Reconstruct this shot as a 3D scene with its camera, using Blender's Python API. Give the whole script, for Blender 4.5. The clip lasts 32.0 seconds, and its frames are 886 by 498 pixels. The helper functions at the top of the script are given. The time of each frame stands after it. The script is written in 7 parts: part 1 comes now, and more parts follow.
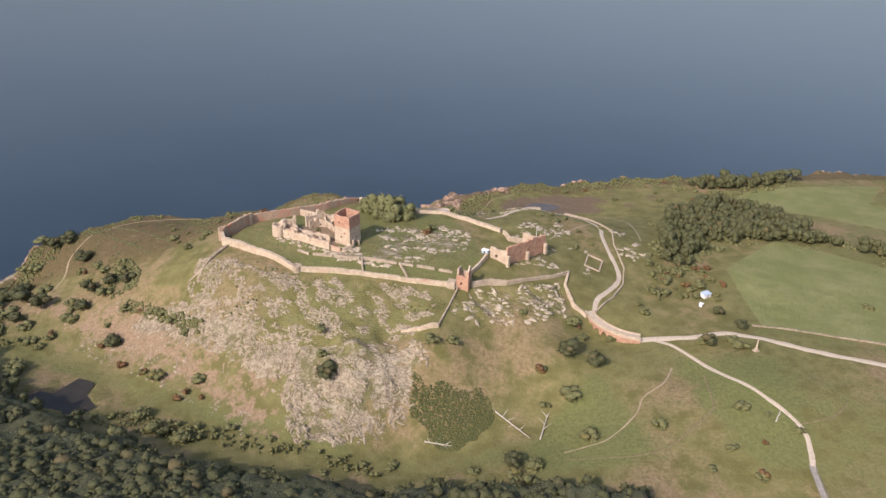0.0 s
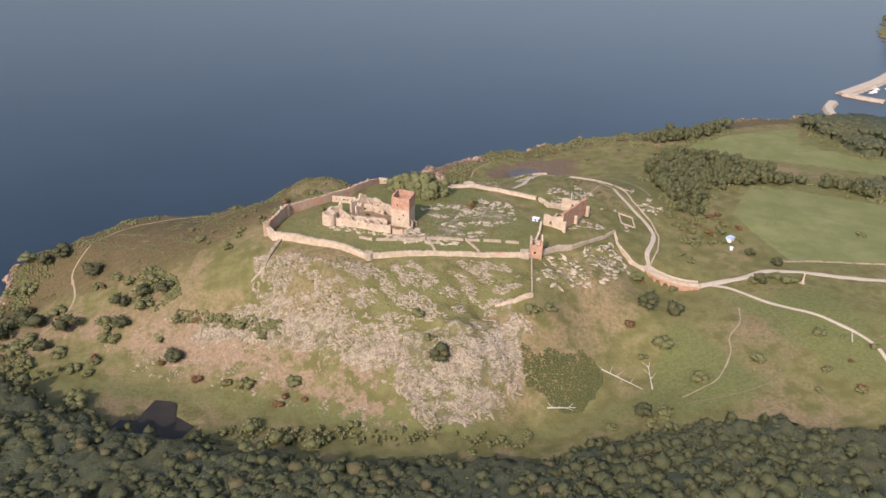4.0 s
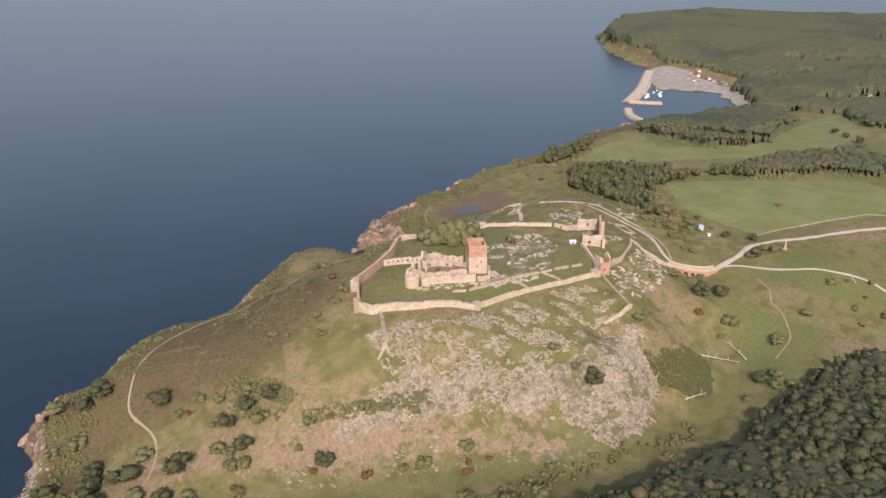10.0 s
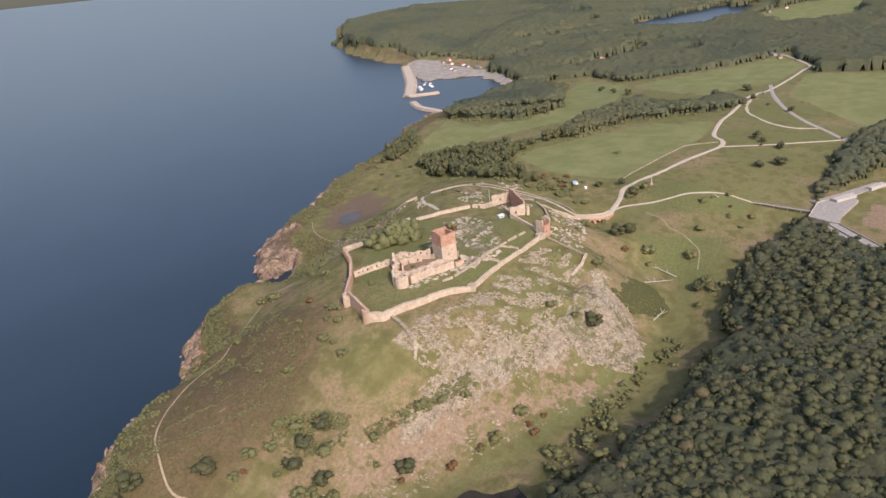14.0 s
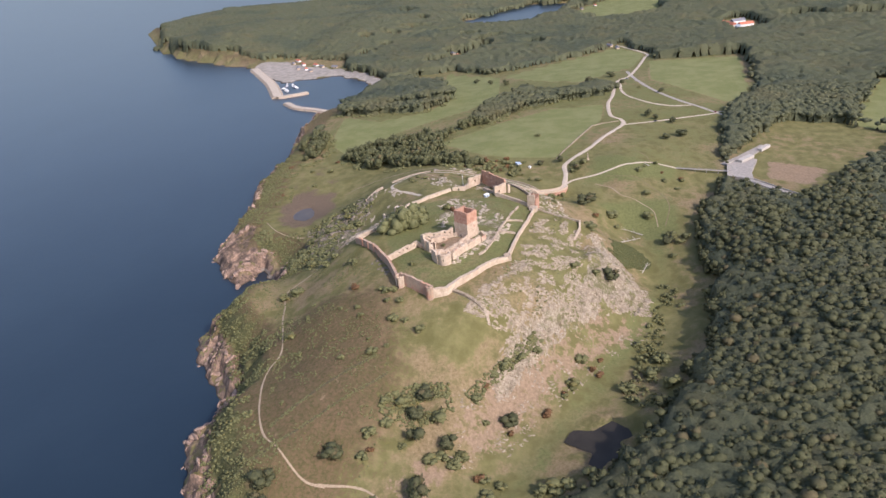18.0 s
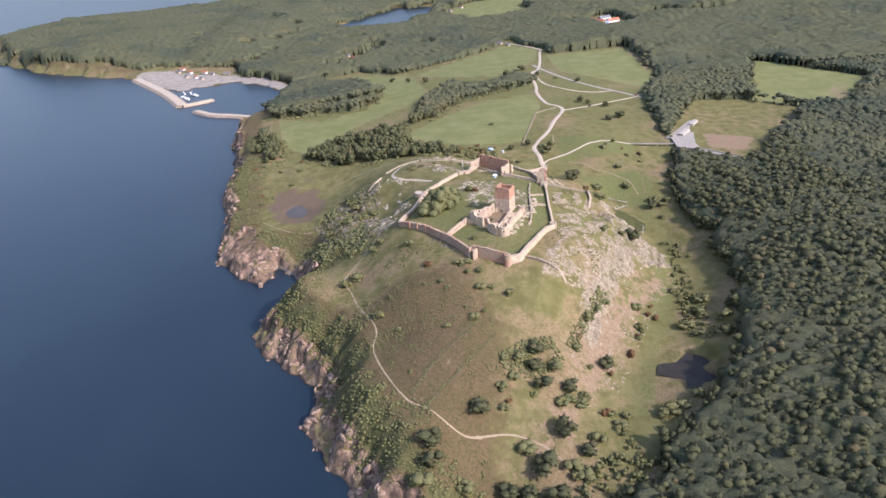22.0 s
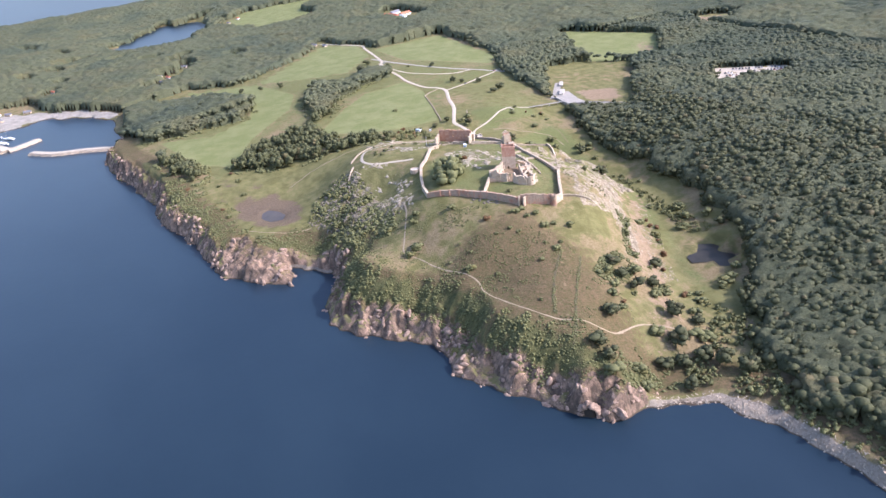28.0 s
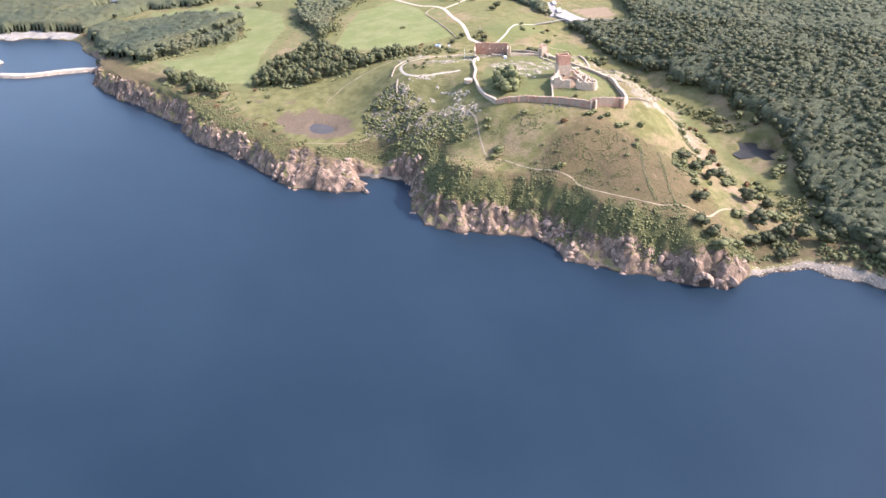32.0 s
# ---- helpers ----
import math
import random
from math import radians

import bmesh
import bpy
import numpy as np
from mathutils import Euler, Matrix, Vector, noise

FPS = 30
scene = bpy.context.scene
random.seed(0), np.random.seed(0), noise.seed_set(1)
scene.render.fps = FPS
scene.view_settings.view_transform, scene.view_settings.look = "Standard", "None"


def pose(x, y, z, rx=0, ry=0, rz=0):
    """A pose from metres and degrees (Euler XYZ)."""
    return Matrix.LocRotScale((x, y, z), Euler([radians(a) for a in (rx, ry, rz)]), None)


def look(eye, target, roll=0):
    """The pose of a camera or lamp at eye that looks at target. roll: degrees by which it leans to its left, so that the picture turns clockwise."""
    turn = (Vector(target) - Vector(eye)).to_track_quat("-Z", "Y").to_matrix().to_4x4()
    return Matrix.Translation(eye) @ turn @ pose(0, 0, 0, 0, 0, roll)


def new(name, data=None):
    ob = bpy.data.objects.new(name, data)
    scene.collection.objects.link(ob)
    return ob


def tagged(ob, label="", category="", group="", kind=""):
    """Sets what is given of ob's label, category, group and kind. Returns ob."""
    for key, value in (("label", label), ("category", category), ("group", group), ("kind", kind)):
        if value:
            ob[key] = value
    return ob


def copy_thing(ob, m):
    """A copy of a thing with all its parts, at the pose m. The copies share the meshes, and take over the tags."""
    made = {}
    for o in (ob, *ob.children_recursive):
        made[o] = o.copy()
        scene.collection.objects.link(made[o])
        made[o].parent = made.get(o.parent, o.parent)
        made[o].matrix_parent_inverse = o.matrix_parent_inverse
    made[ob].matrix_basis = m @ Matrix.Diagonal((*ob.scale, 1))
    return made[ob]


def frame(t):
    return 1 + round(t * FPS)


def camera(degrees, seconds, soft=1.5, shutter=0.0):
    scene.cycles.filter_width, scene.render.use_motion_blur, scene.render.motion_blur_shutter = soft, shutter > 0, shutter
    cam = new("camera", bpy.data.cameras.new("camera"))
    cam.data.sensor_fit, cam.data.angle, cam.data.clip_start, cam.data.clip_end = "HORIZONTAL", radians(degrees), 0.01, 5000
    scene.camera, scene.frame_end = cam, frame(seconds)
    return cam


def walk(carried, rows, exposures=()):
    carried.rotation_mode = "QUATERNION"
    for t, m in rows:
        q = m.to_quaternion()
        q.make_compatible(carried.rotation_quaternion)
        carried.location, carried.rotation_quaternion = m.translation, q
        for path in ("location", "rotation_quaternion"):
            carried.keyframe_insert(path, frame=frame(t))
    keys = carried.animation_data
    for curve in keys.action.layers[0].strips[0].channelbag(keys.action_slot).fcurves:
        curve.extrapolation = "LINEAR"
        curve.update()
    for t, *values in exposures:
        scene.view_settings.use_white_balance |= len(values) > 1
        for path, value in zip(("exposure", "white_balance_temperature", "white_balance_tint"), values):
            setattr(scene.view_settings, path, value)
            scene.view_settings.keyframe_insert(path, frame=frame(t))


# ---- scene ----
cam = camera(61.7, 32.0)
PLAN = 0.74  # metres for each unit of the plan in which everything below is drawn
PATH = [
    (0, (3.214, -3.025, 310.906), (3.246, -1.207, 310.073), 1.4),
    (0.5, (-18.43, -2.128, 310.978), (-18.381, -0.326, 310.112), 0.8),
    (1, (-40.008, -1.08, 311.074), (-39.935, 0.711, 310.187), 0.3),
    (1.5, (-61.399, 0.367, 311.194), (-61.281, 2.147, 310.288), 0.4),
    (2, (-82.68, 2.392, 311.34), (-82.505, 4.155, 310.411), 0.5),
    (2.5, (-103.839, 5.021, 311.537), (-103.604, 6.77, 310.595), 0.5),
    (3, (-124.876, 8.447, 311.768), (-124.589, 10.203, 310.855), -0.4),
    (3.5, (-145.743, 12.898, 312.056), (-145.349, 14.64, 311.155), 1.1),
    (5.5, (-229.018, 35.594, 314.429), (-228.39, 37.263, 313.522), -0.7),
    (6, (-249.57, 42.39, 314.72), (-248.867, 44.033, 313.821), -1.0),
    (6.5, (-269.903, 50.169, 315.006), (-269.119, 51.788, 314.132), -1.5),
    (7, (-290.171, 58.817, 315.344), (-289.306, 60.408, 314.496), -2.5),
    (7.5, (-310.431, 68.296, 315.73), (-309.489, 69.855, 314.905), -2.7),
    (8, (-330.59, 78.665, 316.188), (-329.609, 80.213, 315.387), -3.0),
    (8.5, (-350.552, 89.96, 316.696), (-349.552, 91.509, 315.921), -3.2),
    (9, (-370.188, 102.198, 317.227), (-369.216, 103.744, 316.412), -3.2),
    (9.5, (-389.475, 115.105, 317.792), (-388.397, 116.575, 316.969), -1.0),
    (10, (-408.45, 128.431, 318.377), (-407.298, 129.864, 317.59), -0.9),
    (10.5, (-426.778, 142.225, 318.967), (-425.551, 143.586, 318.165), -1.7),
    (11, (-444.461, 156.454, 319.582), (-443.131, 157.72, 318.789), -2.0),
    (11.5, (-461.667, 171.169, 320.212), (-460.239, 172.341, 319.446), -2.1),
    (12, (-478.63, 186.562, 320.868), (-477.129, 187.625, 320.083), -1.6),
    (12.5, (-495.26, 202.881, 321.545), (-493.771, 203.948, 320.742), -3.1),
    (13, (-511.436, 220.059, 322.232), (-509.888, 221.033, 321.424), -3.9),
    (13.5, (-527.104, 238.016, 322.926), (-525.493, 238.89, 322.127), -4.6),
    (14, (-542.494, 256.858, 323.577), (-540.887, 257.741, 322.779), -6.0),
    (14.5, (-557.007, 276.335, 324.225), (-555.398, 277.205, 323.416), -6.5),
    (15, (-570.535, 296.331, 324.905), (-568.905, 297.154, 324.087), -6.6),
    (15.5, (-582.912, 316.799, 325.821), (-581.231, 317.508, 325.003), -5.7),
    (17.5, (-628.908, 401.731, 334.18), (-627.146, 402.197, 333.356), -4.5),
    (18, (-639.443, 423.533, 335.282), (-637.663, 423.897, 334.445), -4.8),
    (18.5, (-649.224, 445.817, 336.286), (-647.405, 446.108, 335.508), -5.6),
    (19, (-658.501, 468.72, 337.244), (-656.684, 469.042, 336.472), -7.6),
    (19.5, (-667.077, 491.85, 338.168), (-665.253, 492.162, 337.411), -7.4),
    (20, (-675.038, 515.194, 338.995), (-673.212, 515.524, 338.25), -7.6),
    (20.5, (-681.791, 538.54, 339.748), (-679.945, 538.701, 338.994), -6.3),
    (21, (-687.583, 562.357, 340.447), (-685.755, 562.385, 339.636), -5.0),
    (21.5, (-692.686, 586.456, 341.129), (-690.873, 586.425, 340.286), -4.4),
    (22, (-697.338, 610.617, 341.8), (-695.53, 610.532, 340.949), -4.1),
    (22.5, (-701.561, 634.758, 342.518), (-699.744, 634.549, 341.709), -3.0),
    (23, (-705.583, 659.232, 343.236), (-703.769, 658.876, 342.471), -2.3),
    (23.5, (-709.139, 684.008, 343.941), (-707.345, 683.553, 343.184), -2.1),
    (24, (-712.084, 709.108, 344.62), (-710.297, 708.628, 343.86), -2.9),
    (24.5, (-714.063, 734.135, 345.273), (-712.283, 733.634, 344.511), -3.3),
    (25, (-714.913, 758.898, 345.964), (-713.185, 758.267, 345.178), -2.7),
    (25.5, (-714.248, 783.283, 347.011), (-712.536, 782.673, 346.177), -4.5),
    (27.5, (-704.506, 880.404, 357.422), (-702.881, 879.638, 356.544), -6.0),
    (28, (-700.751, 905.24, 358.62), (-699.127, 904.487, 357.727), -6.7),
    (28.5, (-696.191, 930.453, 359.574), (-694.535, 929.728, 358.72), -8.1),
    (29, (-690.832, 955.757, 360.441), (-689.195, 955.027, 359.555), -8.5),
    (29.5, (-684.783, 980.744, 361.222), (-683.165, 980.005, 360.308), -7.8),
    (30, (-677.966, 1005.138, 361.897), (-676.387, 1004.371, 360.938), -6.8),
    (30.5, (-670.463, 1028.763, 362.441), (-668.925, 1027.957, 361.448), -5.4),
    (31, (-662.473, 1051.946, 362.863), (-660.997, 1051.076, 361.83), -4.0),
    (31.5, (-654.263, 1074.948, 363.143), (-652.835, 1074.028, 362.087), -3.7),
    (32, (-646.067, 1097.949, 363.298), (-644.665, 1096.996, 362.236), -4.1),
]
walk(cam, [(t, look(Vector(eye) * PLAN, Vector(target) * PLAN, roll)) for t, eye, target, roll in PATH],
     [(0, 0.46, 6400, 22), (6, 0.44, 6400, 23), (13, 0.40, 6350, 24), (19, 0.57, 5950, 25), (22, 0.76, 5850, 25), (25, 1.05, 5600, 24), (28, 1.2, 5600, 25), (32, 1.62, 5900, 24)])
SUN_FROM = Vector((-0.62, -0.78, 0.0)).normalized()
SUN_UP = radians(37)
world = bpy.data.worlds.new("sky")
scene.world = world
world.use_nodes = True
_n = world.node_tree.nodes
sky = _n.new("ShaderNodeTexSky")
sky.sky_type = "NISHITA"
sky.sun_disc = False
sky.sun_elevation = SUN_UP
sky.sun_rotation = math.atan2(SUN_FROM.x, SUN_FROM.y)
sky.air_density, sky.dust_density, sky.ozone_density = 1.3, 2.5, 1.0
_n["Background"].inputs["Strength"].default_value = 0.15
world.node_tree.links.new(sky.outputs[0], _n["Background"].inputs["Color"])
sun_data = bpy.data.lights.new("sun", "SUN")
sun_data.energy, sun_data.angle, sun_data.color = 3.1, radians(0.53), (1.0, 0.93, 0.82)
sun = new("sun", sun_data)
sun.matrix_world = look(SUN_FROM * 100 + Vector((0, 0, 100 * math.tan(SUN_UP))), (0, 0, 0))
scene.view_settings.exposure = 0.0

# ---- the lie of the land ----
# the waterline, from the southern shore northwards past the harbour and round the far side of the island
COAST_SOUTH = [(-2500, -900), (-1300, 180), (-800, 430), (-620, 520), (-515, 545), (-482, 545), (-457, 546), (-423, 550), (-399, 562), (-388, 584), (-377, 605),
               (-376, 625), (-368, 636), (-355, 634), (-352, 648), (-339, 653), (-321, 666), (-297, 677), (-272, 690), (-255, 697), (-233, 690), (-205, 696)]
COAST_WEST = [(-180, 712), (-150, 741), (-118, 753), (-84, 752), (-58, 735), (-37, 719), (-22, 722), (2, 740), (20, 753), (-14, 766), (4, 790), (43, 817),
              (105, 831), (151, 829), (197, 840), (235, 850), (286, 853), (315, 848), (360, 857), (430, 866), (500, 884), (588, 891), (650, 872)]
COAST_NORTH = [(700, 850), (790, 855), (880, 849), (955, 905), (1000, 965), (990, 1010), (945, 1078), (1025, 1165), (1150, 1240), (1239, 1388), (1320, 1508), (1486, 1672), (1870, 1926),
               (2500, 1750), (2700, 1000), (2560, 110), (2450, -700), (2150, -1690), (1500, -3000), (-2500, -3000)]
COAST = COAST_SOUTH + COAST_WEST + COAST_NORTH

# form lines of the relief: x, y, height
HILL_TOP = [(-164, 528, 69), (-130, 506, 72.5), (-98, 482, 70.5), (-40, 466, 67), (45, 545, 71.5), (16, 586, 73.5), (-30, 606, 69), (-105, 588, 72), (-148, 564, 71.5), (-75, 520, 77), (-40, 512, 75.5), (-15, 545, 74.5), (-60, 565, 75), (20, 520, 72), (-121, 531, 76.5), (-95, 545, 77), (-58, 614, 71)]
NORTH_TERRACE = [(92, 628, 64), (70, 612, 66), (132, 604, 63), (112, 565, 66), (145, 560, 60), (152, 520, 52), (108, 500, 60), (118, 448, 38), (134, 466, 45)]
EAST_SLOPE = [(-25, 424, 47)]
SLOPE_FOOT = [(-218, 452, 9)]
VALLEY = [(-385, 560, 3), (-350, 500, 5), (-290, 458, 6), (-245, 432, 6), (-215, 418, 6), (-150, 392, 7), (-60, 350, 7), (10, 335, 10), (70, 340, 18), (115, 335, 29), (160, 365, 40), (220, 416, 48)]
FOREST_SIDE = [(-300, 410, 16), (-240, 370, 22), (-150, 330, 22), (-50, 290, 26), (50, 240, 32), (185, 255, 33), (176, 297, 30), (0, 150, 36), (113, 24, 32), (-200, 200, 42),
               (-400, 350, 34), (-420, 470, 14), (-600, 300, 50), (-300, 0, 50)]
WEST_SPUR = [(-207, 640, 41), (-190, 560, 60), (-262, 562, 40), (-288, 568, 29), (-316, 527, 13), (-250, 610, 46)]
CLIFF_TOP = [(-210, 668, 40), (-60, 690, 34), (25, 640, 46)]
NORTH_SHELF = [(68, 744, 23), (140, 728, 23), (30, 770, 16), (160, 800, 22), (90, 685, 36), (150, 680, 32), (200, 780, 26), (320, 750, 29), (314, 614, 43), (200, 640, 44), (420, 800, 31), (500, 850, 26),
               (600, 850, 22), (450, 700, 36), (600, 650, 36), (800, 700, 16), (860, 800, 6)]
FIELDS = [(210, 490, 46), (206, 446, 45), (300, 415, 48), (385, 368, 46), (606, 371, 43), (500, 500, 42), (700, 500, 35), (1013, 318, 28), (1240, 70, 34), (494, -186, 34), (240, 208, 34), (320, 190, 37), (75, -92, 34), (900, 600, 18), (1000, 900, 6), (1100, 800, 14)]
FAR_LAND = [(1200, 1150, 12), (1350, 1250, 50), (1600, 1500, 70), (1300, 900, 12), (1780, 620, 9), (1560, 690, 9), (1950, 520, 10), (1600, 420, 22), (2000, 300, 40), (1800, -300, 50), (2400, -400, 30), (2200, -1400, 30),
            (1000, -900, 70), (0, -1200, 80), (1500, -2500, 60), (-1200, -900, 70), (-2400, -2800, 60), (2500, 900, 20), (2300, 1500, 20)]
ROCK_BROW = [(-70, 430, 52.4), (87, 415, 40.1), (6, 361, 9), (-87, 396, 23.5), (-125, 442, 48.1), (-18, 373, 9.7), (41, 414, 39.2), (58, 492, 69.1), (-57, 385, 25.4), (-129, 457, 55.5), (-92, 436, 50.1), (-122, 424, 31), (-96, 393, 15.8), (-27, 396, 38.6), (-128, 470, 66.9), (76, 381, 19.1), (53, 429, 45.1), (24, 455, 63.2), (84, 469, 58.7), (-47, 401, 46.4), (-18, 395, 33.9), (5, 415, 54.8), (41, 392, 25.8)]
SPUR_SIDE = [(-152, 424, 14.1), (-228, 472, 12.1), (-369, 579, -1.9), (-241, 514, 34.4), (-280, 487, 9.3), (-189, 433, 11.9), (-167, 498, 65), (-324, 580, 16.6), (-348, 568, 2.8), (-227, 578, 51.7), (-239, 524, 33.5), (-165, 459, 38.8), (-215, 509, 42.9)]
SEAWARD_SLOPE = [(-290, 623, 39.1), (-185, 647, 44.3), (-119, 669, 42.8), (-300, 607, 38.2), (-149, 707, 40.2), (-346, 642, 22), (-75, 635, 60.9), (-168, 614, 61.1), (-89, 712, 43.3), (-165, 692, 35.5), (-172, 660, 39.3), (-288, 653, 41.9), (-352, 623, 27), (-368, 619, 14), (-78, 656, 48.5), (-265, 658, 39.9)]
CRAG_SIDE = [(312, 799, 28.8), (117, 728, 22.9), (132, 805, 22.8), (52, 776, 20.9), (25, 744, 12.4), (12, 723, 10), (-19, 710, 25.9), (15, 677, 42.6), (47, 806, 11.8)]
VALLEY_HEAD = [(169, 398, 38.8), (152, 407, 39.4), (195, 379, 48.1)]


def seg_dist(px, py, line):
    """Distance from points to a polyline, and the share of the way along it."""
    best = np.full(px.shape, 1e9)
    for (ax, ay), (bx, by) in zip(line[:-1], line[1:]):
        dx, dy = bx - ax, by - ay
        k = np.clip(((px - ax) * dx + (py - ay) * dy) / (dx * dx + dy * dy + 1e-9), 0, 1)
        best = np.minimum(best, np.hypot(px - ax - k * dx, py - ay - k * dy))
    return best


def inside(px, py, poly):
    r = np.zeros(px.shape, bool)
    for (ax, ay), (bx, by) in zip(poly, poly[1:] + poly[:1]):
        if ay != by:
            r ^= ((ay > py) != (by > py)) & (px < (bx - ax) * (py - ay) / (by - ay) + ax)
    return r


def smooth(v):
    v = np.clip(v, 0, 1)
    return v * v * (3 - 2 * v)


RNG = np.random.RandomState(7)
LATTICE = RNG.rand(256, 256)


def vnoise(x, y, size, seed=0):
    """Smooth value noise from 0 to 1, with cells of that size."""
    u, v = x / size + 13.7 * seed, y / size + 7.3 * seed
    i, j = np.floor(u).astype(int), np.floor(v).astype(int)
    f, g = smooth(u - i), smooth(v - j)
    i0, i1, j0, j1 = i % 256, (i + 1) % 256, j % 256, (j + 1) % 256
    return (LATTICE[i0, j0] * (1 - f) + LATTICE[i1, j0] * f) * (1 - g) + (LATTICE[i0, j1] * (1 - f) + LATTICE[i1, j1] * f) * g


FORMS = np.array(HILL_TOP + NORTH_TERRACE + EAST_SLOPE + SLOPE_FOOT + VALLEY + FOREST_SIDE + WEST_SPUR + CLIFF_TOP + NORTH_SHELF + FIELDS + FAR_LAND + ROCK_BROW + SPUR_SIDE + SEAWARD_SLOPE + CRAG_SIDE + VALLEY_HEAD, float)


def _kernel(r):
    return np.where(r > 1e-9, r * r * np.log(r + 1e-9), 0.0)


def _fit_forms():
    p = FORMS[:, :2] / 100
    n = len(p)
    a = np.zeros((n + 3, n + 3))
    a[:n, :n] = _kernel(np.hypot(p[:, None, 0] - p[None, :, 0], p[:, None, 1] - p[None, :, 1])) + 0.002 * np.eye(n)
    a[:n, n], a[:n, n + 1:], a[n, :n], a[n + 1:, :n] = 1, p, 1, p.T
    return p, np.linalg.solve(a, np.concatenate([FORMS[:, 2], np.zeros(3)]))


FORM_P, FORM_W = _fit_forms()


def land(x, y, rough=True):
    """Height of the ground at arrays x, y."""
    x, y = np.asarray(x, float), np.asarray(y, float)
    h = np.empty(x.shape)
    xf, yf, hf = x.ravel(), y.ravel(), h.ravel()
    for k in range(0, len(xf), 20000):
        u, v = xf[k:k + 20000] / 100, yf[k:k + 20000] / 100
        r = np.hypot(u[:, None] - FORM_P[None, :, 0], v[:, None] - FORM_P[None, :, 1])
        hf[k:k + 20000] = _kernel(r) @ FORM_W[:-3] + FORM_W[-3] + FORM_W[-2] * u + FORM_W[-1] * v
    h = hf.reshape(x.shape)
    d = seg_dist(x, y, COAST)
    shore = np.where(inside(x, y, COAST), d, -d)
    d2 = shore + 9 * (vnoise(x, y, 21, 3) - 0.5) + 5 * (vnoise(x, y, 8, 4) - 0.5)
    h = np.maximum(h, 1.5) * (1 - 0.6 * smooth((x - 980) / 160) * smooth((y - 1060) / 120))
    wide = np.clip(h * 0.85, 14, 38)
    slack = smooth((x + 348) / 25) * (1 - smooth((x + 75) / 45))  # the western cliffs lean back under their scrub
    cliff = (1 - slack) * smooth((d2 + 3) / wide) ** 0.62 + slack * (1 - (1 - np.clip((d2 + 2) / 44, 0, 1)) ** 1.3)
    out = h * cliff - 3.0 * (1 - smooth((d2 + 12) / 14))
    if rough:
        zone = smooth((d2 + 2) / 10) * (1 - smooth((d2 - wide * 0.45) / 18)) * np.clip(h / 25, 0, 1)
        ridge = np.abs(vnoise(x + 0.6 * y, y - 0.6 * x, 19, 5) - 0.5) * 1.7 + 0.8 * np.abs(vnoise(x - 0.3 * y, y + 0.3 * x, 8.5, 6) - 0.5) * 2 + 0.5 * vnoise(x, y, 4.3, 7)
        out = out + zone * (ridge - 0.95) * 7
        along, across = 0.9 * x + 0.43 * y, 0.9 * y - 0.43 * x  # clefts that run down the leaning cliffs
        cleft = np.abs(vnoise(along, across * 0.22, 17, 71) - 0.5) * 2 + 0.6 * np.abs(vnoise(along, across * 0.25, 7, 72) - 0.5) * 2
        out = out + slack * smooth((d2 + 1) / 9) * (1 - smooth((d2 - 18) / 22)) * (cleft - 0.75) * 6
        out = out + ((vnoise(x, y, 34, 1) - 0.5) * 2.0 * smooth(d2 / 40) + (vnoise(x, y, 9, 2) - 0.5) * 0.7 * smooth(d2 / 20)) * (1 - smooth((x - 240) / 200))  # the pastures lie smooth
    return out

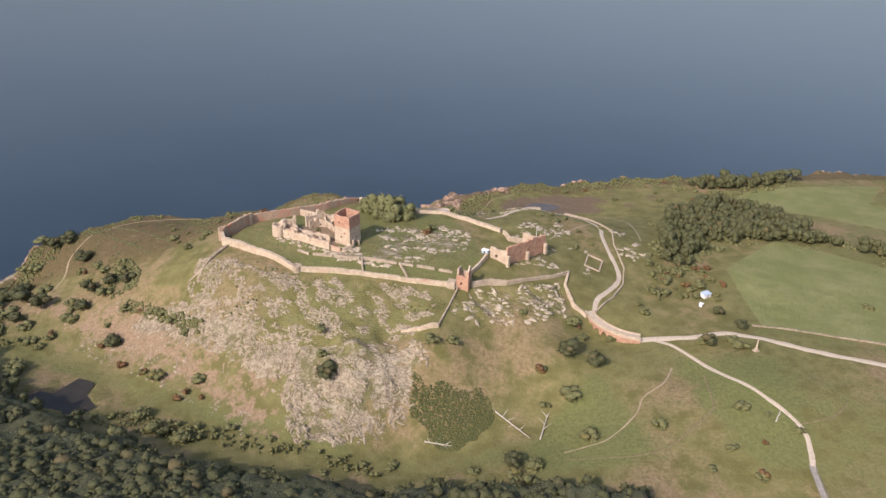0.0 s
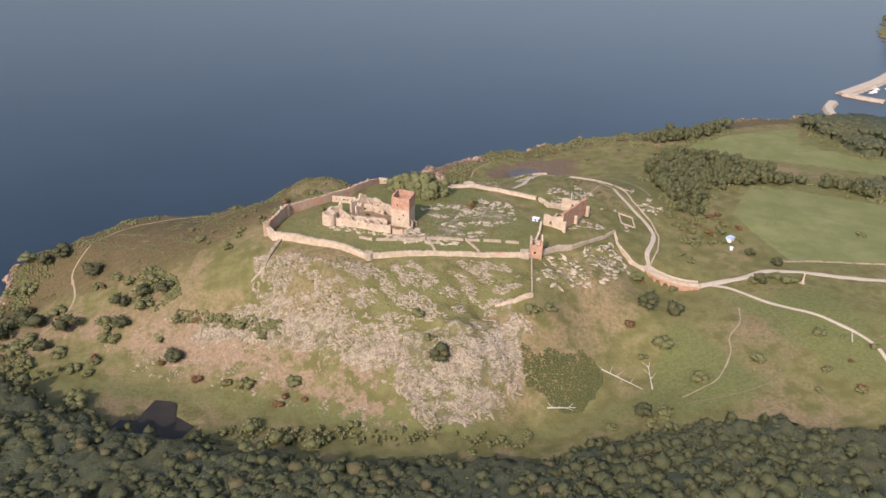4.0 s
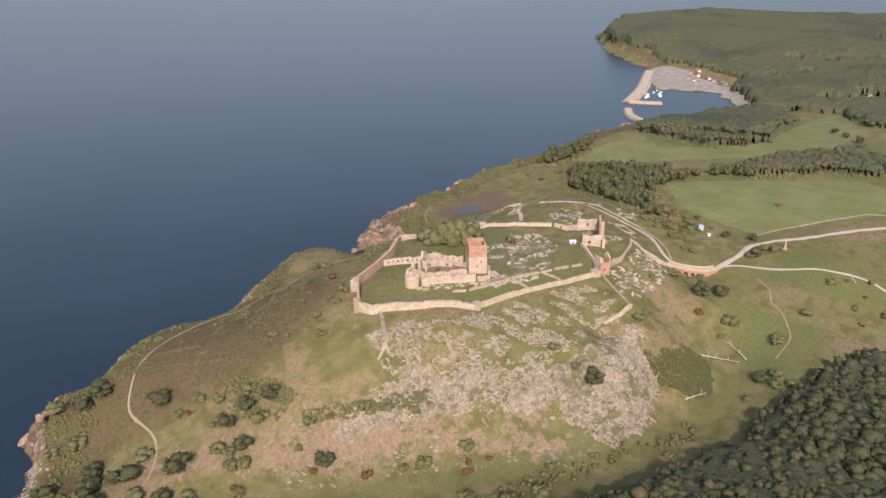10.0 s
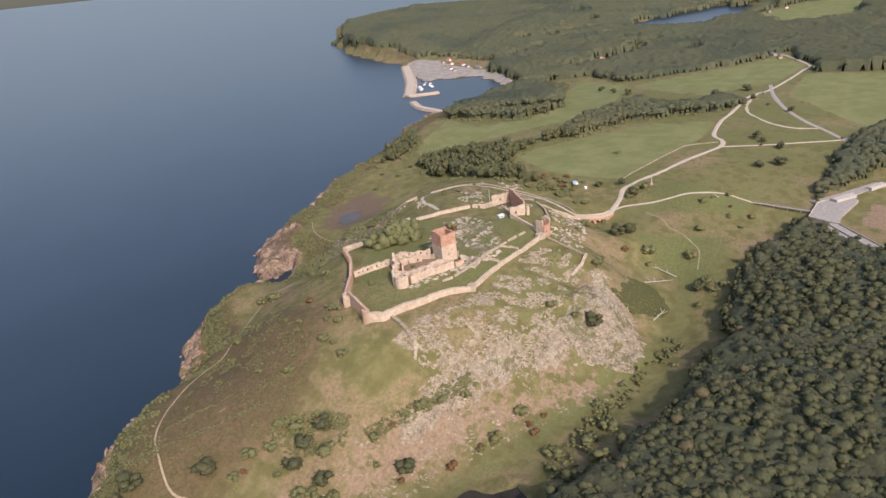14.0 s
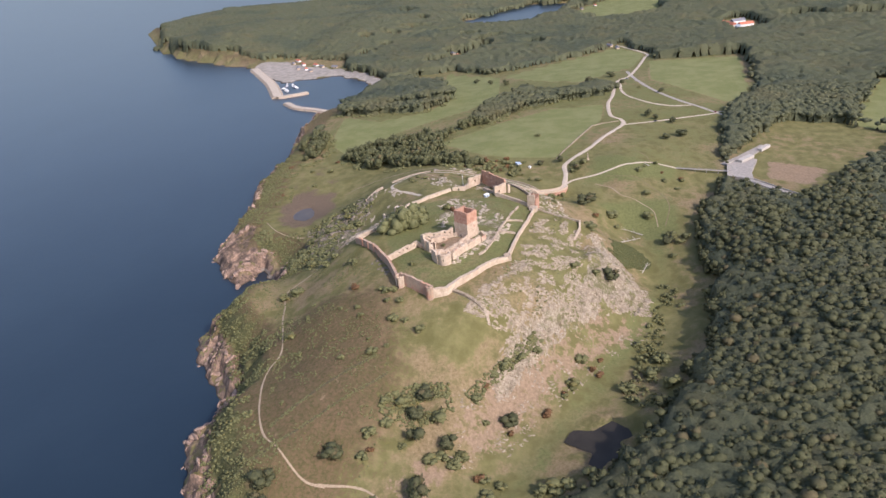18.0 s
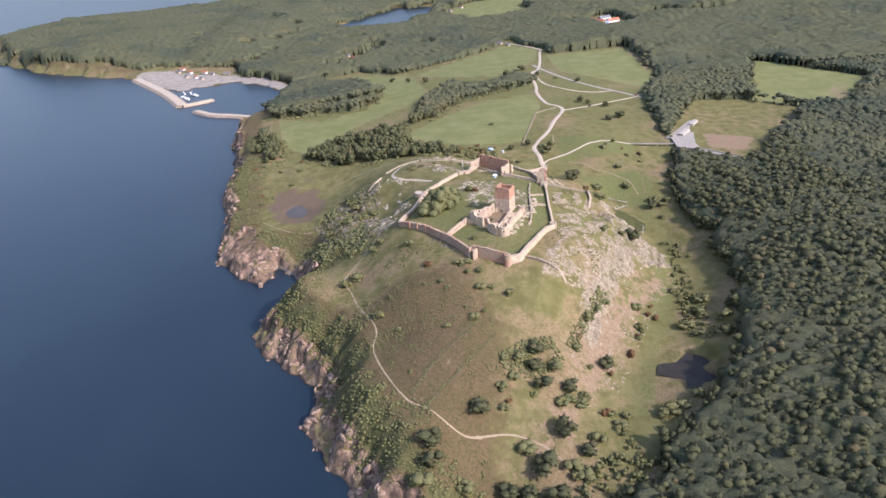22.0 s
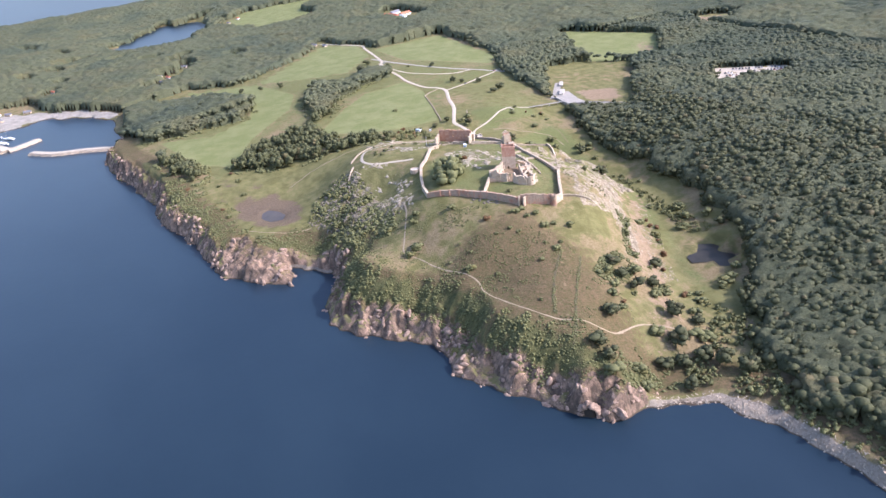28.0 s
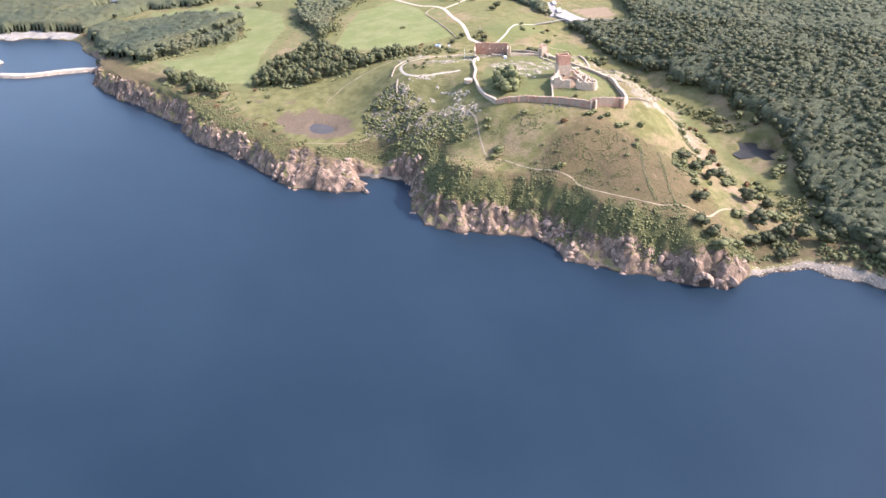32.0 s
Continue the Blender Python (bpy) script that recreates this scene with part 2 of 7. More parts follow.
# ---- materials ----
class Nodes:
    """Short calls to lay out the nodes of one material."""

    def __init__(self, name):
        self.m = bpy.data.materials.new(name)
        self.m.use_nodes = True
        self.t = self.m.node_tree
        self.b = self.t.nodes["Principled BSDF"]
        self.geo = self.t.nodes.new("ShaderNodeNewGeometry")

    def put(self, socket, value):
        if isinstance(value, (int, float, tuple)):
            socket.default_value = (*value, 1) if isinstance(value, tuple) and len(value) == 3 and socket.type == "RGBA" else value
        else:
            self.t.links.new(value, socket)

    def pos(self, stretch=(1, 1, 1)):
        n = self.t.nodes.new("ShaderNodeVectorMath")
        n.operation = "MULTIPLY"
        self.t.links.new(self.geo.outputs["Position"], n.inputs[0])
        n.inputs[1].default_value = stretch
        return n.outputs[0]

    def noise(self, size, detail=4, rough=0.6, stretch=(1, 1, 1)):
        n = self.t.nodes.new("ShaderNodeTexNoise")
        n.inputs["Scale"].default_value, n.inputs["Detail"].default_value, n.inputs["Roughness"].default_value = 1 / size, detail, rough
        self.t.links.new(self.pos(stretch), n.inputs["Vector"])
        return n.outputs["Fac"]

    def cells(self, size, out="Distance", stretch=(1, 1, 1), kind="F1"):
        n = self.t.nodes.new("ShaderNodeTexVoronoi")
        n.feature = kind
        n.inputs["Scale"].default_value = 1 / size
        self.t.links.new(self.pos(stretch), n.inputs["Vector"])
        return n.outputs[out]

    def step(self, value, lo, hi, a=0.0, b=1.0):
        n = self.t.nodes.new("ShaderNodeMapRange")
        n.interpolation_type = "SMOOTHSTEP"
        self.put(n.inputs["Value"], value)
        for k, v in (("From Min", lo), ("From Max", hi), ("To Min", a), ("To Max", b)):
            self.put(n.inputs[k], v)
        return n.outputs["Result"]

    def math(self, op, a, b=0.0):
        n = self.t.nodes.new("ShaderNodeMath")
        n.operation = op
        self.put(n.inputs[0], a), self.put(n.inputs[1], b)
        return n.outputs[0]

    def mix(self, fac, a, b):
        n = self.t.nodes.new("ShaderNodeMix")
        n.data_type = "RGBA"
        self.put(n.inputs["Factor"], fac), self.put(n.inputs["A"], a), self.put(n.inputs["B"], b)
        return n.outputs["Result"]

    def attr(self, name):
        n = self.t.nodes.new("ShaderNodeAttribute")
        n.attribute_name = name
        return n.outputs["Fac"]

    def random(self):
        return self.t.nodes.new("ShaderNodeObjectInfo").outputs["Random"]

    def island(self):
        return self.geo.outputs["Random Per Island"]

    def slope(self):
        n = self.t.nodes.new("ShaderNodeSeparateXYZ")
        self.t.links.new(self.geo.outputs["Normal"], n.inputs[0])
        return n.outputs["Z"]

    def height(self):
        n = self.t.nodes.new("ShaderNodeSeparateXYZ")
        self.t.links.new(self.geo.outputs["Position"], n.inputs[0])
        return n.outputs["Z"]

    def done(self, color, rough=0.9, bump=None, far=1.0, strength=0.6, metal=0.0, gloss=0.25):
        self.put(self.b.inputs["Base Color"], color), self.put(self.b.inputs["Roughness"], rough)
        self.put(self.b.inputs["Metallic"], metal), self.put(self.b.inputs["Specular IOR Level"], gloss)
        if bump is not None:
            n = self.t.nodes.new("ShaderNodeBump")
            n.inputs["Strength"].default_value, n.inputs["Distance"].default_value = strength, far
            self.t.links.new(bump, n.inputs["Height"])
            self.t.links.new(n.outputs[0], self.b.inputs["Normal"])
        return self.m


def ground_material():
    g = Nodes("heath_ground")
    fine, mid, big = g.noise(1.6, 6, 0.7), g.noise(9, 5, 0.6), g.noise(60, 4, 0.55)
    tuft = g.noise(3.2, 5, 0.75)
    grass = g.mix(g.step(mid, 0.3, 0.7), (0.112, 0.106, 0.038), (0.175, 0.16, 0.066))
    dry = g.mix(g.step(fine, 0.3, 0.7), (0.15, 0.116, 0.058), (0.262, 0.196, 0.108))
    heather = g.mix(g.step(fine, 0.35, 0.65), (0.06, 0.055, 0.022), (0.13, 0.085, 0.05))
    c = g.mix(g.step(g.math("ADD", big, g.math("ADD", g.attr("dry"), g.math("MULTIPLY", g.math("SUBTRACT", mid, 0.5), 0.7))), 0.44, 0.64), grass, dry)
    c = g.mix(g.math("MULTIPLY", g.step(g.math("ADD", tuft, g.math("MULTIPLY", g.attr("scrub"), 0.35)), 0.6, 0.8), g.math("ADD", 0.4, g.math("MULTIPLY", g.attr("scrub"), 0.45))), c, heather)
    drape = g.mix(g.step(tuft, 0.3, 0.7), (0.058, 0.062, 0.025), (0.118, 0.112, 0.046))
    c = g.mix(g.step(g.math("ADD", g.attr("drape"), g.math("MULTIPLY", g.math("SUBTRACT", g.noise(9, 6, 0.75), 0.5), 1.5)), 0.36, 0.82), c, drape)
    field = g.mix(g.step(g.noise(22, 5, 0.65), 0.35, 0.7), (0.142, 0.156, 0.056), (0.195, 0.20, 0.084))
    field = g.mix(g.math("MULTIPLY", g.step(fine, 0.4, 0.7), 0.35), field, (0.19, 0.19, 0.08))
    c = g.mix(g.step(g.math("ADD", g.attr("field"), g.math("MULTIPLY", g.math("SUBTRACT", fine, 0.5), 0.4)), 0.4, 0.6), c, field)
    lush = g.mix(g.step(fine, 0.3, 0.7), (0.100, 0.110, 0.038), (0.150, 0.154, 0.060))
    c = g.mix(g.step(g.math("ADD", g.attr("lush"), g.math("MULTIPLY", g.math("SUBTRACT", mid, 0.5), 0.9)), 0.35, 0.65), c, lush)
    earth = g.mix(g.step(fine, 0.3, 0.7), (0.18, 0.13, 0.08), (0.295, 0.212, 0.135))
    c = g.mix(g.step(g.math("ADD", g.attr("earth"), g.math("MULTIPLY", g.math("SUBTRACT", g.noise(5, 5, 0.7), 0.5), 1.3)), 0.45, 0.6), c, earth)
    mud = g.mix(g.step(fine, 0.3, 0.7), (0.105, 0.078, 0.05), (0.165, 0.12, 0.08))
    c = g.mix(g.step(g.math("ADD", g.attr("mud"), g.math("MULTIPLY", g.math("SUBTRACT", g.noise(14, 5, 0.65), 0.5), 1.2)), 0.35, 0.6), c, mud)
    slab = g.math("ADD", g.math("MULTIPLY", g.noise(3.2, 6, 0.72, (0.55, 1.2, 1.0)), 0.6), g.math("MULTIPLY", g.noise(17, 3, 0.6), 0.4))
    rock = g.mix(g.step(fine, 0.25, 0.75), (0.23, 0.195, 0.135), (0.39, 0.335, 0.245))
    rock = g.mix(g.step(g.noise(0.9, 3, 0.6), 0.54, 0.68), rock, (0.10, 0.08, 0.055))
    rock = g.mix(g.step(g.noise(4.5, 6, 0.75, (0.6, 1.3, 1.0)), 0.46, 0.66), rock, (0.12, 0.09, 0.055))
    rock = g.mix(g.math("MULTIPLY", g.step(g.noise(11, 5, 0.7), 0.48, 0.6), 0.85), rock, (0.115, 0.108, 0.045))
    # the dark end of the streaks paints cleft shadow into the rock colour
    cliff = g.mix(g.step(g.noise(6, 6, 0.75, (1, 1, 0.35)), 0.36, 0.72), (0.08, 0.06, 0.045), (0.38, 0.255, 0.175))
    cliff = g.mix(g.step(g.noise(1.5, 4, 0.7), 0.5, 0.7), cliff, (0.10, 0.08, 0.06))
    c = g.mix(g.step(g.math("ADD", g.attr("rock"), g.math("MULTIPLY", g.math("SUBTRACT", slab, 0.5), 2.2)), 0.66, 0.76), c, rock)
    steep = g.math("ADD", g.attr("cliff"), g.math("ADD", g.step(g.slope(), 0.80, 0.6, 0.0, 0.6), g.math("MULTIPLY", g.math("SUBTRACT", g.noise(8, 5, 0.7), 0.5), 1.0)))
    c = g.mix(g.step(steep, 0.78, 0.98), c, cliff)
    pebbles = g.mix(g.cells(0.9, "Color"), (0.19, 0.155, 0.115), (0.29, 0.245, 0.19))
    c = g.mix(g.step(g.math("ADD", g.attr("beach"), g.math("MULTIPLY", g.math("SUBTRACT", fine, 0.5), 0.5)), 0.4, 0.6), c, pebbles)
    c = g.mix(g.step(g.math("ADD", g.attr("quay"), g.math("MULTIPLY", g.math("SUBTRACT", g.noise(30, 5, 0.7), 0.5), 0.9)), 0.4, 0.6), c, g.mix(g.step(mid, 0.3, 0.7), (0.235, 0.21, 0.172), (0.34, 0.305, 0.255)))
    c = g.mix(g.step(g.math("ADD", g.height(), g.math("MULTIPLY", g.math("SUBTRACT", mid, 0.5), 1.5)), 0.9, 0.2), c, (0.065, 0.05, 0.036))
    bump = g.math("ADD", g.math("MULTIPLY", fine, 0.5), g.math("ADD", g.math("MULTIPLY", tuft, 0.5), g.math("MULTIPLY", g.math("MULTIPLY", slab, g.attr("rock")), 2.2)))
    return g.done(c, 0.95, bump, 0.9, 0.8, gloss=0.12)


def sea_material():
    g = Nodes("sea_water")
    long, fine = g.noise(7, 4, 0.55, (1.0, 0.8, 1)), g.noise(1.6, 3, 0.6, (1, 0.8, 1))
    patch = g.noise(120, 5, 0.6, (0.8, 1.1, 1))
    c = g.mix(g.step(patch, 0.3, 0.7), (0.011, 0.0225, 0.0345), (0.0155, 0.0292, 0.0425))
    return g.done(c, 0.3, g.math("ADD", g.math("MULTIPLY", long, 1.0), g.math("MULTIPLY", fine, 0.35)), 0.5, 0.07, gloss=0.22)


def stone_material(name, dark, light, red=0.0):
    g = Nodes(name)
    mid, fine = g.noise(2.5, 5, 0.65), g.noise(0.6, 4, 0.65)
    c = g.mix(g.step(mid, 0.3, 0.7), dark, light)
    c = g.mix(g.math("MULTIPLY", g.step(fine, 0.5, 0.75), 0.5), c, (0.17, 0.135, 0.10))
    if red:
        c = g.mix(g.step(g.noise(5, 4, 0.7), 0.60 - red, 0.86 - red), c, g.mix(g.step(fine, 0.3, 0.7), (0.30, 0.13, 0.08), (0.44, 0.22, 0.14)))
    return g.done(c, 0.92, g.math("ADD", mid, g.math("MULTIPLY", fine, 0.5)), 0.35, 0.8, gloss=0.2)


def leaf_material(name, dark, light, autumn=(0.16, 0.12, 0.03)):
    g = Nodes(name)
    r = g.math("FRACT", g.math("ADD", g.island(), g.random()))
    c = g.mix(g.step(g.noise(1.3, 4, 0.7), 0.3, 0.7), dark, light)
    c = g.mix(g.math("MULTIPLY", g.step(g.math("FRACT", g.math("MULTIPLY", r, 7.13)), 0.0, 1.0), 0.55), c, g.mix(0.5, light, dark))
    c = g.mix(g.math("MULTIPLY", g.step(r, 0.90, 0.99), 0.4), c, autumn)
    return g.done(c, 0.75, g.noise(0.7, 4, 0.8), 0.4, 0.5, gloss=0.2)


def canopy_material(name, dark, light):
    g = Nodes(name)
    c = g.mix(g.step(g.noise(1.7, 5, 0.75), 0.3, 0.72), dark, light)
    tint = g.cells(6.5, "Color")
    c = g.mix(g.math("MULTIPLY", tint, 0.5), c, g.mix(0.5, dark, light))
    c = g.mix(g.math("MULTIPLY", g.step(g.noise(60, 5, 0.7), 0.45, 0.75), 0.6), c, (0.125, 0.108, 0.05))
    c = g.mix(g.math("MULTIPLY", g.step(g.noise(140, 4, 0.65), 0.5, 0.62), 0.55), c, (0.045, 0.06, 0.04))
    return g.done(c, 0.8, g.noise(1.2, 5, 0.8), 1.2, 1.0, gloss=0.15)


def plain_material(name, dark, light, size=1.5, rough=0.8, metal=0.0, far=0.1, gloss=0.3):
    g = Nodes(name)
    v = g.noise(size, 5, 0.65)
    return g.done(g.mix(g.step(v, 0.3, 0.7), dark, light), rough, v, far, 0.5, metal, gloss)


GROUND = ground_material()
SEA = sea_material()
POND = plain_material("pond_water", (0.026, 0.023, 0.017), (0.045, 0.038, 0.028), 12, 0.4, gloss=0.16)
GRANITE = stone_material("granite_rubble", (0.29, 0.235, 0.17), (0.42, 0.345, 0.26))
WALLSTONE = stone_material("ring_wall_stone", (0.37, 0.295, 0.21), (0.52, 0.43, 0.32), 0.05)
SEAWALL = stone_material("patched_brick_and_stone", (0.30, 0.22, 0.155), (0.42, 0.325, 0.235), 0.17)
BRICKWALL = stone_material("weathered_red_brick", (0.34, 0.18, 0.12), (0.46, 0.285, 0.195))
PALEWALL = stone_material("lime_washed_stone", (0.38, 0.295, 0.21), (0.53, 0.43, 0.32), 0.06)
ROCK = stone_material("lichened_rock", (0.175, 0.143, 0.098), (0.355, 0.295, 0.21))
SLABROCK = stone_material("pale_slab_rock", (0.25, 0.21, 0.15), (0.46, 0.39, 0.29))
CRAGROCK = stone_material("dark_crag_rock", (0.11, 0.095, 0.07), (0.225, 0.19, 0.14))
MUDDY = plain_material("muddy_water", (0.050, 0.040, 0.030), (0.085, 0.066, 0.048), 9, 0.32, gloss=0.28)
SEAROCK = stone_material("pink_sea_rock", (0.17, 0.118, 0.088), (0.385, 0.272, 0.198))
LEAF_OAK = leaf_material("oak_leaves", (0.042, 0.046, 0.021), (0.082, 0.085, 0.037), (0.13, 0.09, 0.045))
LEAF_COPSE = leaf_material("copse_leaves", (0.052, 0.058, 0.025), (0.100, 0.102, 0.045), (0.14, 0.09, 0.04))
LEAF_BROAD = leaf_material("broad_tree_leaves", (0.085, 0.092, 0.036), (0.150, 0.150, 0.066))
LEAF_SHRUB = leaf_material("shrub_leaves", (0.086, 0.090, 0.036), (0.156, 0.153, 0.064))
BRAMBLE = leaf_material("bramble_leaves", (0.062, 0.073, 0.025), (0.098, 0.104, 0.039))
LEAF_RUST = leaf_material("rusty_leaves", (0.09, 0.045, 0.02), (0.17, 0.10, 0.045))
# paler and greyer than oak_leaves: the haze of distance is put into this colour
HAZED_CANOPY = canopy_material("hazed_wood_canopy", (0.058, 0.066, 0.037), (0.122, 0.128, 0.066))
BARK = plain_material("bark", (0.06, 0.045, 0.03), (0.13, 0.10, 0.07), 0.4, 0.9)
GRAVEL = plain_material("gravel_path", (0.36, 0.30, 0.225), (0.48, 0.41, 0.315), 1.1, 0.95)
TRACK = plain_material("worn_turf", (0.12, 0.10, 0.05), (0.185, 0.15, 0.08), 1.4, 0.95)
HEATHDITCH = plain_material("dark_heath_ditch", (0.055, 0.05, 0.024), (0.10, 0.08, 0.045), 1.2, 0.95)
EARTHPATH = plain_material("trodden_earth", (0.24, 0.185, 0.12), (0.33, 0.26, 0.175), 1.4, 0.95)
ASPHALT = plain_material("pale_asphalt", (0.25, 0.225, 0.19), (0.34, 0.31, 0.265), 2.5, 0.9)
CONCRETE = plain_material("pale_concrete", (0.34, 0.31, 0.26), (0.45, 0.415, 0.355), 2.0, 0.8)
WHITE = plain_material("white_paint", (0.62, 0.62, 0.60), (0.74, 0.74, 0.72), 1.0, 0.6)
ROOF_RED = plain_material("red_roof_tiles", (0.38, 0.12, 0.07), (0.50, 0.19, 0.11), 1.2, 0.8)
ROOF_GREY = plain_material("grey_roofing", (0.14, 0.14, 0.15), (0.22, 0.22, 0.23), 1.2, 0.8)
DEADWOOD = plain_material("bleached_wood", (0.34, 0.30, 0.25), (0.50, 0.46, 0.39), 0.6, 0.85)
BLUE = plain_material("blue_tarpaulin", (0.30, 0.40, 0.52), (0.48, 0.56, 0.64), 0.8, 0.6)
# near-black for doors and windows, and for the cave's painted shade
DARK = plain_material("dark_opening", (0.03, 0.025, 0.02), (0.05, 0.04, 0.03), 0.5, 0.9)


# ---- building blocks ----
def mesh_of(name, bm, material, smooth_faces=False):
    me = bpy.data.meshes.new(name)
    if isinstance(bm, tuple):
        me.from_pydata(bm[0], [], bm[1])
    else:
        bm.to_mesh(me)
        bm.free()
    me.materials.append(material)
    if smooth_faces:
        me.polygons.foreach_set("use_smooth", [True] * len(me.polygons))
    me.update()
    return me


def thing(name, label, category, group="", at=(0, 0, 0)):
    e = new(name)
    e.location = at
    return tagged(e, label, category, group)


def part(name, bm, material, parent, label="", smooth_faces=False):
    o = new(name, bm if isinstance(bm, bpy.types.Mesh) else mesh_of(name, bm, material, smooth_faces))
    o.parent = parent
    return tagged(o, label) if label else o


def box(bm, cx, cy, cz, sx, sy, sz, turn=0.0, bevel=0.0):
    r = bmesh.ops.create_cube(bm, size=1, matrix=Matrix.Translation((cx, cy, cz)) @ Matrix.Rotation(turn, 4, "Z") @ Matrix.Diagonal((sx, sy, sz, 1)))
    if bevel:
        bmesh.ops.bevel(bm, geom=list({e for v in r["verts"] for e in v.link_edges}), offset=bevel, segments=1, affect="EDGES")
    return bm


def ground_z(x, y):
    return float(land(np.array([x]), np.array([y]))[0])


def resample(line, gap):
    pts = np.array(line, float)
    seg = np.hypot(np.diff(pts[:, 0]), np.diff(pts[:, 1]))
    run = np.concatenate([[0], np.cumsum(seg)])
    n = max(2, int(run[-1] / gap) + 1)
    s = np.linspace(0, run[-1], n)
    return np.stack([np.interp(s, run, pts[:, k]) for k in range(pts.shape[1])], 1), s


def curved(line, gap):
    """A rounded line through the given corners (Catmull-Rom), sampled at about that gap."""
    p = [np.array(q, float) for q in line]
    p = [2 * p[0] - p[1]] + p + [2 * p[-1] - p[-2]]
    out = []
    for a, b, c, d in zip(p[:-3], p[1:-2], p[2:-1], p[3:]):
        n = max(1, int(np.hypot(*(c - b)[:2]) / gap))
        for k in range(n):
            t = k / n
            out.append(0.5 * (2 * b + (c - a) * t + (2 * a - 5 * b + 4 * c - d) * t * t + (3 * b - a - 3 * c + d) * t ** 3))
    return np.array(out + [p[-2]])


def ribbon(line, width, lift=0.12, gap=3.0, wander=0.25, across=4):
    """A path laid over the ground."""
    c = curved(line, gap)
    d = np.gradient(c, axis=0)
    d /= np.hypot(d[:, 0], d[:, 1])[:, None] + 1e-9
    side = np.stack([-d[:, 1], d[:, 0]], 1)
    w = width * (1 + wander * (2 * vnoise(c[:, 0], c[:, 1], 7, 9) - 1))
    rows = [c + side * (w * (k / across - 0.5))[:, None] for k in range(across + 1)]
    x, y = np.stack([r[:, 0] for r in rows], 1), np.stack([r[:, 1] for r in rows], 1)
    z = land(x, y) + lift
    z[:, 0] -= lift * 1.6
    z[:, -1] -= lift * 1.6
    n, m = x.shape
    verts = np.stack([x.ravel(), y.ravel(), z.ravel()], 1).tolist()
    faces = [(i * m + j, (i + 1) * m + j, (i + 1) * m + j + 1, i * m + j + 1) for i in range(n - 1) for j in range(m - 1)]
    return verts, faces


def axis(lo, hi, fine_lo, fine_hi, step, grow):
    a = list(np.arange(fine_lo, fine_hi, step))
    s = step
    while a[-1] < hi:
        s *= grow
        a.append(min(a[-1] + min(s, 60), hi))
    s = step
    while a[0] > lo:
        s *= grow
        a.insert(0, max(a[0] - min(s, 60), lo))
    return np.array(a)


FIELD_A = [(528, 810), (365, 783), (315, 741), (400, 689), (500, 598), (598, 559), (808, 577), (914, 699), (790, 690), (596, 640), (509, 664), (473, 738)]
FIELD_B = [(318, 613), (418, 530), (480, 470), (494, 389), (404, 395), (240, 453), (245, 540), (275, 571)]
FIELD_C = [(808, 577), (1047, 348), (954, 295), (803, 327), (680, 425), (716, 498)]
FIELD_D = [(861, 293), (865, 127), (540, 171), (496, 211), (666, 306)]
FIELD_E = [(647, -49), (472, -164), (316, -43), (348, 31), (384, 73)]
MEADOW = [(379, 355), (389, 235), (269, 250), (219, 262), (180, 350), (170, 410), (225, 405)]
FAR_FIELDS = [[(1248, -39), (1233, -315), (1145, -253), (1170, -60)], [(1691, 443), (1866, 344), (1809, 121), (1501, 231), (1497, 401)],
              [(1883, 144), (2239, -238), (2171, -528), (1800, -372), (1800, -103)], [(1714, -500), (1080, -754), (980, -690), (1420, -440)],
              [(2086, -785), (1313, -1000), (1267, -842), (1654, -598)], [(1031, -1010), (990, -1043), (752, -808), (843, -790)], [(520, -293), (451, -359), (403, -293), (444, -253)]]
CLEARING = [(-700, 480), (-520, 516), (-460, 530), (-425, 520), (-372, 492), (-335, 458), (-309, 426), (-272, 394), (-206, 356), (-145, 332), (-85, 316), (-35, 308), (25, 314), (75, 313), (118, 299),
            (150, 278), (178, 264), (210, 255), (260, 258), (389, 232), (455, 215), (540, 165), (865, 122), (870, 290), (960, 288), (1062, 332), (940, 480), (850, 600), (935, 700), (895, 835), (600, 1000), (-700, 1000)]
VISITOR_CLEARING = [(205, 260), (320, 210), (405, 150), (380, 75), (320, 20), (240, 90), (165, 155), (115, 208), (165, 250)]
CARPARK = [(193, -30), (113, -113), (59, -72), (112, 37)]
FARM_YARD = [(1275, 110), (1335, 40), (1190, 15), (1140, 70)]
HARBOUR_QUAY = [(880, 850), (955, 905), (1000, 965), (990, 1015), (940, 1075), (1025, 1165), (1150, 1240), (1195, 1185), (1125, 1095), (1080, 1005), (1000, 900), (905, 835)]
LAKE = [(1513, 650), (1660, 795), (1818, 704), (2045, 555), (1970, 430), (1766, 485)]
CLEARINGS = [CLEARING, VISITOR_CLEARING, FIELD_E, CARPARK, FARM_YARD, HARBOUR_QUAY, LAKE] + FAR_FIELDS
WOODS = [[(296, 744), (250, 692), (222, 648), (205, 600), (190, 545), (208, 524), (224, 572), (260, 598), (298, 612), (360, 603), (405, 566), (428, 542), (496, 507), (529, 452), (548, 390), (600, 362), (652, 392),
          (612, 440), (590, 480), (600, 519), (542, 557), (440, 578), (384, 592), (362, 622), (362, 650), (352, 688), (330, 722)],
         [(540, 815), (655, 855), (882, 832), (900, 770), (790, 692), (580, 632), (517, 668), (525, 770)],
         [(285, 790), (345, 815), (425, 825), (405, 800), (335, 780)]]
POND_NORTH = [(102, 733), (106, 747), (121, 753), (137, 748), (142, 739), (130, 731), (114, 727)]
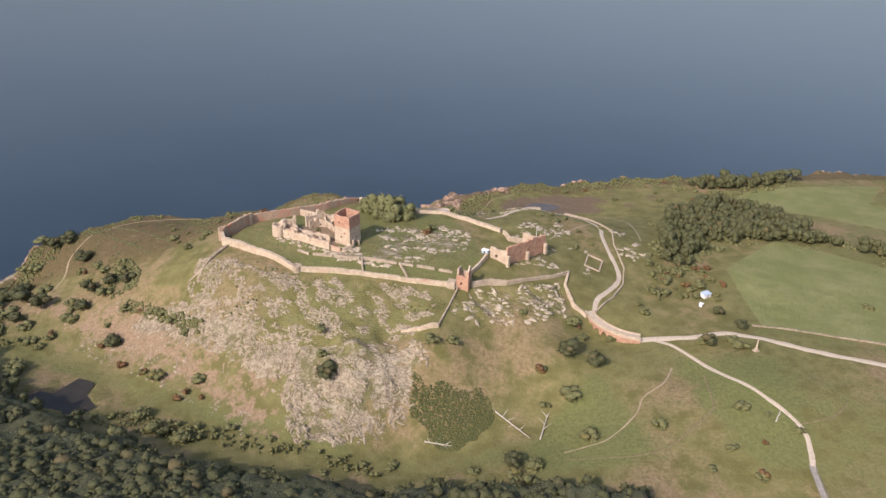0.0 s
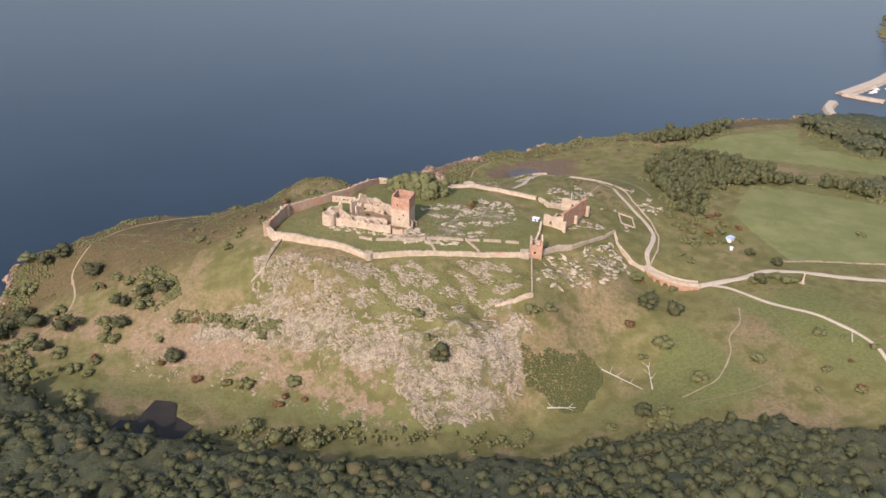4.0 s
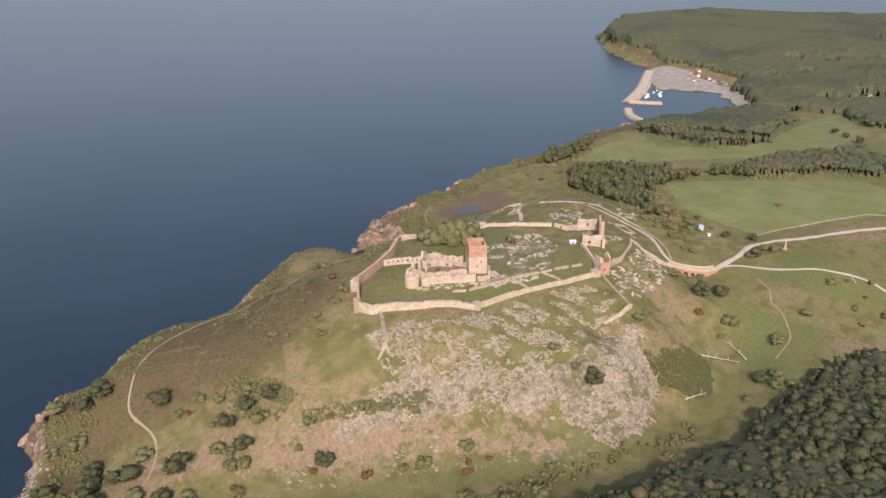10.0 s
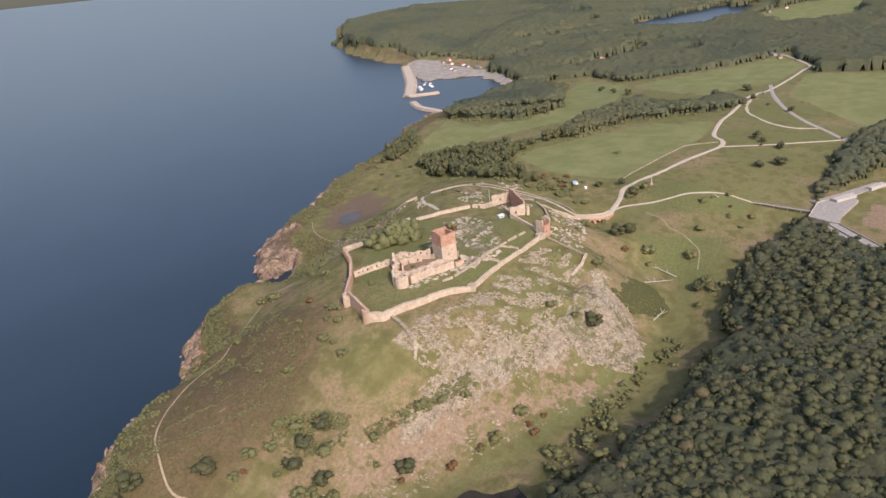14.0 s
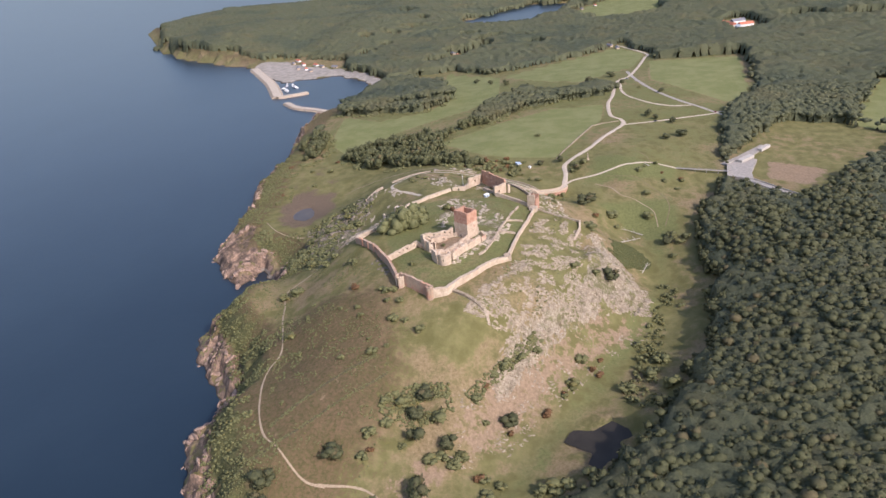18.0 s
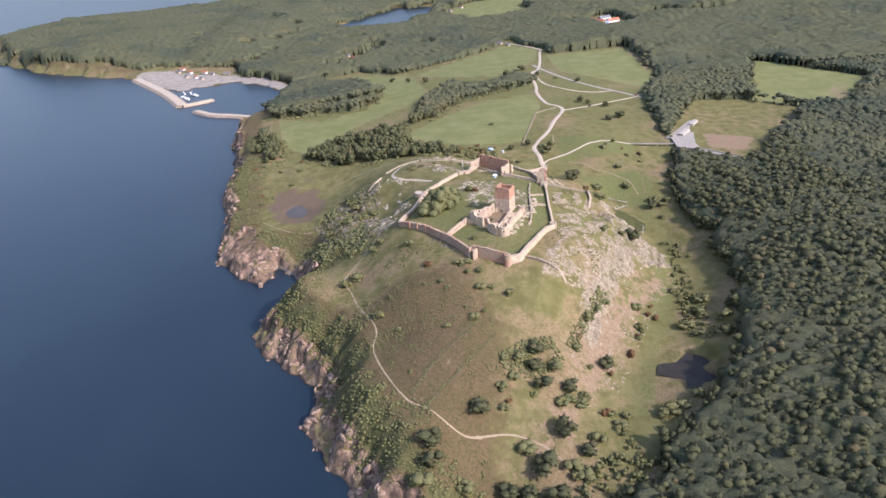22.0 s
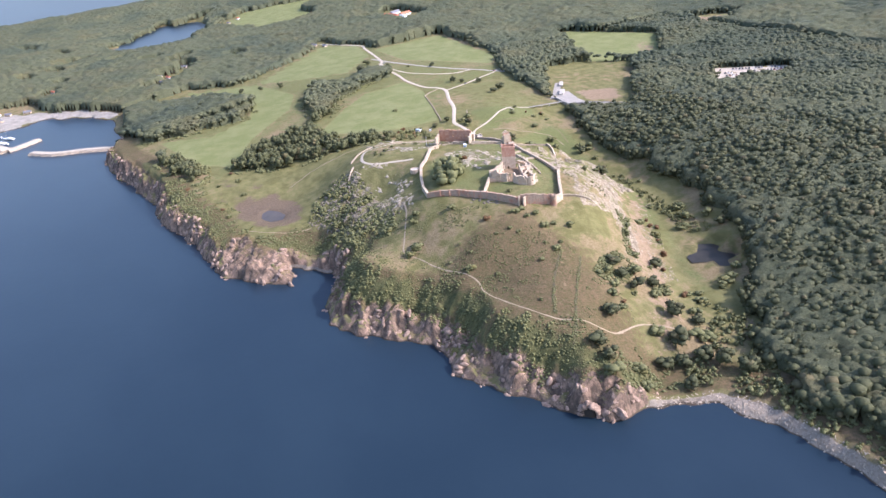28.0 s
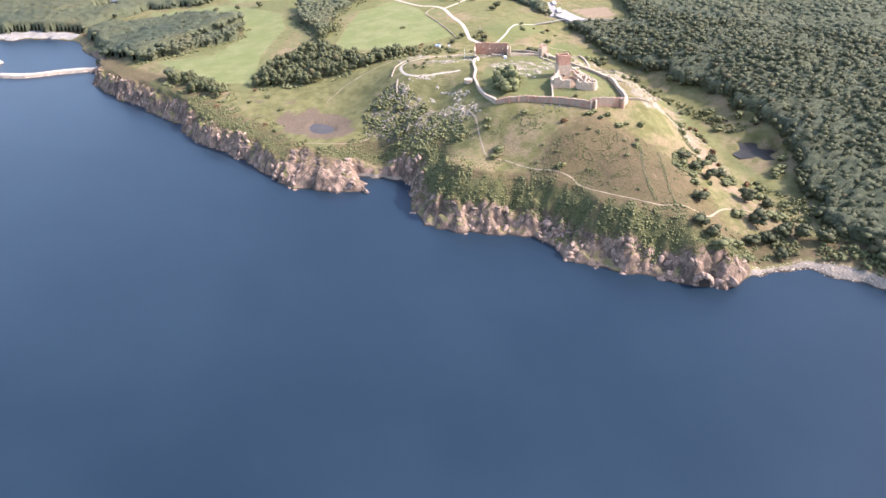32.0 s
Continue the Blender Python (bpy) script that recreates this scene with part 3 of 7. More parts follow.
POND_SOUTH = [(-242, 434), (-229, 428), (-228, 414), (-215, 402), (-222, 388), (-234, 384), (-240, 394), (-252, 386), (-267, 392), (-261, 403), (-275, 410), (-262, 421), (-252, 418)]
POND_WEST = [(-345, 470), (-375, 476), (-416, 478), (-420, 488), (-388, 489), (-356, 482)]


HOUSES = ((1080, 1073, 0.5), (1100, 1040, 0.9), (1085, 1003, 1.2), (1135, 1099, 0.6), (1150, 1130, 0.7), (1060, 1055, 0.5), (1120, 1062, 0.8), (1095, 1098, 0.4), (1198, 972, 0.2), (1165, 985, 1.0), (1501, 892, 0.3), (1475, 905, 1.1), (1530, 915, 0.8), (1545, 860, 0.4), (1060, 725, 0.5), (1095, 705, 0.2), (1141, 690, 0.4), (1180, 655, 0.9), (1230, 600, 0.3), (1300, 690, 0.6), (1720, 420, 0.5), (1760, 380, 0.2), (1697, 885, 0.6), (1824, 996, 0.2), (1846, 1174, 0.7), (1040, 345, 0.2), (1075, 360, 0.6), (1221, 945, 0.4), (1021, 753, 0.8), (1203, 1107, 0.2), (1178, 1128, 0.9), (1126, 722, 0.7), (1162, 535, 0.3), (1399, 928, 0.6), (1218, 620, 1.0), (1801, 432, 0.4), (1330, 980, 0.5), (1290, 900, 0.2), (1420, 820, 0.8))
FIELD_BARE = [(318, 25), (280, 0), (320, -45), (380, -90), (450, -120), (430, -60), (370, -30), (345, 10)]


def woods_at(x, y, edge=0.0):
    """Whether a place is wooded; edge: metres to keep clear of the shore."""
    x, y = x + 16 * (vnoise(x, y, 24, 41) - 0.5) + 8 * (vnoise(x, y, 9, 42) - 0.5), y + 16 * (vnoise(x, y, 24, 43) - 0.5) + 8 * (vnoise(x, y, 9, 44) - 0.5)
    far = smooth((np.hypot(x - 100, y - 500) - 700) / 500)
    x, y = x + far * 110 * (vnoise(x, y, 90, 46) - 0.5), y + far * 110 * (vnoise(x, y, 90, 47) - 0.5)
    m = inside(x, y, COAST) & (seg_dist(x, y, COAST) > 25 + edge)
    for c in CLEARINGS:
        m &= ~inside(x, y, c)
    for w in WOODS:
        m |= inside(x, y, w)
    for hx, hy, _ in HOUSES:
        m &= np.hypot(x - hx, y - hy) > 20
    return m


def soft_in(x, y, poly, edge):
    d = seg_dist(x, y, poly + poly[:1])
    return smooth(np.where(inside(x, y, poly), 0.5 + d / edge, 0.5 - d / edge))


def ledges(x, y):
    """The relief of the bare rock: leaning ribs and broken steps across the face, low ones in the turf above it."""
    k = np.maximum(soft_in(x, y, ROCK_FACE, 20), 0.4 * soft_in(x, y, ROCK_SLOPE, 20))
    k = np.maximum(k, np.maximum(0.8 * soft_in(x, y, CRAG_SOUTH, 12), 0.9 * soft_in(x, y, CRAG, 24)))
    along, across = 0.84 * x - 0.54 * y, 0.54 * x + 0.84 * y
    ribs = vnoise(along * 0.34, across, 5.2, 53) + 0.55 * vnoise(along * 0.4, across, 2.4, 57)
    steps = np.round(3 * vnoise(along * 0.5, across, 13, 58)) / 3
    return k * (3.4 * (ribs - 0.78) + 3.0 * (steps - 0.5) + 1.4 * (vnoise(x, y, 4.0, 54) - 0.5))


def build_ground():
    gx = axis(-2600, 3000, -440, 240, 1.9, 1.04)
    gy = axis(-3000, 2100, 352, 860, 1.9, 1.04)
    x, y = np.meshgrid(gx, gy)
    z = land(x, y)
    for pond, level in ((POND_NORTH, 21.6), (POND_SOUTH, 6.0), (POND_WEST, 4.5), (LAKE, 8.0)):
        k = soft_in(x, y, pond, 14)
        z = z * (1 - k) + np.minimum(z, level - 1.0) * k
    k = soft_in(x, y, SEA_ROCK, 14)
    z = z + k * np.where(z > 0.5, 1, 0) * (5.0 * (np.round(3 * vnoise(x + 0.5 * y, y, 14, 51)) / 3 - 0.4) + 2.6 * (vnoise(x, y, 5, 52) - 0.5))
    z = z + ledges(x, y)
    n, m = x.shape
    me = bpy.data.meshes.new("ground")
    i, j = np.meshgrid(np.arange(n - 1), np.arange(m - 1), indexing="ij")
    a = (i * m + j).ravel()
    quads = np.stack([a, a + 1, a + m + 1, a + m], 1)
    me.vertices.add(n * m)
    me.vertices.foreach_set("co", np.stack([x, y, z], -1).ravel())
    me.loops.add(quads.size)
    me.loops.foreach_set("vertex_index", quads.ravel())
    me.polygons.add(len(quads))
    me.polygons.foreach_set("loop_start", np.arange(0, quads.size, 4))
    me.update(calc_edges=True)
    shore = np.where(inside(x, y, COAST), seg_dist(x, y, COAST), -1.0)
    field = np.zeros(x.shape)
    for f in (FIELD_A, FIELD_B, FIELD_C, FIELD_D, FIELD_E, *FAR_FIELDS):
        field = np.maximum(field, soft_in(x, y, f, 8))
    rock = 0.44 * soft_in(x, y, ROCK_SLOPE, 22) + 0.84 * soft_in(x, y, ROCK_FACE, 26) + 0.62 * soft_in(x, y, CRAG_SOUTH, 16) + 0.35 * soft_in(x, y, ROCK_FOOT, 30) + 0.64 * soft_in(x, y, COURT_ROCK, 25) + 0.46 * soft_in(x, y, NORTH_ROCK, 22) + 0.42 * soft_in(x, y, OUTER_ROCK, 20) + 0.4 * soft_in(x, y, PATH_ROCK, 14) + 0.7 * soft_in(x, y, WARD_APRON, 6) + 0.28 * soft_in(x, y, CRAG, 22)
    earth = 0.6 * soft_in(x, y, SCREE, 44) + 0.3 * soft_in(x, y, ROCK_FACE, 30) + 0.34 * soft_in(x, y, SPUR_STRIP, 8) + 0.75 * soft_in(x, y, WARD_FLOOR, 4) + 0.5 * soft_in(x, y, BARE_WEST, 20) + 0.75 * soft_in(x, y, VISITOR_SAND, 10) + 0.6 * soft_in(x, y, POND_MUD, 16) + 0.7 * soft_in(x, y, FAR_FIELDS[6], 20) + 0.55 * soft_in(x, y, FIELD_BARE, 30)
    mud = 0.3 * soft_in(x, y, ROCK_FACE, 24) + 0.72 * soft_in(x, y, BARE_NORTH, 30) + 0.33 * soft_in(x, y, HEATH_NORTH, 50) + 0.7 * soft_in(x, y, POND_SOUTH, 26)
    cliff = 0.9 * soft_in(x, y, SEA_ROCK, 12) + (1 - smooth((shore - 12) / 13)) * smooth((z + 1) / 1.5) * np.where(shore > -3, 1, 0) * (1 - soft_in(x, y, BEACH, 14)) * (0.8 - 0.35 * smooth((z - 12) / 10))
    beach = 0.9 * (1 - smooth((shore - 6) / 6)) * soft_in(x, y, BEACH, 14) + 0.9 * soft_in(x, y, COVE, 6) * (1 - smooth((z - 2.5) / 2))
    craggy = (cliff > 0.25)[:-1, :-1]
    me.polygons.foreach_set("use_smooth", ~craggy.ravel())
    lush = 0.55 * soft_in(x, y, COURT, 14) + 0.4 * soft_in(x, y, ROCK_SLOPE, 16) + 0.5 * soft_in(x, y, VALLEY_GREEN, 30) + 0.45 * soft_in(x, y, MEADOW, 30) + 0.5 * soft_in(x, y, PASTURE, 30) + 0.4 * soft_in(x, y, VALLEY_MEADOW, 30)
    lush = lush * (1 - field)
    scrub = 0.9 * smooth((shore - 8) / 8) * (1 - smooth((shore - 40) / 20)) + smooth((vnoise(x, y, 70, 8) - 0.35) * 2.5) * soft_in(x, y, WEST_HEATH, 50)
    west = smooth((x + 348) / 25) * (1 - smooth((x + 75) / 45))
    streak = vnoise(0.9 * x + 0.43 * y, 0.16 * (0.9 * y - 0.43 * x), 6.5, 73)
    drape = (0.55 + 0.6 * streak) * smooth((shore - 11) / 12) * (1 - smooth((shore - 18 - 10 * west) / 30)) * (1 - soft_in(x, y, BEACH, 14)) * (1 - soft_in(x, y, SEA_ROCK, 12)) * (1 - smooth((x - 420) / 60)) + 0.6 * soft_in(x, y, CRAG, 24)
    dry = 0.02 * soft_in(x, y, WEST_DRY, 60) - 0.10 * soft_in(x, y, NORTH_GREEN, 60)
    for name, v in (("drape", drape), ("quay", soft_in(x, y, HARBOUR_QUAY, 16)), ("dry", dry), ("field", field), ("rock", rock), ("earth", earth), ("cliff", cliff), ("beach", beach), ("lush", lush), ("mud", mud), ("scrub", scrub)):
        me.attributes.new(name, "FLOAT", "POINT").data.foreach_set("value", np.clip(v, -1, 1).ravel())
    me.materials.append(GROUND)
    return tagged(new("ground", me), "grassy granite headland with rocky slopes and sea cliffs", "ground", kind="structure")


ROCK_SLOPE = [(-172, 508), (-140, 496), (-95, 477), (-40, 470), (12, 463), (16, 440), (4, 424), (-20, 424), (-45, 421), (-77, 427), (-117, 442), (-160, 466), (-178, 484)]
ROCK_FACE = [(-205, 487), (-160, 468), (-108, 436), (-70, 424), (-39, 421), (-8, 418), (4, 408), (-7, 383), (-26, 369), (-54, 361), (-75, 358), (-88, 379), (-94, 403), (-125, 424), (-165, 448), (-222, 480)]
ROCK_FOOT = [(-230, 500), (-165, 448), (-125, 424), (-94, 403), (-84, 372), (-110, 385), (-200, 445), (-245, 485)]
COURT_ROCK = [(-70, 492), (-48, 500), (-42, 545), (-10, 562), (35, 548), (30, 515), (10, 490), (-30, 484)]
NORTH_ROCK = [(-60, 625), (-10, 608), (50, 592), (80, 612), (96, 640), (70, 655), (20, 652), (-40, 650)]
OUTER_ROCK = [(60, 500), (125, 505), (130, 545), (112, 595), (75, 570)]
PATH_ROCK = [(158, 540), (185, 545), (190, 580), (170, 600), (157, 590)]
WARD_APRON = [(-123.8, 528), (-116, 521), (-90, 508), (-75, 499), (-62, 492), (-48, 498), (-52, 511), (-72, 507), (-90, 516), (-112.1, 525)]
WARD_FLOOR = [(-116, 534), (-108.2, 526), (-74, 508), (-62, 515), (-66, 532), (-78, 552), (-92.6, 549)]
SEA_ROCK = [(2, 800), (12, 814), (40, 818), (75, 810), (98, 797), (88, 778), (55, 776), (36, 762), (14, 770)]
HEATH_NORTH = [(180, 690), (150, 770), (215, 800), (290, 790), (285, 745), (235, 715)]
CRAG_SOUTH = [(30, 466), (60, 470), (98, 488), (112, 470), (100, 455), (70, 442), (36, 438), (14, 440)]
PASTURE = [(270, 770), (400, 810), (560, 830), (900, 720), (830, 560), (1060, 345), (870, 122), (540, 168), (390, 235), (385, 350), (230, 440), (230, 540), (310, 610), (395, 650)]
VALLEY_MEADOW = [(60, 318), (180, 300), (215, 330), (235, 440), (150, 445), (112, 420), (80, 370)]
CRAG = [(-50, 636), (30, 642), (90, 640), (112, 650), (100, 692), (60, 715), (20, 700), (-30, 690)]
SCREE = [(-285, 505), (-235, 512), (-190, 474), (-140, 433), (-97, 407), (-90, 371), (-104, 362), (-150, 402), (-212, 440), (-268, 474)]
BARE_NORTH = [(75, 716), (75, 750), (138, 781), (179, 764), (173, 720), (129, 702)]
BARE_WEST = [(-310, 545), (-275, 530), (-285, 505), (-320, 510), (-345, 545), (-340, 570)]
VISITOR_SAND = [(250, 206), (218, 146), (167, 176), (191, 220)]
SPUR_STRIP = [(-213, 566), (-245, 596), (-281, 621), (-316, 642), (-322, 630), (-296, 612), (-262, 586), (-228, 556)]
POND_MUD = [(-335, 465), (-350, 492), (-425, 496), (-430, 470), (-380, 468)]
BEACH = [(-366, 590), (-385, 540), (-450, 520), (-800, 380), (-800, 500), (-500, 580), (-400, 600), (-380, 625)]
COVE = [(-30, 728), (20, 757), (28, 746), (-16, 714)]
COURT = [(-162, 528), (-98, 482), (19, 463), (45, 500), (40, 545), (16, 584), (-40, 602), (-105, 580), (-148, 560)]
VALLEY_GREEN = [(-370, 520), (-300, 480), (-215, 446), (-100, 396), (0, 356), (70, 372), (110, 400), (130, 330), (60, 330), (-60, 345), (-150, 380), (-230, 420), (-330, 470)]
WEST_DRY = [(-60, 630), (-150, 560), (-165, 500), (-200, 480), (-280, 500), (-380, 560), (-380, 620), (-200, 700), (-60, 740)]
NORTH_GREEN = [(60, 590), (140, 420), (260, 400), (330, 620), (300, 790), (60, 780)]
WEST_HEATH = [(-60, 630), (-160, 560), (-230, 540), (-330, 560), (-380, 620), (-200, 720), (-60, 760), (0, 680)]
ground = build_ground()


def sheet(name, poly, level, material, label, category):
    bm = bmesh.new()
    bm.faces.new([bm.verts.new((x, y, level)) for x, y in curved(poly + poly[:1], 4)[:-1, :2]])
    bmesh.ops.triangulate(bm, faces=bm.faces)
    return tagged(new(name, mesh_of(name, bm, material)), label, category, kind="structure")


sea_bm = bmesh.new()
bmesh.ops.create_grid(sea_bm, x_segments=2, y_segments=2, size=14000)
tagged(new("water_sea", mesh_of("water_sea", sea_bm, SEA)), "calm deep blue sea with faint ripples", "sea", kind="structure")
sheet("water_pond_north", POND_NORTH, 21.7, MUDDY, "small dark pond on the brown clifftop marsh", "pond")
sheet("water_pond_south", POND_SOUTH, 6.2, POND, "dark still pond at the wood's edge below the slope", "pond")
sheet("water_pond_west", POND_WEST, 4.7, POND, "narrow muddy pond in the reeds behind the beach", "pond")
sheet("water_lake", LAKE, 8.6, SEA, "long blue-grey lake between distant wooded hills", "lake")


# ---- roads and paths ----
def road(name, line, width, material, label, wander=0.15, lift=0.14, gap=3.0):
    return tagged(new(name, mesh_of(name, ribbon(line, width, lift, gap, wander), material, True)), label, "path", kind="structure")


road("road_castle", [(146, 441), (161, 441), (185, 440), (209, 442), (226, 434), (268, 411), (319, 392), (377, 367), (405, 368), (430, 381), (500, 382), (550, 374), (660, 362), (706, 340), (800, 318), (899, 299), (948, 291), (1055, 331), (1080, 345)], 6.6, GRAVEL,
     "pale gravel road winding through green pastures", lift=0.4)
road("road_fork", [(377, 367), (394, 321), (416, 276), (434, 240), (446, 226), (430, 208)], 4.4, GRAVEL, "pale gravel side road between meadows", lift=0.4)
road("road_parking", [(757, 340), (735, 338), (662, 328), (581, 308), (513, 279), (470, 252), (430, 228), (410, 205)], 7.5, ASPHALT, "pale asphalt road between the pastures", lift=0.4)
road("road_turning", [(690, 352), (612, 359), (556, 354), (520, 336), (495, 318), (478, 292), (480, 264)], 5.0, GRAVEL, "sandy turning place beside the pasture road", 0.5, lift=0.4)
road("path_visitors", [(160, 439), (170, 432), (180, 415), (192, 387), (205, 366), (218, 341), (217, 325), (213, 312)], 3.4, GRAVEL, "pale gravel footpath across the rough meadow")
road("path_loop", [(122, 466), (127, 480), (140, 496), (150, 512), (152, 529), (149, 552), (148, 572), (150, 592), (140, 608), (118, 620), (95, 624), (78, 615), (66, 599), (49, 582)], 4.4, GRAVEL, "pale gravel loop path round the outer ward")
road("path_clifftop", [(50, 656), (36, 652), (10, 640), (-20, 634), (-50, 640), (-72, 652), (-95, 665), (-111, 672), (-133, 665), (-152, 660), (-195, 644), (-215, 646), (-237, 643), (-267, 633), (-288, 622), (-298, 610), (-312, 590), (-312, 576)], 1.6, EARTHPATH, "narrow trodden clifftop footpath through heather", 0.3)
road("path_spur", [(-312, 580), (-308, 560), (-311, 545), (-322, 530), (-345, 515)], 1.6, EARTHPATH, "trodden footpath down to the beach meadow", 0.3)
road("path_pond", [(45, 690), (52, 715), (62, 742), (72, 757), (95, 776)], 1.3, EARTHPATH, "faint footpath round the clifftop pond", 0.3)
road("path_outer", [(150, 606), (125, 580), (100, 554)], 1.4, EARTHPATH, "thin straight footpath across the outer ward", 0.3)
road("path_valley", [(163, 407), (153, 391), (138, 380), (130, 366), (111, 349), (98, 346), (84, 345)], 1.3, EARTHPATH, "faint winding footpath down the valley meadow", 0.3)
road("path_meadow", [(180, 396), (176, 369), (174, 360), (160, 349), (140, 335), (116, 331), (83, 338)], 1.5, TRACK, "curving worn track on the valley meadow", 0.3)
road("path_pasture", [(218, 343), (235, 346), (246, 352), (254, 360)], 1.4, TRACK, "short worn track curving into the pasture", 0.3)
road("path_hill", [(180, 700), (190, 660), (188, 620), (184, 580)], 1.6, EARTHPATH, "pale footpath beside the clifftop copse", 0.3)
road("track_upper", [(-215, 565), (-230, 580), (-245, 594), (-265, 609), (-281, 619)], 2.1, HEATHDITCH, "old sunken track down the grassy spur", 0.3)
road("track_lower", [(-228, 554), (-246, 569), (-261, 583), (-281, 599), (-300, 613), (-317, 628)], 2.0, HEATHDITCH, "second sunken track down the grassy spur", 0.3)


# ---- woods ----
def canopy(name, x0, x1, y0, y1, step, cell, tall, keep, label):
    gx, gy = np.arange(x0, x1, step), np.arange(y0, y1, step)
    x, y = np.meshgrid(gx, gy)
    wooded = keep(x, y)
    f1, pick = np.full(x.shape, 1e9), np.zeros(x.shape)
    ci, cj = np.floor(x / cell).astype(int), np.floor(y / cell).astype(int)
    for di in (-1, 0, 1):
        for dj in (-1, 0, 1):
            i, j = (ci + di) % 256, (cj + dj) % 256
            r1, r2, r3 = LATTICE[i, j], LATTICE[j, i], LATTICE[(i + 91) % 256, (j + 37) % 256]
            d = np.hypot((ci + di + 0.1 + 0.8 * r1) * cell - x, (cj + dj + 0.1 + 0.8 * r2) * cell - y) * (0.8 + 0.5 * r3)
            hit = d < f1
            f1, pick = np.where(hit, d, f1), np.where(hit, r3, pick)
    dome = np.sqrt(np.clip(1 - (f1 / (0.82 * cell)) ** 2, 0, 1))
    top = tall * (0.4 + (0.62 if tall > 13 else 0.4) * dome + 0.28 * pick + 0.25 * (vnoise(x, y, 45, 11) - 0.4)) + tall * 0.10 * (vnoise(x, y, cell * 0.3, 12) - 0.5)
    top = top + np.where(tall > 13, 16 * (vnoise(x, y, 260, 55) - 0.45) + 7 * (vnoise(x, y, 90, 56) - 0.5), 0)
    core = wooded.copy()
    for ax in (0, 1):
        for s in (-1, 1):
            core &= np.roll(wooded, s, ax)
    fill = wooded.astype(float)
    for _ in range(4):
        fill = (2 * fill + np.roll(fill, 1, 0) + np.roll(fill, -1, 0) + np.roll(fill, 1, 1) + np.roll(fill, -1, 1)) / 6
    z = land(x, y) - 1.2 + np.where(core, (np.maximum(top, 3.0) + 1.2) * (0.12 + 0.88 * smooth((fill - 0.5) / 0.45)), 0)
    n, m = x.shape
    cellmask = wooded[:-1, :-1] & wooded[1:, :-1] & wooded[:-1, 1:] & wooded[1:, 1:]
    i, j = np.nonzero(cellmask)
    a = i * m + j
    quads = np.stack([a, a + 1, a + m + 1, a + m], 1)
    used, flat = np.unique(quads.ravel(), return_inverse=True)
    co = np.stack([x.ravel(), y.ravel(), z.ravel()], 1)[used]
    me = bpy.data.meshes.new(name)
    me.vertices.add(len(co))
    me.vertices.foreach_set("co", co.ravel())
    me.loops.add(quads.size)
    me.loops.foreach_set("vertex_index", flat.astype(np.int32).ravel())
    me.polygons.add(len(quads))
    me.polygons.foreach_set("loop_start", np.arange(0, quads.size, 4))
    me.update(calc_edges=True)
    me.polygons.foreach_set("use_smooth", np.ones(len(quads), bool))
    me.materials.append(HAZED_CANOPY)
    return tagged(new(name, me), label, "woods", kind="stuff")


def copse_at(x, y):
    """The loose copses of the near pasture, whose trees stand singly."""
    u, v = x + 14 * (vnoise(x, y, 22, 41) - 0.5), y + 14 * (vnoise(x, y, 22, 43) - 0.5)
    return (inside(u, v, WOODS[0]) | inside(u, v, WOODS[2])) & (x < 415)


def copse_land(x, y):
    return (x > 160) & (x < 415) & (y > 500) & (y < 850)


def near_zone(x, y):
    return (x > -1150) & (x < 560) & (y > -260)


def far_keep(x, y):
    return woods_at(x, y) & ~(near_zone(x, y) & (y < 1000)) & ((x > -800 + 0.5 * (900 - y)) | ((x > -1250) & (y > -900)))


def near_keep(x, y):
    return woods_at(x, y) & near_zone(x, y) & ~copse_land(x, y)


canopy("woodland_near", -1150, 560, -260, 860, 3.2, 7.5, 12.8, near_keep, "dense dark green broadleaf wood below the headland")
canopy("woodland_far", -1250, 2700, -1800, 1900, 5.4, 11.5, 14.0, far_keep, "far broadleaf woods on rolling land, haze in the canopy colour")



# ---- the castle ----
def place(name, label, category, x, y, z=None, group=""):
    """An Empty at the base of a thing; its parts are drawn in plan coordinates and moved under it."""
    return thing(name, label, category, group, (x, y, ground_z(x, y) if z is None else z))


def laid(name, bm, material, parent, label="", smooth_faces=False):
    """A part drawn in plan coordinates, hung under a thing (or a part of one) whose base lies elsewhere."""
    o = part(name, bm, material, parent, label, smooth_faces)
    base = Vector(parent.location)
    if parent.parent:
        base = base + Vector(parent.parent.location)
    o.data.transform(Matrix.Translation(-base))
    return o


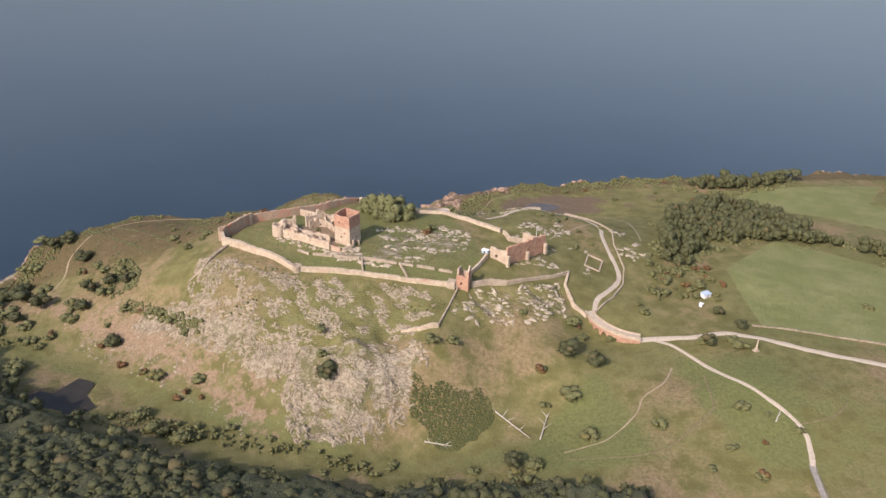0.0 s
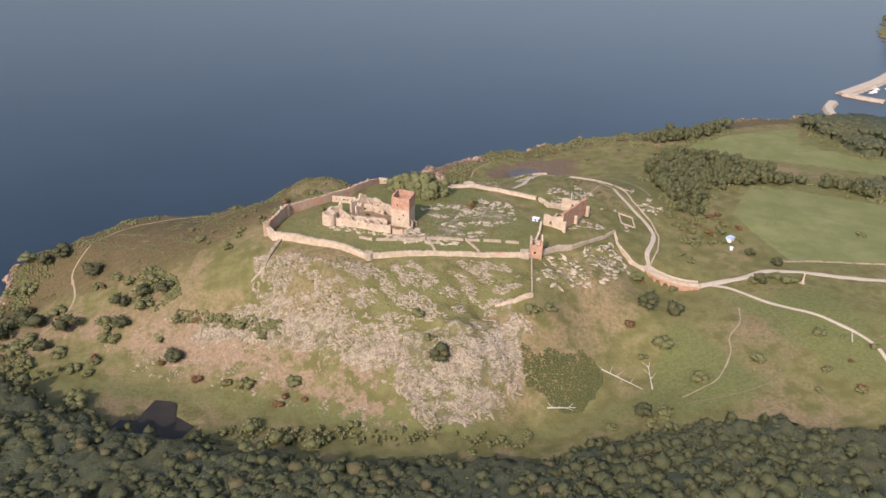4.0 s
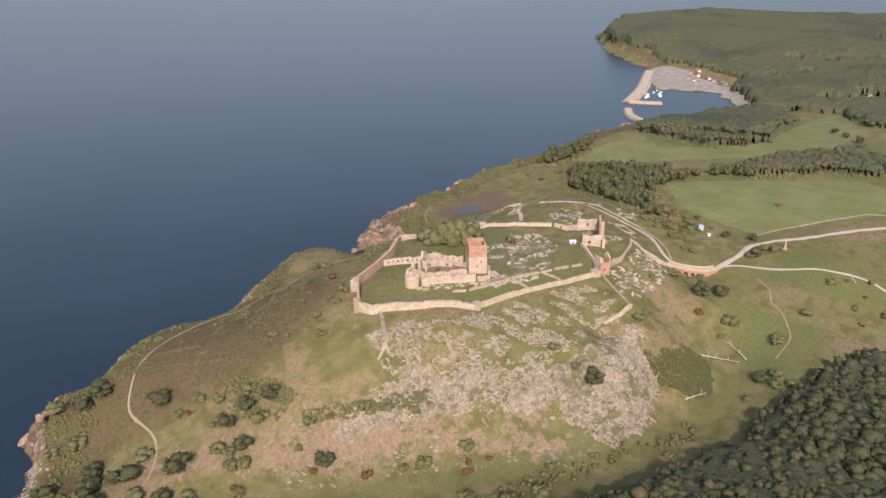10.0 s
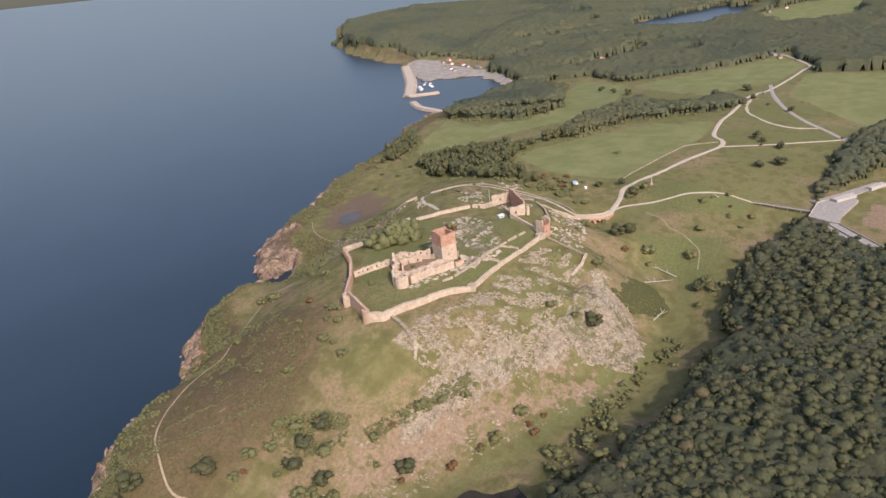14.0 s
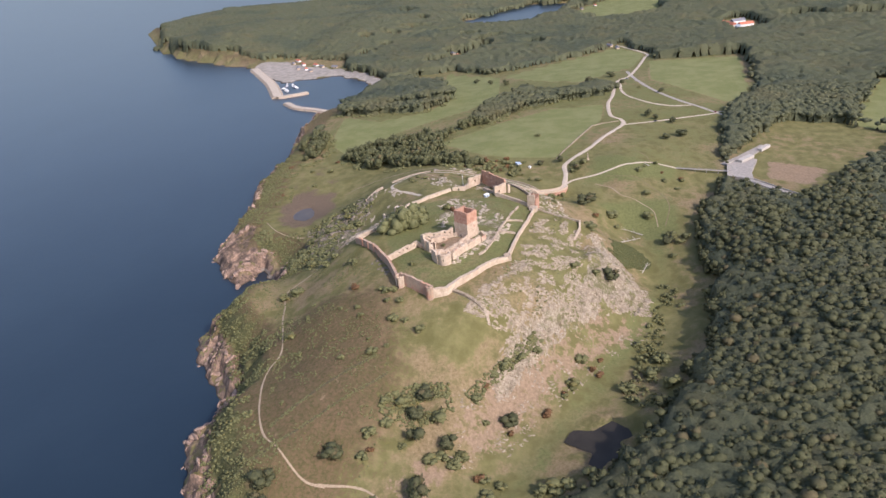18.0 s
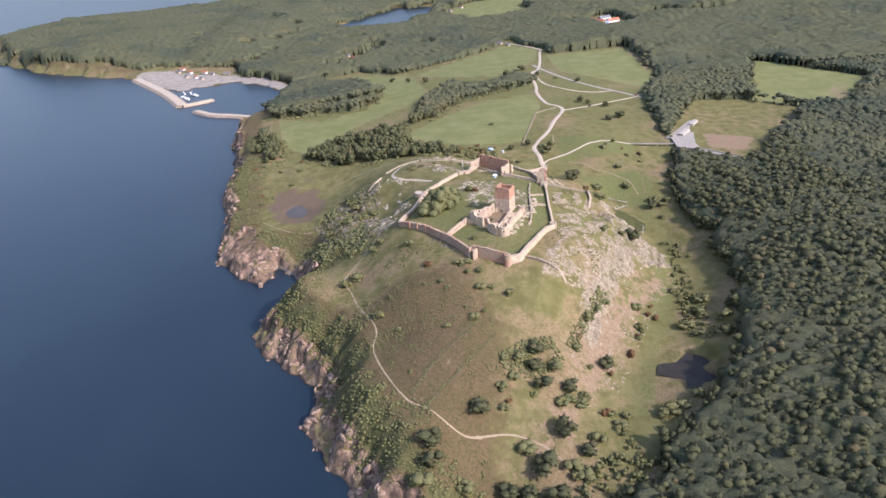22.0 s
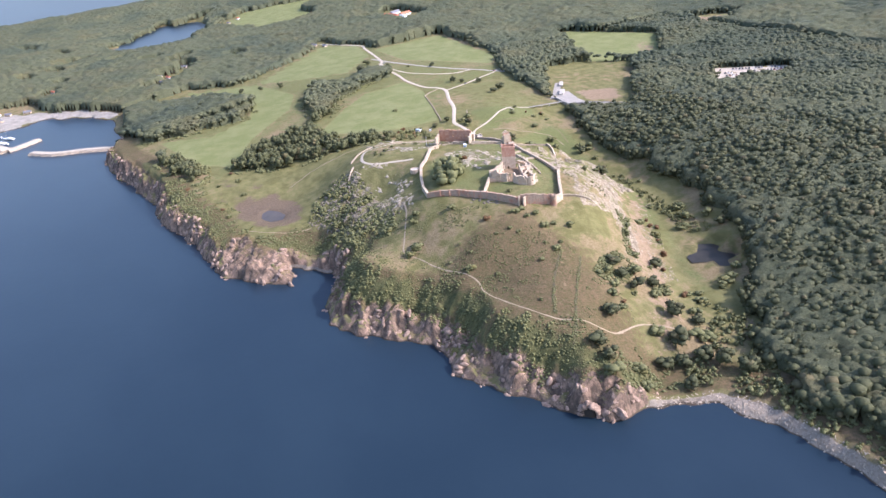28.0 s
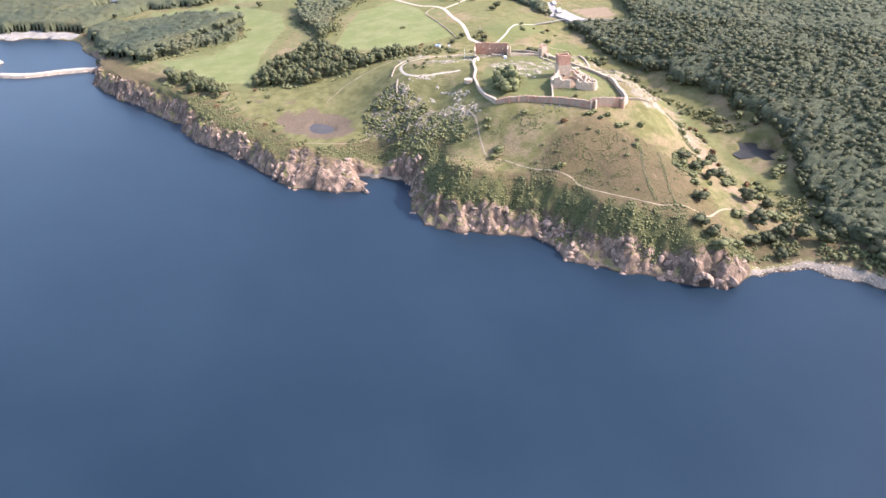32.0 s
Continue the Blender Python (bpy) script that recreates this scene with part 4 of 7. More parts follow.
def pierced(bm, m, length, tall, thick, holes, ragged=0.0, seed=1):
    """An upright slab along local x from 0 to length, with openings (x0, x1, z0, z1) right through it."""
    xs = sorted({0.0, float(length), *[h[0] for h in holes], *[h[1] for h in holes]})
    zs = sorted({0.0, float(tall), *[h[2] for h in holes], *[h[3] for h in holes]})
    fine = []
    for a, b in zip(xs[:-1], xs[1:]):
        n = max(1, int((b - a) / 1.6))
        fine += [a + (b - a) * k / n for k in range(n)]
    fine.append(xs[-1])
    rnd = random.Random(seed)
    lift = {x: rnd.uniform(-ragged, ragged * 0.6) for x in fine}
    for a, b in zip(fine[:-1], fine[1:]):
        for c, d in zip(zs[:-1], zs[1:]):
            mx, mz = (a + b) / 2, (c + d) / 2
            if any(h[0] < mx < h[1] and h[2] < mz < h[3] for h in holes):
                continue
            top = d == zs[-1]
            v = [bm.verts.new(m @ Vector((x, y, z + (lift[x] if top and z == d else 0)))) for x, y, z in
                 ((a, 0, c), (b, 0, c), (b, thick, c), (a, thick, c), (a, 0, d), (b, 0, d), (b, thick, d), (a, thick, d))]
            for f in ((0, 3, 2, 1), (4, 5, 6, 7), (0, 1, 5, 4), (1, 2, 6, 5), (2, 3, 7, 6), (3, 0, 4, 7)):
                bm.faces.new([v[i] for i in f])
    bmesh.ops.remove_doubles(bm, verts=bm.verts, dist=0.001)
    seen = {}
    for f in bm.faces:
        seen.setdefault(frozenset(v.index for v in f.verts), []).append(f)
    bm.verts.index_update()
    seen = {}
    for f in bm.faces:
        seen.setdefault(frozenset(v.index for v in f.verts), []).append(f)
    bmesh.ops.delete(bm, geom=[f for fs in seen.values() if len(fs) > 1 for f in fs], context="FACES_ONLY")
    return bm


def side(cx, cy, base, half, turn, k):
    """The frame of one of four sides of a square of that half width."""
    return Matrix.Translation((cx, cy, base)) @ Matrix.Rotation(turn + k * math.pi / 2, 4, "Z") @ Matrix.Translation((-half, -half, 0))


def keep_tower():
    cx, cy, base, turn = -61.0, 520.0, 75.8, radians(60)
    t = place("keep_tower", "square keep tower, pale stone below and red brick above", "tower", cx, cy, base)
    rows = {0: [(3, 4.1, 5, 6.6), (8.3, 9.3, 5.2, 6.6), (5.6, 6.5, 9.4, 10.6)], 1: [(2.4, 3.4, 6, 7.5), (9.2, 10.2, 4, 5.4), (6, 7, 9.6, 11)],
            2: [(5.2, 6.9, 0.8, 3.6), (3, 3.9, 7.5, 9)], 3: [(5.5, 6.6, 6, 7.4), (9, 9.9, 9.8, 11)]}
    upper = {0: [(5.9, 6.7, 2.5, 3.7)], 1: [(3.2, 4.1, 2.6, 3.8), (8.6, 9.5, 2.6, 3.8)], 2: [(6, 7, 2.2, 3.6)], 3: [(4, 5, 2.8, 4)]}
    for k in range(4):
        low = laid("lower_wall", pierced(bmesh.new(), side(cx, cy, base - 2, 7.0, turn, k), 14.0 - 1.4, 16.4, 1.4, [(a, b, c + 2, d + 2) for a, b, c, d in rows[k]]), PALEWALL, t, "pale lime-washed stone lower wall with small windows")
        laid("upper_wall", pierced(bmesh.new(), side(cx, cy, base + 14.4, 6.92, turn, k), 13.84 - 1.25, 9.4 + (1.2 if k in (1, 2) else 0.0), 1.25, upper[k], 0.35, k + 3), BRICKWALL, t, "weathered red brick upper wall, broken along the top")
    bm = bmesh.new()
    box(bm, cx, cy, base + 9.5, 11.1, 11.1, 0.5, turn)
    laid("rubble_floor", bm, GRANITE, t, "rubble floor inside the open tower")
    for dx, dy, h, a in ((5.2, -8.2, 6.0, 0.3), (8.5, -4.0, 3.5, 0.9), (-3.5, 9.0, 5.0, 1.0)):
        bm = bmesh.new()
        box(bm, cx + dx, cy + dy, base + h / 2 - 1, 3.4, 1.6, h + 2, turn + a, 0.3)
        laid("buttress_stub", bm, GRANITE, t, "broken stone buttress stub")
    return t


keep_tower()


def broken_wall(line, heights, thick, seed, jag, windows=(), doors=(), sink=2.0):
    """A ruined wall along a bent line: rough faces, a broken top, and openings (part of the way along, height of the sill, width, height) right through it."""
    rng = np.random.RandomState(seed)
    c, s = resample(line, 0.85)
    d = np.gradient(c, axis=0)
    d /= np.hypot(d[:, 0], d[:, 1])[:, None] + 1e-9
    n = np.stack([-d[:, 1], d[:, 0]], 1)
    corner = np.concatenate([[0], np.cumsum(np.hypot(*np.diff(np.array(line, float), axis=0).T))])
    base = land(c[:, 0], c[:, 1])
    tall = np.interp(s, corner, heights)
    k = 0
    while k < len(s):
        run = rng.randint(1, 5)
        tall[k:k + run] *= 1 + jag * rng.uniform(-1.2, 0.5)
        k += run
    tall += rng.uniform(-0.25, 0.25, len(s))
    tall = np.maximum(tall, 0.35)
    step = 0.95
    rows = int(max(tall) / step) + 2
    level = np.minimum(np.arange(rows + 1)[None, :] * step, tall[:, None])
    bm = bmesh.new()
    grid = []
    for q in (0.5, -0.5):
        face = []
        for i in range(len(s)):
            col = []
            for j in range(rows + 1):
                out = thick * q * (1.12 - 0.24 * j / rows) + rng.uniform(-0.13, 0.13)
                z = base[i] + (level[i, j] if j else -sink) + (rng.uniform(-0.12, 0.12) if 0 < j else 0)
                col.append(bm.verts.new((c[i, 0] + n[i, 0] * out, c[i, 1] + n[i, 1] * out, z)))
            face.append(col)
        grid.append(face)
    solid = np.zeros((len(s) - 1, rows), bool)
    for i in range(len(s) - 1):
        for j in range(rows):
            mid_s, mid_z = (s[i] + s[i + 1]) / 2, (j + 0.5) * step
            hole = any(abs(mid_s - f * s[-1]) < w / 2 and z0 < mid_z < z0 + h for f, z0, w, h in (*windows, *doors))
            solid[i, j] = max(tall[i], tall[i + 1]) > j * step + 0.02 and not hole
    A, B = grid
    for i in range(len(s) - 1):
        for j in range(rows):
            if not solid[i, j]:
                continue
            bm.faces.new((A[i][j], A[i][j + 1], A[i + 1][j + 1], A[i + 1][j]))
            bm.faces.new((B[i][j], B[i + 1][j], B[i + 1][j + 1], B[i][j + 1]))
            if j == rows - 1 or not solid[i, j + 1]:
                bm.faces.new((A[i][j + 1], B[i][j + 1], B[i + 1][j + 1], A[i + 1][j + 1]))
            if j and not solid[i, j - 1]:
                bm.faces.new((A[i][j], A[i + 1][j], B[i + 1][j], B[i][j]))
            if i == 0 or not solid[i - 1, j]:
                bm.faces.new((A[i][j], B[i][j], B[i][j + 1], A[i][j + 1]))
            if i == len(s) - 2 or not solid[i + 1, j]:
                bm.faces.new((A[i + 1][j], A[i + 1][j + 1], B[i + 1][j + 1], B[i + 1][j]))
    return bm


def ruin(name, label, category, x, y, walls, z=None, jag=0.1):
    """A ruin of several lengths of wall: part name, line, heights, thickness, material, label, and at will its openings."""
    t = place(name, label, category, x, y, z)
    for k, (pname, line, heights, thick, mat, plabel, *holes) in enumerate(walls):
        laid(pname, broken_wall(line, heights, thick, k + len(name), jag, holes[0] if holes else ()), mat, t, plabel)
    return t


def row_of(n, sill, wide=0.9, tall=1.0, start=0.12, end=0.88):
    return [(start + (end - start) * k / max(1, n - 1), sill + 0.5 * (k % 2), wide, tall) for k in range(n)]


WARD = ruin("inner_ward_ruin", "roofless pale stone ruin round the keep's inner ward", "castle ruin", -88, 530, [
    ("ward_wall", [(-110.8, 525), (-90, 516), (-73, 507)], [7.5, 6.2, 6.4], 2.2, PALEWALL, "pale outer ward wall facing the valley", row_of(6, 2.6, 0.9, 1.0)),
    ("ward_wall", [(-106.9, 531), (-88, 523), (-74, 516)], [6.5, 5.2, 6.0], 1.4, PALEWALL, "inner stone wall of the ward ruin", row_of(5, 0.0, 1.7, 2.8)),
    ("ward_wall", [(-72, 506), (-64, 503), (-57, 508)], [5, 3.5, 4.5], 1.6, PALEWALL, "broken stone wall beside the keep", [(0.5, 0, 1.8, 6)]),
    ("ward_wall", [(-117.3, 535), (-110.8, 540), (-104.3, 542)], [8.5, 9, 9.5], 1.8, PALEWALL, "short wall beside the ward's gateway", [(0.5, 5, 1.7, 2)]),
    ("ward_wall", [(-97.2, 545), (-90, 551), (-83, 555), (-77, 553)], [10, 11.5, 11, 8], 1.8, WALLSTONE, "tall curved ward wall facing the sea", [(0.3, 5, 1, 1.9), (0.65, 6, 1, 1.9)]),
    ("ward_wall", [(-77, 553), (-71, 543), (-65, 531)], [8, 6.5, 8.5], 1.8, PALEWALL, "ward wall joining the keep", row_of(5, 3.8, 0.9, 1.9)),
    ("ward_wall", [(-93.9, 541), (-87, 547), (-81, 546), (-73, 535)], [6, 7.5, 5.5, 4.5], 1.2, PALEWALL, "low inner curved wall of the ward", row_of(4, 0.0, 1.7, 2.8)),
    ("ward_wall", [(-87, 517), (-90, 523)], [6, 5], 1.2, PALEWALL, "short cross wall of the ward"),
    ("ward_wall", [(-80, 512), (-82, 519)], [5, 5], 1.2, PALEWALL, "short cross wall of the ward"),
    ("ward_wall", [(-99.1, 521), (-104.3, 530)], [7, 6], 1.2, PALEWALL, "short cross wall of the ward", [(0.5, 0, 1.7, 2.8)]),
    ("ward_wall", [(-106.9, 541), (-101.7, 533)], [8, 5.5], 1.2, PALEWALL, "short cross wall of the ward", [(0.5, 0, 1.7, 2.8)]),
    ("ward_wall", [(-92.6, 551), (-88, 545)], [9, 6.5], 1.2, PALEWALL, "short cross wall of the ward"),
    ("ward_wall", [(-83, 554), (-82, 546)], [8.5, 5], 1.2, PALEWALL, "short cross wall of the ward"),
    ("ward_wall", [(-75, 548), (-79, 543)], [6.5, 4], 1.1, PALEWALL, "short cross wall of the ward")], None, 0.2)
ring = [(-115.5 + 4.4 * math.cos(a0 * math.tau / 18), 530 + 4.4 * math.sin(a0 * math.tau / 18)) for a0 in range(17)]
laid("round_turret", broken_wall(ring, [9, 9.5, 8.6, 9.2] + [9] * 13, 1.7, 77, 0.08, [(0.2, 4, 0.9, 1.9), (0.55, 4, 0.9, 1.9)]), PALEWALL, WARD, "stump of a round corner turret")

CURTAIN = ruin("curtain_wall", "long pale stone curtain wall round the castle court", "castle wall", -100, 540, [
    ("wall_length", [(-161, 533), (-157, 522), (-130, 505), (-96, 482)], [7.6, 6.2, 4.8, 4.2], 2.6, WALLSTONE, "pale stone wall facing the valley"),
    ("wall_length", [(-96, 482), (-50, 476.5), (-15, 471), (22, 466)], [4, 3.2, 3, 4], 1.9, WALLSTONE, "low pale wall above the rocky slope"),
    ("wall_length", [(-161, 533), (-144, 560)], [10, 10], 2.0, SEAWALL, "tall reddish wall on the western corner"),
    ("wall_length", [(-145, 562), (-116, 576), (-88, 594), (-62, 619)], [7.5, 7.2, 6.6, 5.0], 2.2, SEAWALL, "tall buttressed wall above the sea slope"),
    ("wall_length", [(-62, 619), (-38, 612), (-8, 600), (12, 590), (28, 575), (60, 554)], [5.5, 3.5, 3.2, 2.8, 3, 3], 2.6, WALLSTONE, "thick low wall beside the outer ward"),
    ("wall_length", [(28, 474), (40, 494), (46, 506)], [3, 3.5, 4], 1.6, WALLSTONE, "low wall between the gatehouses"),
    ("wall_length", [(62, 552), (66, 540)], [3.5, 4.5], 1.5, WALLSTONE, "low wall with a gateway", [(0.5, 0, 2.6, 3)])], None, 0.05)
for x, y in ((-112, 577), (-106, 581), (-100, 585), (-94, 589), (-86, 595), (-79, 602), (-72, 609)):
    bm = bmesh.new()
    z0 = ground_z(x, y)
    box(bm, x - 1.1, y + 1.3, z0 + 1.6, 1.6, 1.6, 10, 0.7, 0.25)
    laid("buttress", bm, BRICKWALL, CURTAIN, "brick buttress")


def round_stump(parent, x, y, r, h, mat, name, label, open_side=None):
    bm = bmesh.new()
    z0 = ground_z(x, y)
    for k in range(14):
        a = k * math.tau / 14
        if open_side is not None and math.cos(a - open_side) > 0.8:
            continue
        box(bm, x + r * math.cos(a), y + r * math.sin(a), z0 + h / 2 - 1.5, 1.3, r * 0.5, h + 3 + 0.4 * math.sin(4 * a), a, 0.12)
    return laid(name, bm, mat, parent, label)


round_stump(CURTAIN, -146.5, 560, 3.0, 9, PALEWALL, "half_tower", "hollow half-round wall tower of pale stone", 2.4)
round_stump(CURTAIN, -161.5, 534, 2.2, 10, SEAWALL, "corner_turret", "reddish rounded corner turret")
round_stump(CURTAIN, -94, 482, 2.6, 4.5, GRANITE, "wall_turret", "low round turret stump on the wall's bend")

ruin("west_range_ruin", "sunlit low range with small windows on the west wall", "castle ruin", -100, 566, [
    ("range_wall", [(-107, 579), (-96, 569), (-84, 559)], [5.5, 5.5, 6], 1.4, PALEWALL, "warm pale wall with window gaps", row_of(7, 1.8, 1.0, 1.9)),
    ("range_wall", [(-84, 558), (-89, 553)], [5, 2.5], 1.2, PALEWALL, "short end wall")])
ruin("terrace_wall", "broken low terrace wall inside the curtain wall", "stone wall", -40, 494, [
    ("terrace_length", [(-97, 505), (-88, 501)], [1.6, 1.6], 1.3, GRANITE, ""), ("terrace_length", [(-85, 500.5), (-70, 497)], [1.8, 1.7], 1.3, GRANITE, ""),
    ("terrace_length", [(-67, 496.5), (-50, 494)], [1.7, 2.0], 1.3, GRANITE, ""), ("terrace_length", [(-47, 494), (-22, 490)], [2.2, 1.8], 1.3, GRANITE, ""),
    ("terrace_length", [(-18, 489.5), (-10, 488)], [1.6, 1.6], 1.3, GRANITE, ""), ("terrace_length", [(-7, 487.5), (6, 485)], [1.9, 2.2], 1.3, GRANITE, ""),
    ("terrace_length", [(9, 484), (19, 482)], [1.8, 1.6], 1.3, GRANITE, ""),
    ("cross_wall", [(-48, 494), (-46, 479)], [2.2, 1.8], 1.1, GRANITE, "short cross wall"), ("cross_wall", [(-20, 490), (-14, 475)], [1.8, 1.6], 1.1, GRANITE, "short cross wall")])


def gate_block():
    t = place("gatehouse_ruin", "tall roofless gatehouse shell of red brick and pale stone", "gatehouse", 70, 516, 70)
    for k, (a, b, tall, holes, mat, lab) in enumerate((
            ((60, 497), (92, 524), 13.5, [(6, 7.3, 5, 7), (14, 15.3, 5.5, 7.5), (23, 24.3, 5, 7), (31, 32.2, 8, 9.5)], BRICKWALL, "tall red brick rear wall with window holes"),
            ((48, 507), (60, 497), 10.0, [(5, 7, 2.5, 5)], PALEWALL, "pale side wall stepping down to the court"),
            ((76, 537), (92, 524), 9.0, [(8, 10, 2.5, 5)], PALEWALL, "broken pale side wall"),
            ((66, 540), (76, 537), 4.0, [], GRANITE, "low broken front wall"),
            ((56, 508), (66, 520), 3.0, [], GRANITE, "low inner wall"))):
        d = Vector((b[0] - a[0], b[1] - a[1], 0))
        m = Matrix.Translation((a[0], a[1], 68.5)) @ Matrix.Rotation(math.atan2(d.y, d.x), 4, "Z")
        laid("gatehouse_wall", pierced(bmesh.new(), m, d.length, tall + 1.5, 1.6, [(h0, h1, z0 + 1.5, z1 + 1.5) for h0, h1, z0, z1 in holes], 0.9, 11 + k), mat, t, lab)
    for x, y, h in ((60.5, 494.5, 10), (92, 521, 9), (77, 509.5, 7)):
        bm = bmesh.new()
        box(bm, x, y, 68 + h / 2, 2.4, 2.6, h, 0.7, 0.3)
        laid("buttress", bm, PALEWALL, t, "pale stone buttress")
    return t


gate_block()


def gate_tower():
    cx, cy, base = 27.0, 468.0, 65.0
    t = place("gate_tower", "slim ruined gate tower of red brick with pale gable", "tower", cx, cy, base)
    turn = radians(72)
    for k, tall in enumerate((14.5, 12, 15.5, 11)):
        laid("tower_wall", pierced(bmesh.new(), side(cx, cy, base - 3, 4.4, turn, k), 8.8 - 1.2, tall + 3, 1.2, [(3, 4.4, 7, 9)], 0.8, 30 + k), BRICKWALL if k in (0, 3) else PALEWALL, t, "red brick tower wall" if k in (0, 3) else "pale stone tower wall")
    bm = bmesh.new()
    v = [bm.verts.new(turn_at(cx, cy, turn, x, y, base + z)) for x, y, z in ((-4.4, -4.4, 14.7), (4.4, -4.4, 14.7), (0, -4.4, 18), (-4.4, -3.3, 14.7), (4.4, -3.3, 14.7), (0, -3.3, 18))]
    for f in ((0, 1, 2), (5, 4, 3), (0, 3, 4, 1), (1, 4, 5, 2), (2, 5, 3, 0)):
        bm.faces.new([v[i] for i in f])
    laid("gable", bm, PALEWALL, t, "pale pointed gable")
    bm = bmesh.new()
    box(bm, cx - 8.5, cy - 0.5, base + 1.2, 7, 6.5, 9, turn, 0.5)
    laid("side_block", bm, GRANITE, t, "rough granite block beside the tower")
    return t


def turn_at(cx, cy, turn, x, y, z):
    return Vector((cx + x * math.cos(turn) - y * math.sin(turn), cy + x * math.sin(turn) + y * math.cos(turn), z))


gate_tower()
ruin("outer_wall", "low uneven outer wall along the crag's edge", "stone wall", 80, 480, [
    ("wall_length", [(32, 468), (45, 472), (58, 473)], [4, 4.5, 4], 1.8, GRANITE, "rough wall on the crag"),
    ("wall_length", [(58, 473), (72, 480), (94, 491), (108, 502)], [3.5, 2.5, 2.2, 2.5], 1.3, GRANITE, "low wall climbing the crag"),
    ("wall_length", [(108, 502), (103, 486), (107, 470), (116, 462)], [1.5, 1.8, 2.2, 2.6], 1.6, WALLSTONE, "pale wall down to the bridge")])
ruin("spur_wall", "thin straight wall running down the rocky slope", "stone wall", 16, 445, [
    ("wall_length", [(23, 465), (16, 445), (9, 425)], [2.0, 1.6, 2.0], 0.9, GRANITE, "thin straight stone wall"), ("wall_length", [(9, 424), (-3, 424), (-16, 429)], [3.2, 2.6, 1.2], 1.6, WALLSTONE, "rough bastion stump")])
ruin("old_spur_wall", "crumbling wall running down from the western corner", "stone wall", -158, 507, [
    ("wall_length", [(-152, 520), (-159, 506), (-168, 491)], [1.6, 1.9, 1.2], 2.6, ROCK, "crumbling stone wall"), ("wall_length", [(-168, 491), (-176, 489)], [1.8, 1.0], 2.2, GRANITE, "stump of fallen masonry")])
ruin("loop_parapet", "low stone parapet along the gravel loop path", "stone wall", 152, 545, [
    ("parapet_length", [(124, 468), (140, 486), (152, 506), (158, 530)], [1.2, 1.2, 1.1, 1.2], 0.9, GRANITE, ""), ("parapet_length", [(158, 530), (156, 562), (160, 588)], [1.2, 1.1, 1.2], 0.9, GRANITE, ""),
    ("parapet_length", [(160, 590), (150, 610), (126, 632)], [1.2, 1.5, 2], 1.0, GRANITE, ""), ("parapet_length", [(104, 637), (94, 645), (84, 652)], [3, 3, 2.5], 1.2, GRANITE, "taller stretch above the crag")])
ruin("foundation_ruin", "low rectangular stone foundation in the outer ward", "stone ruin", 133, 527, [
    ("foundation_side", [(130, 538), (124, 520)], [1.2, 1.2], 1.0, GRANITE, ""), ("foundation_side", [(124, 520), (135, 517)], [1.2, 1.2], 1.0, GRANITE, ""),
    ("foundation_side", [(135, 517), (141, 534)], [1.2, 1.2], 1.0, GRANITE, ""), ("foundation_side", [(141, 534), (130, 538)], [1.2, 1.2], 1.0, GRANITE, "")])
ruin("field_wall", "dark dry-stone wall along the pasture's edge", "stone wall", 300, 430, [
    ("wall_length", [(395, 372), (385, 392), (372, 408), (300, 430), (232, 452)], [1.1, 1.1, 1.1, 1.1, 1.1], 1.2, ROCK, "dry-stone field wall")])


def bridge():
    """Brick arches under a stone deck, from the outer ward to the pasture."""
    line = [(119, 468), (121, 459), (127, 450), (137, 443), (150, 440)]
    t = place("castle_bridge", "stone approach bridge with red brick arches", "bridge", 127, 450)
    c = curved(line, 1.0)
    d = np.gradient(c, axis=0)
    d /= np.hypot(d[:, 0], d[:, 1])[:, None]
    s = np.concatenate([[0], np.cumsum(np.hypot(*np.diff(c, axis=0).T))])
    top = np.interp(s, [0, s[-1] * 0.35, s[-1]], [47.5, 46.5, 42.6])
    low = land(c[:, 0], c[:, 1]) - 2
    total = s[-1]

    def strip(a0, a1, z_lo, z_hi, width):
        bm = bmesh.new()
        ring = None
        for k in np.nonzero((s >= a0 - 0.01) & (s <= a1 + 0.01))[0]:
            nx, ny = -d[k, 1] * width / 2, d[k, 0] * width / 2
            lo, hi = z_lo(k), z_hi(k)
            v = [bm.verts.new((c[k, 0] + q * nx, c[k, 1] + q * ny, z)) for q, z in ((1, lo), (1, hi), (-1, hi), (-1, lo))]
            if ring:
                for i in range(4):
                    bm.faces.new((ring[i], v[i], v[(i + 1) % 4], ring[(i + 1) % 4]))
            else:
                bm.faces.new(v[::-1])
            ring = v
        bm.faces.new(ring)
        return bm

    laid("deck", strip(0, total, lambda k: top[k] - 1.4, lambda k: top[k], 6.0), GRAVEL, t, "gravelled deck")
    arches = [(8.5, 12.5), (14, 18), (19.5, 23.5)]

    def under(k):
        for a, b in arches:
            if a < s[k] < b:
                u = (s[k] - a) / (b - a) * 2 - 1
                return min(top[k] - 2.0, max(low[k], top[k] - 6.5) + 3.2 * math.sqrt(max(0, 1 - u * u)))
        return low[k]
    laid("arcade", strip(0, total, under, lambda k: top[k] - 1.35, 5.6), BRICKWALL, t, "red brick arcade with three round arches")
    for q, nm in ((2.85, "parapet"), (-2.85, "parapet")):
        bm = bmesh.new()
        for k in range(len(c) - 1):
            x, y = (c[k] + c[k + 1]) / 2 + np.array([-d[k, 1], d[k, 0]]) * q
            box(bm, x, y, top[k] + 0.35, 1.25, 0.55, 1.5, math.atan2(d[k, 1], d[k, 0]))
        laid(nm, bm, WALLSTONE, t, "low pale stone parapet")


bridge()


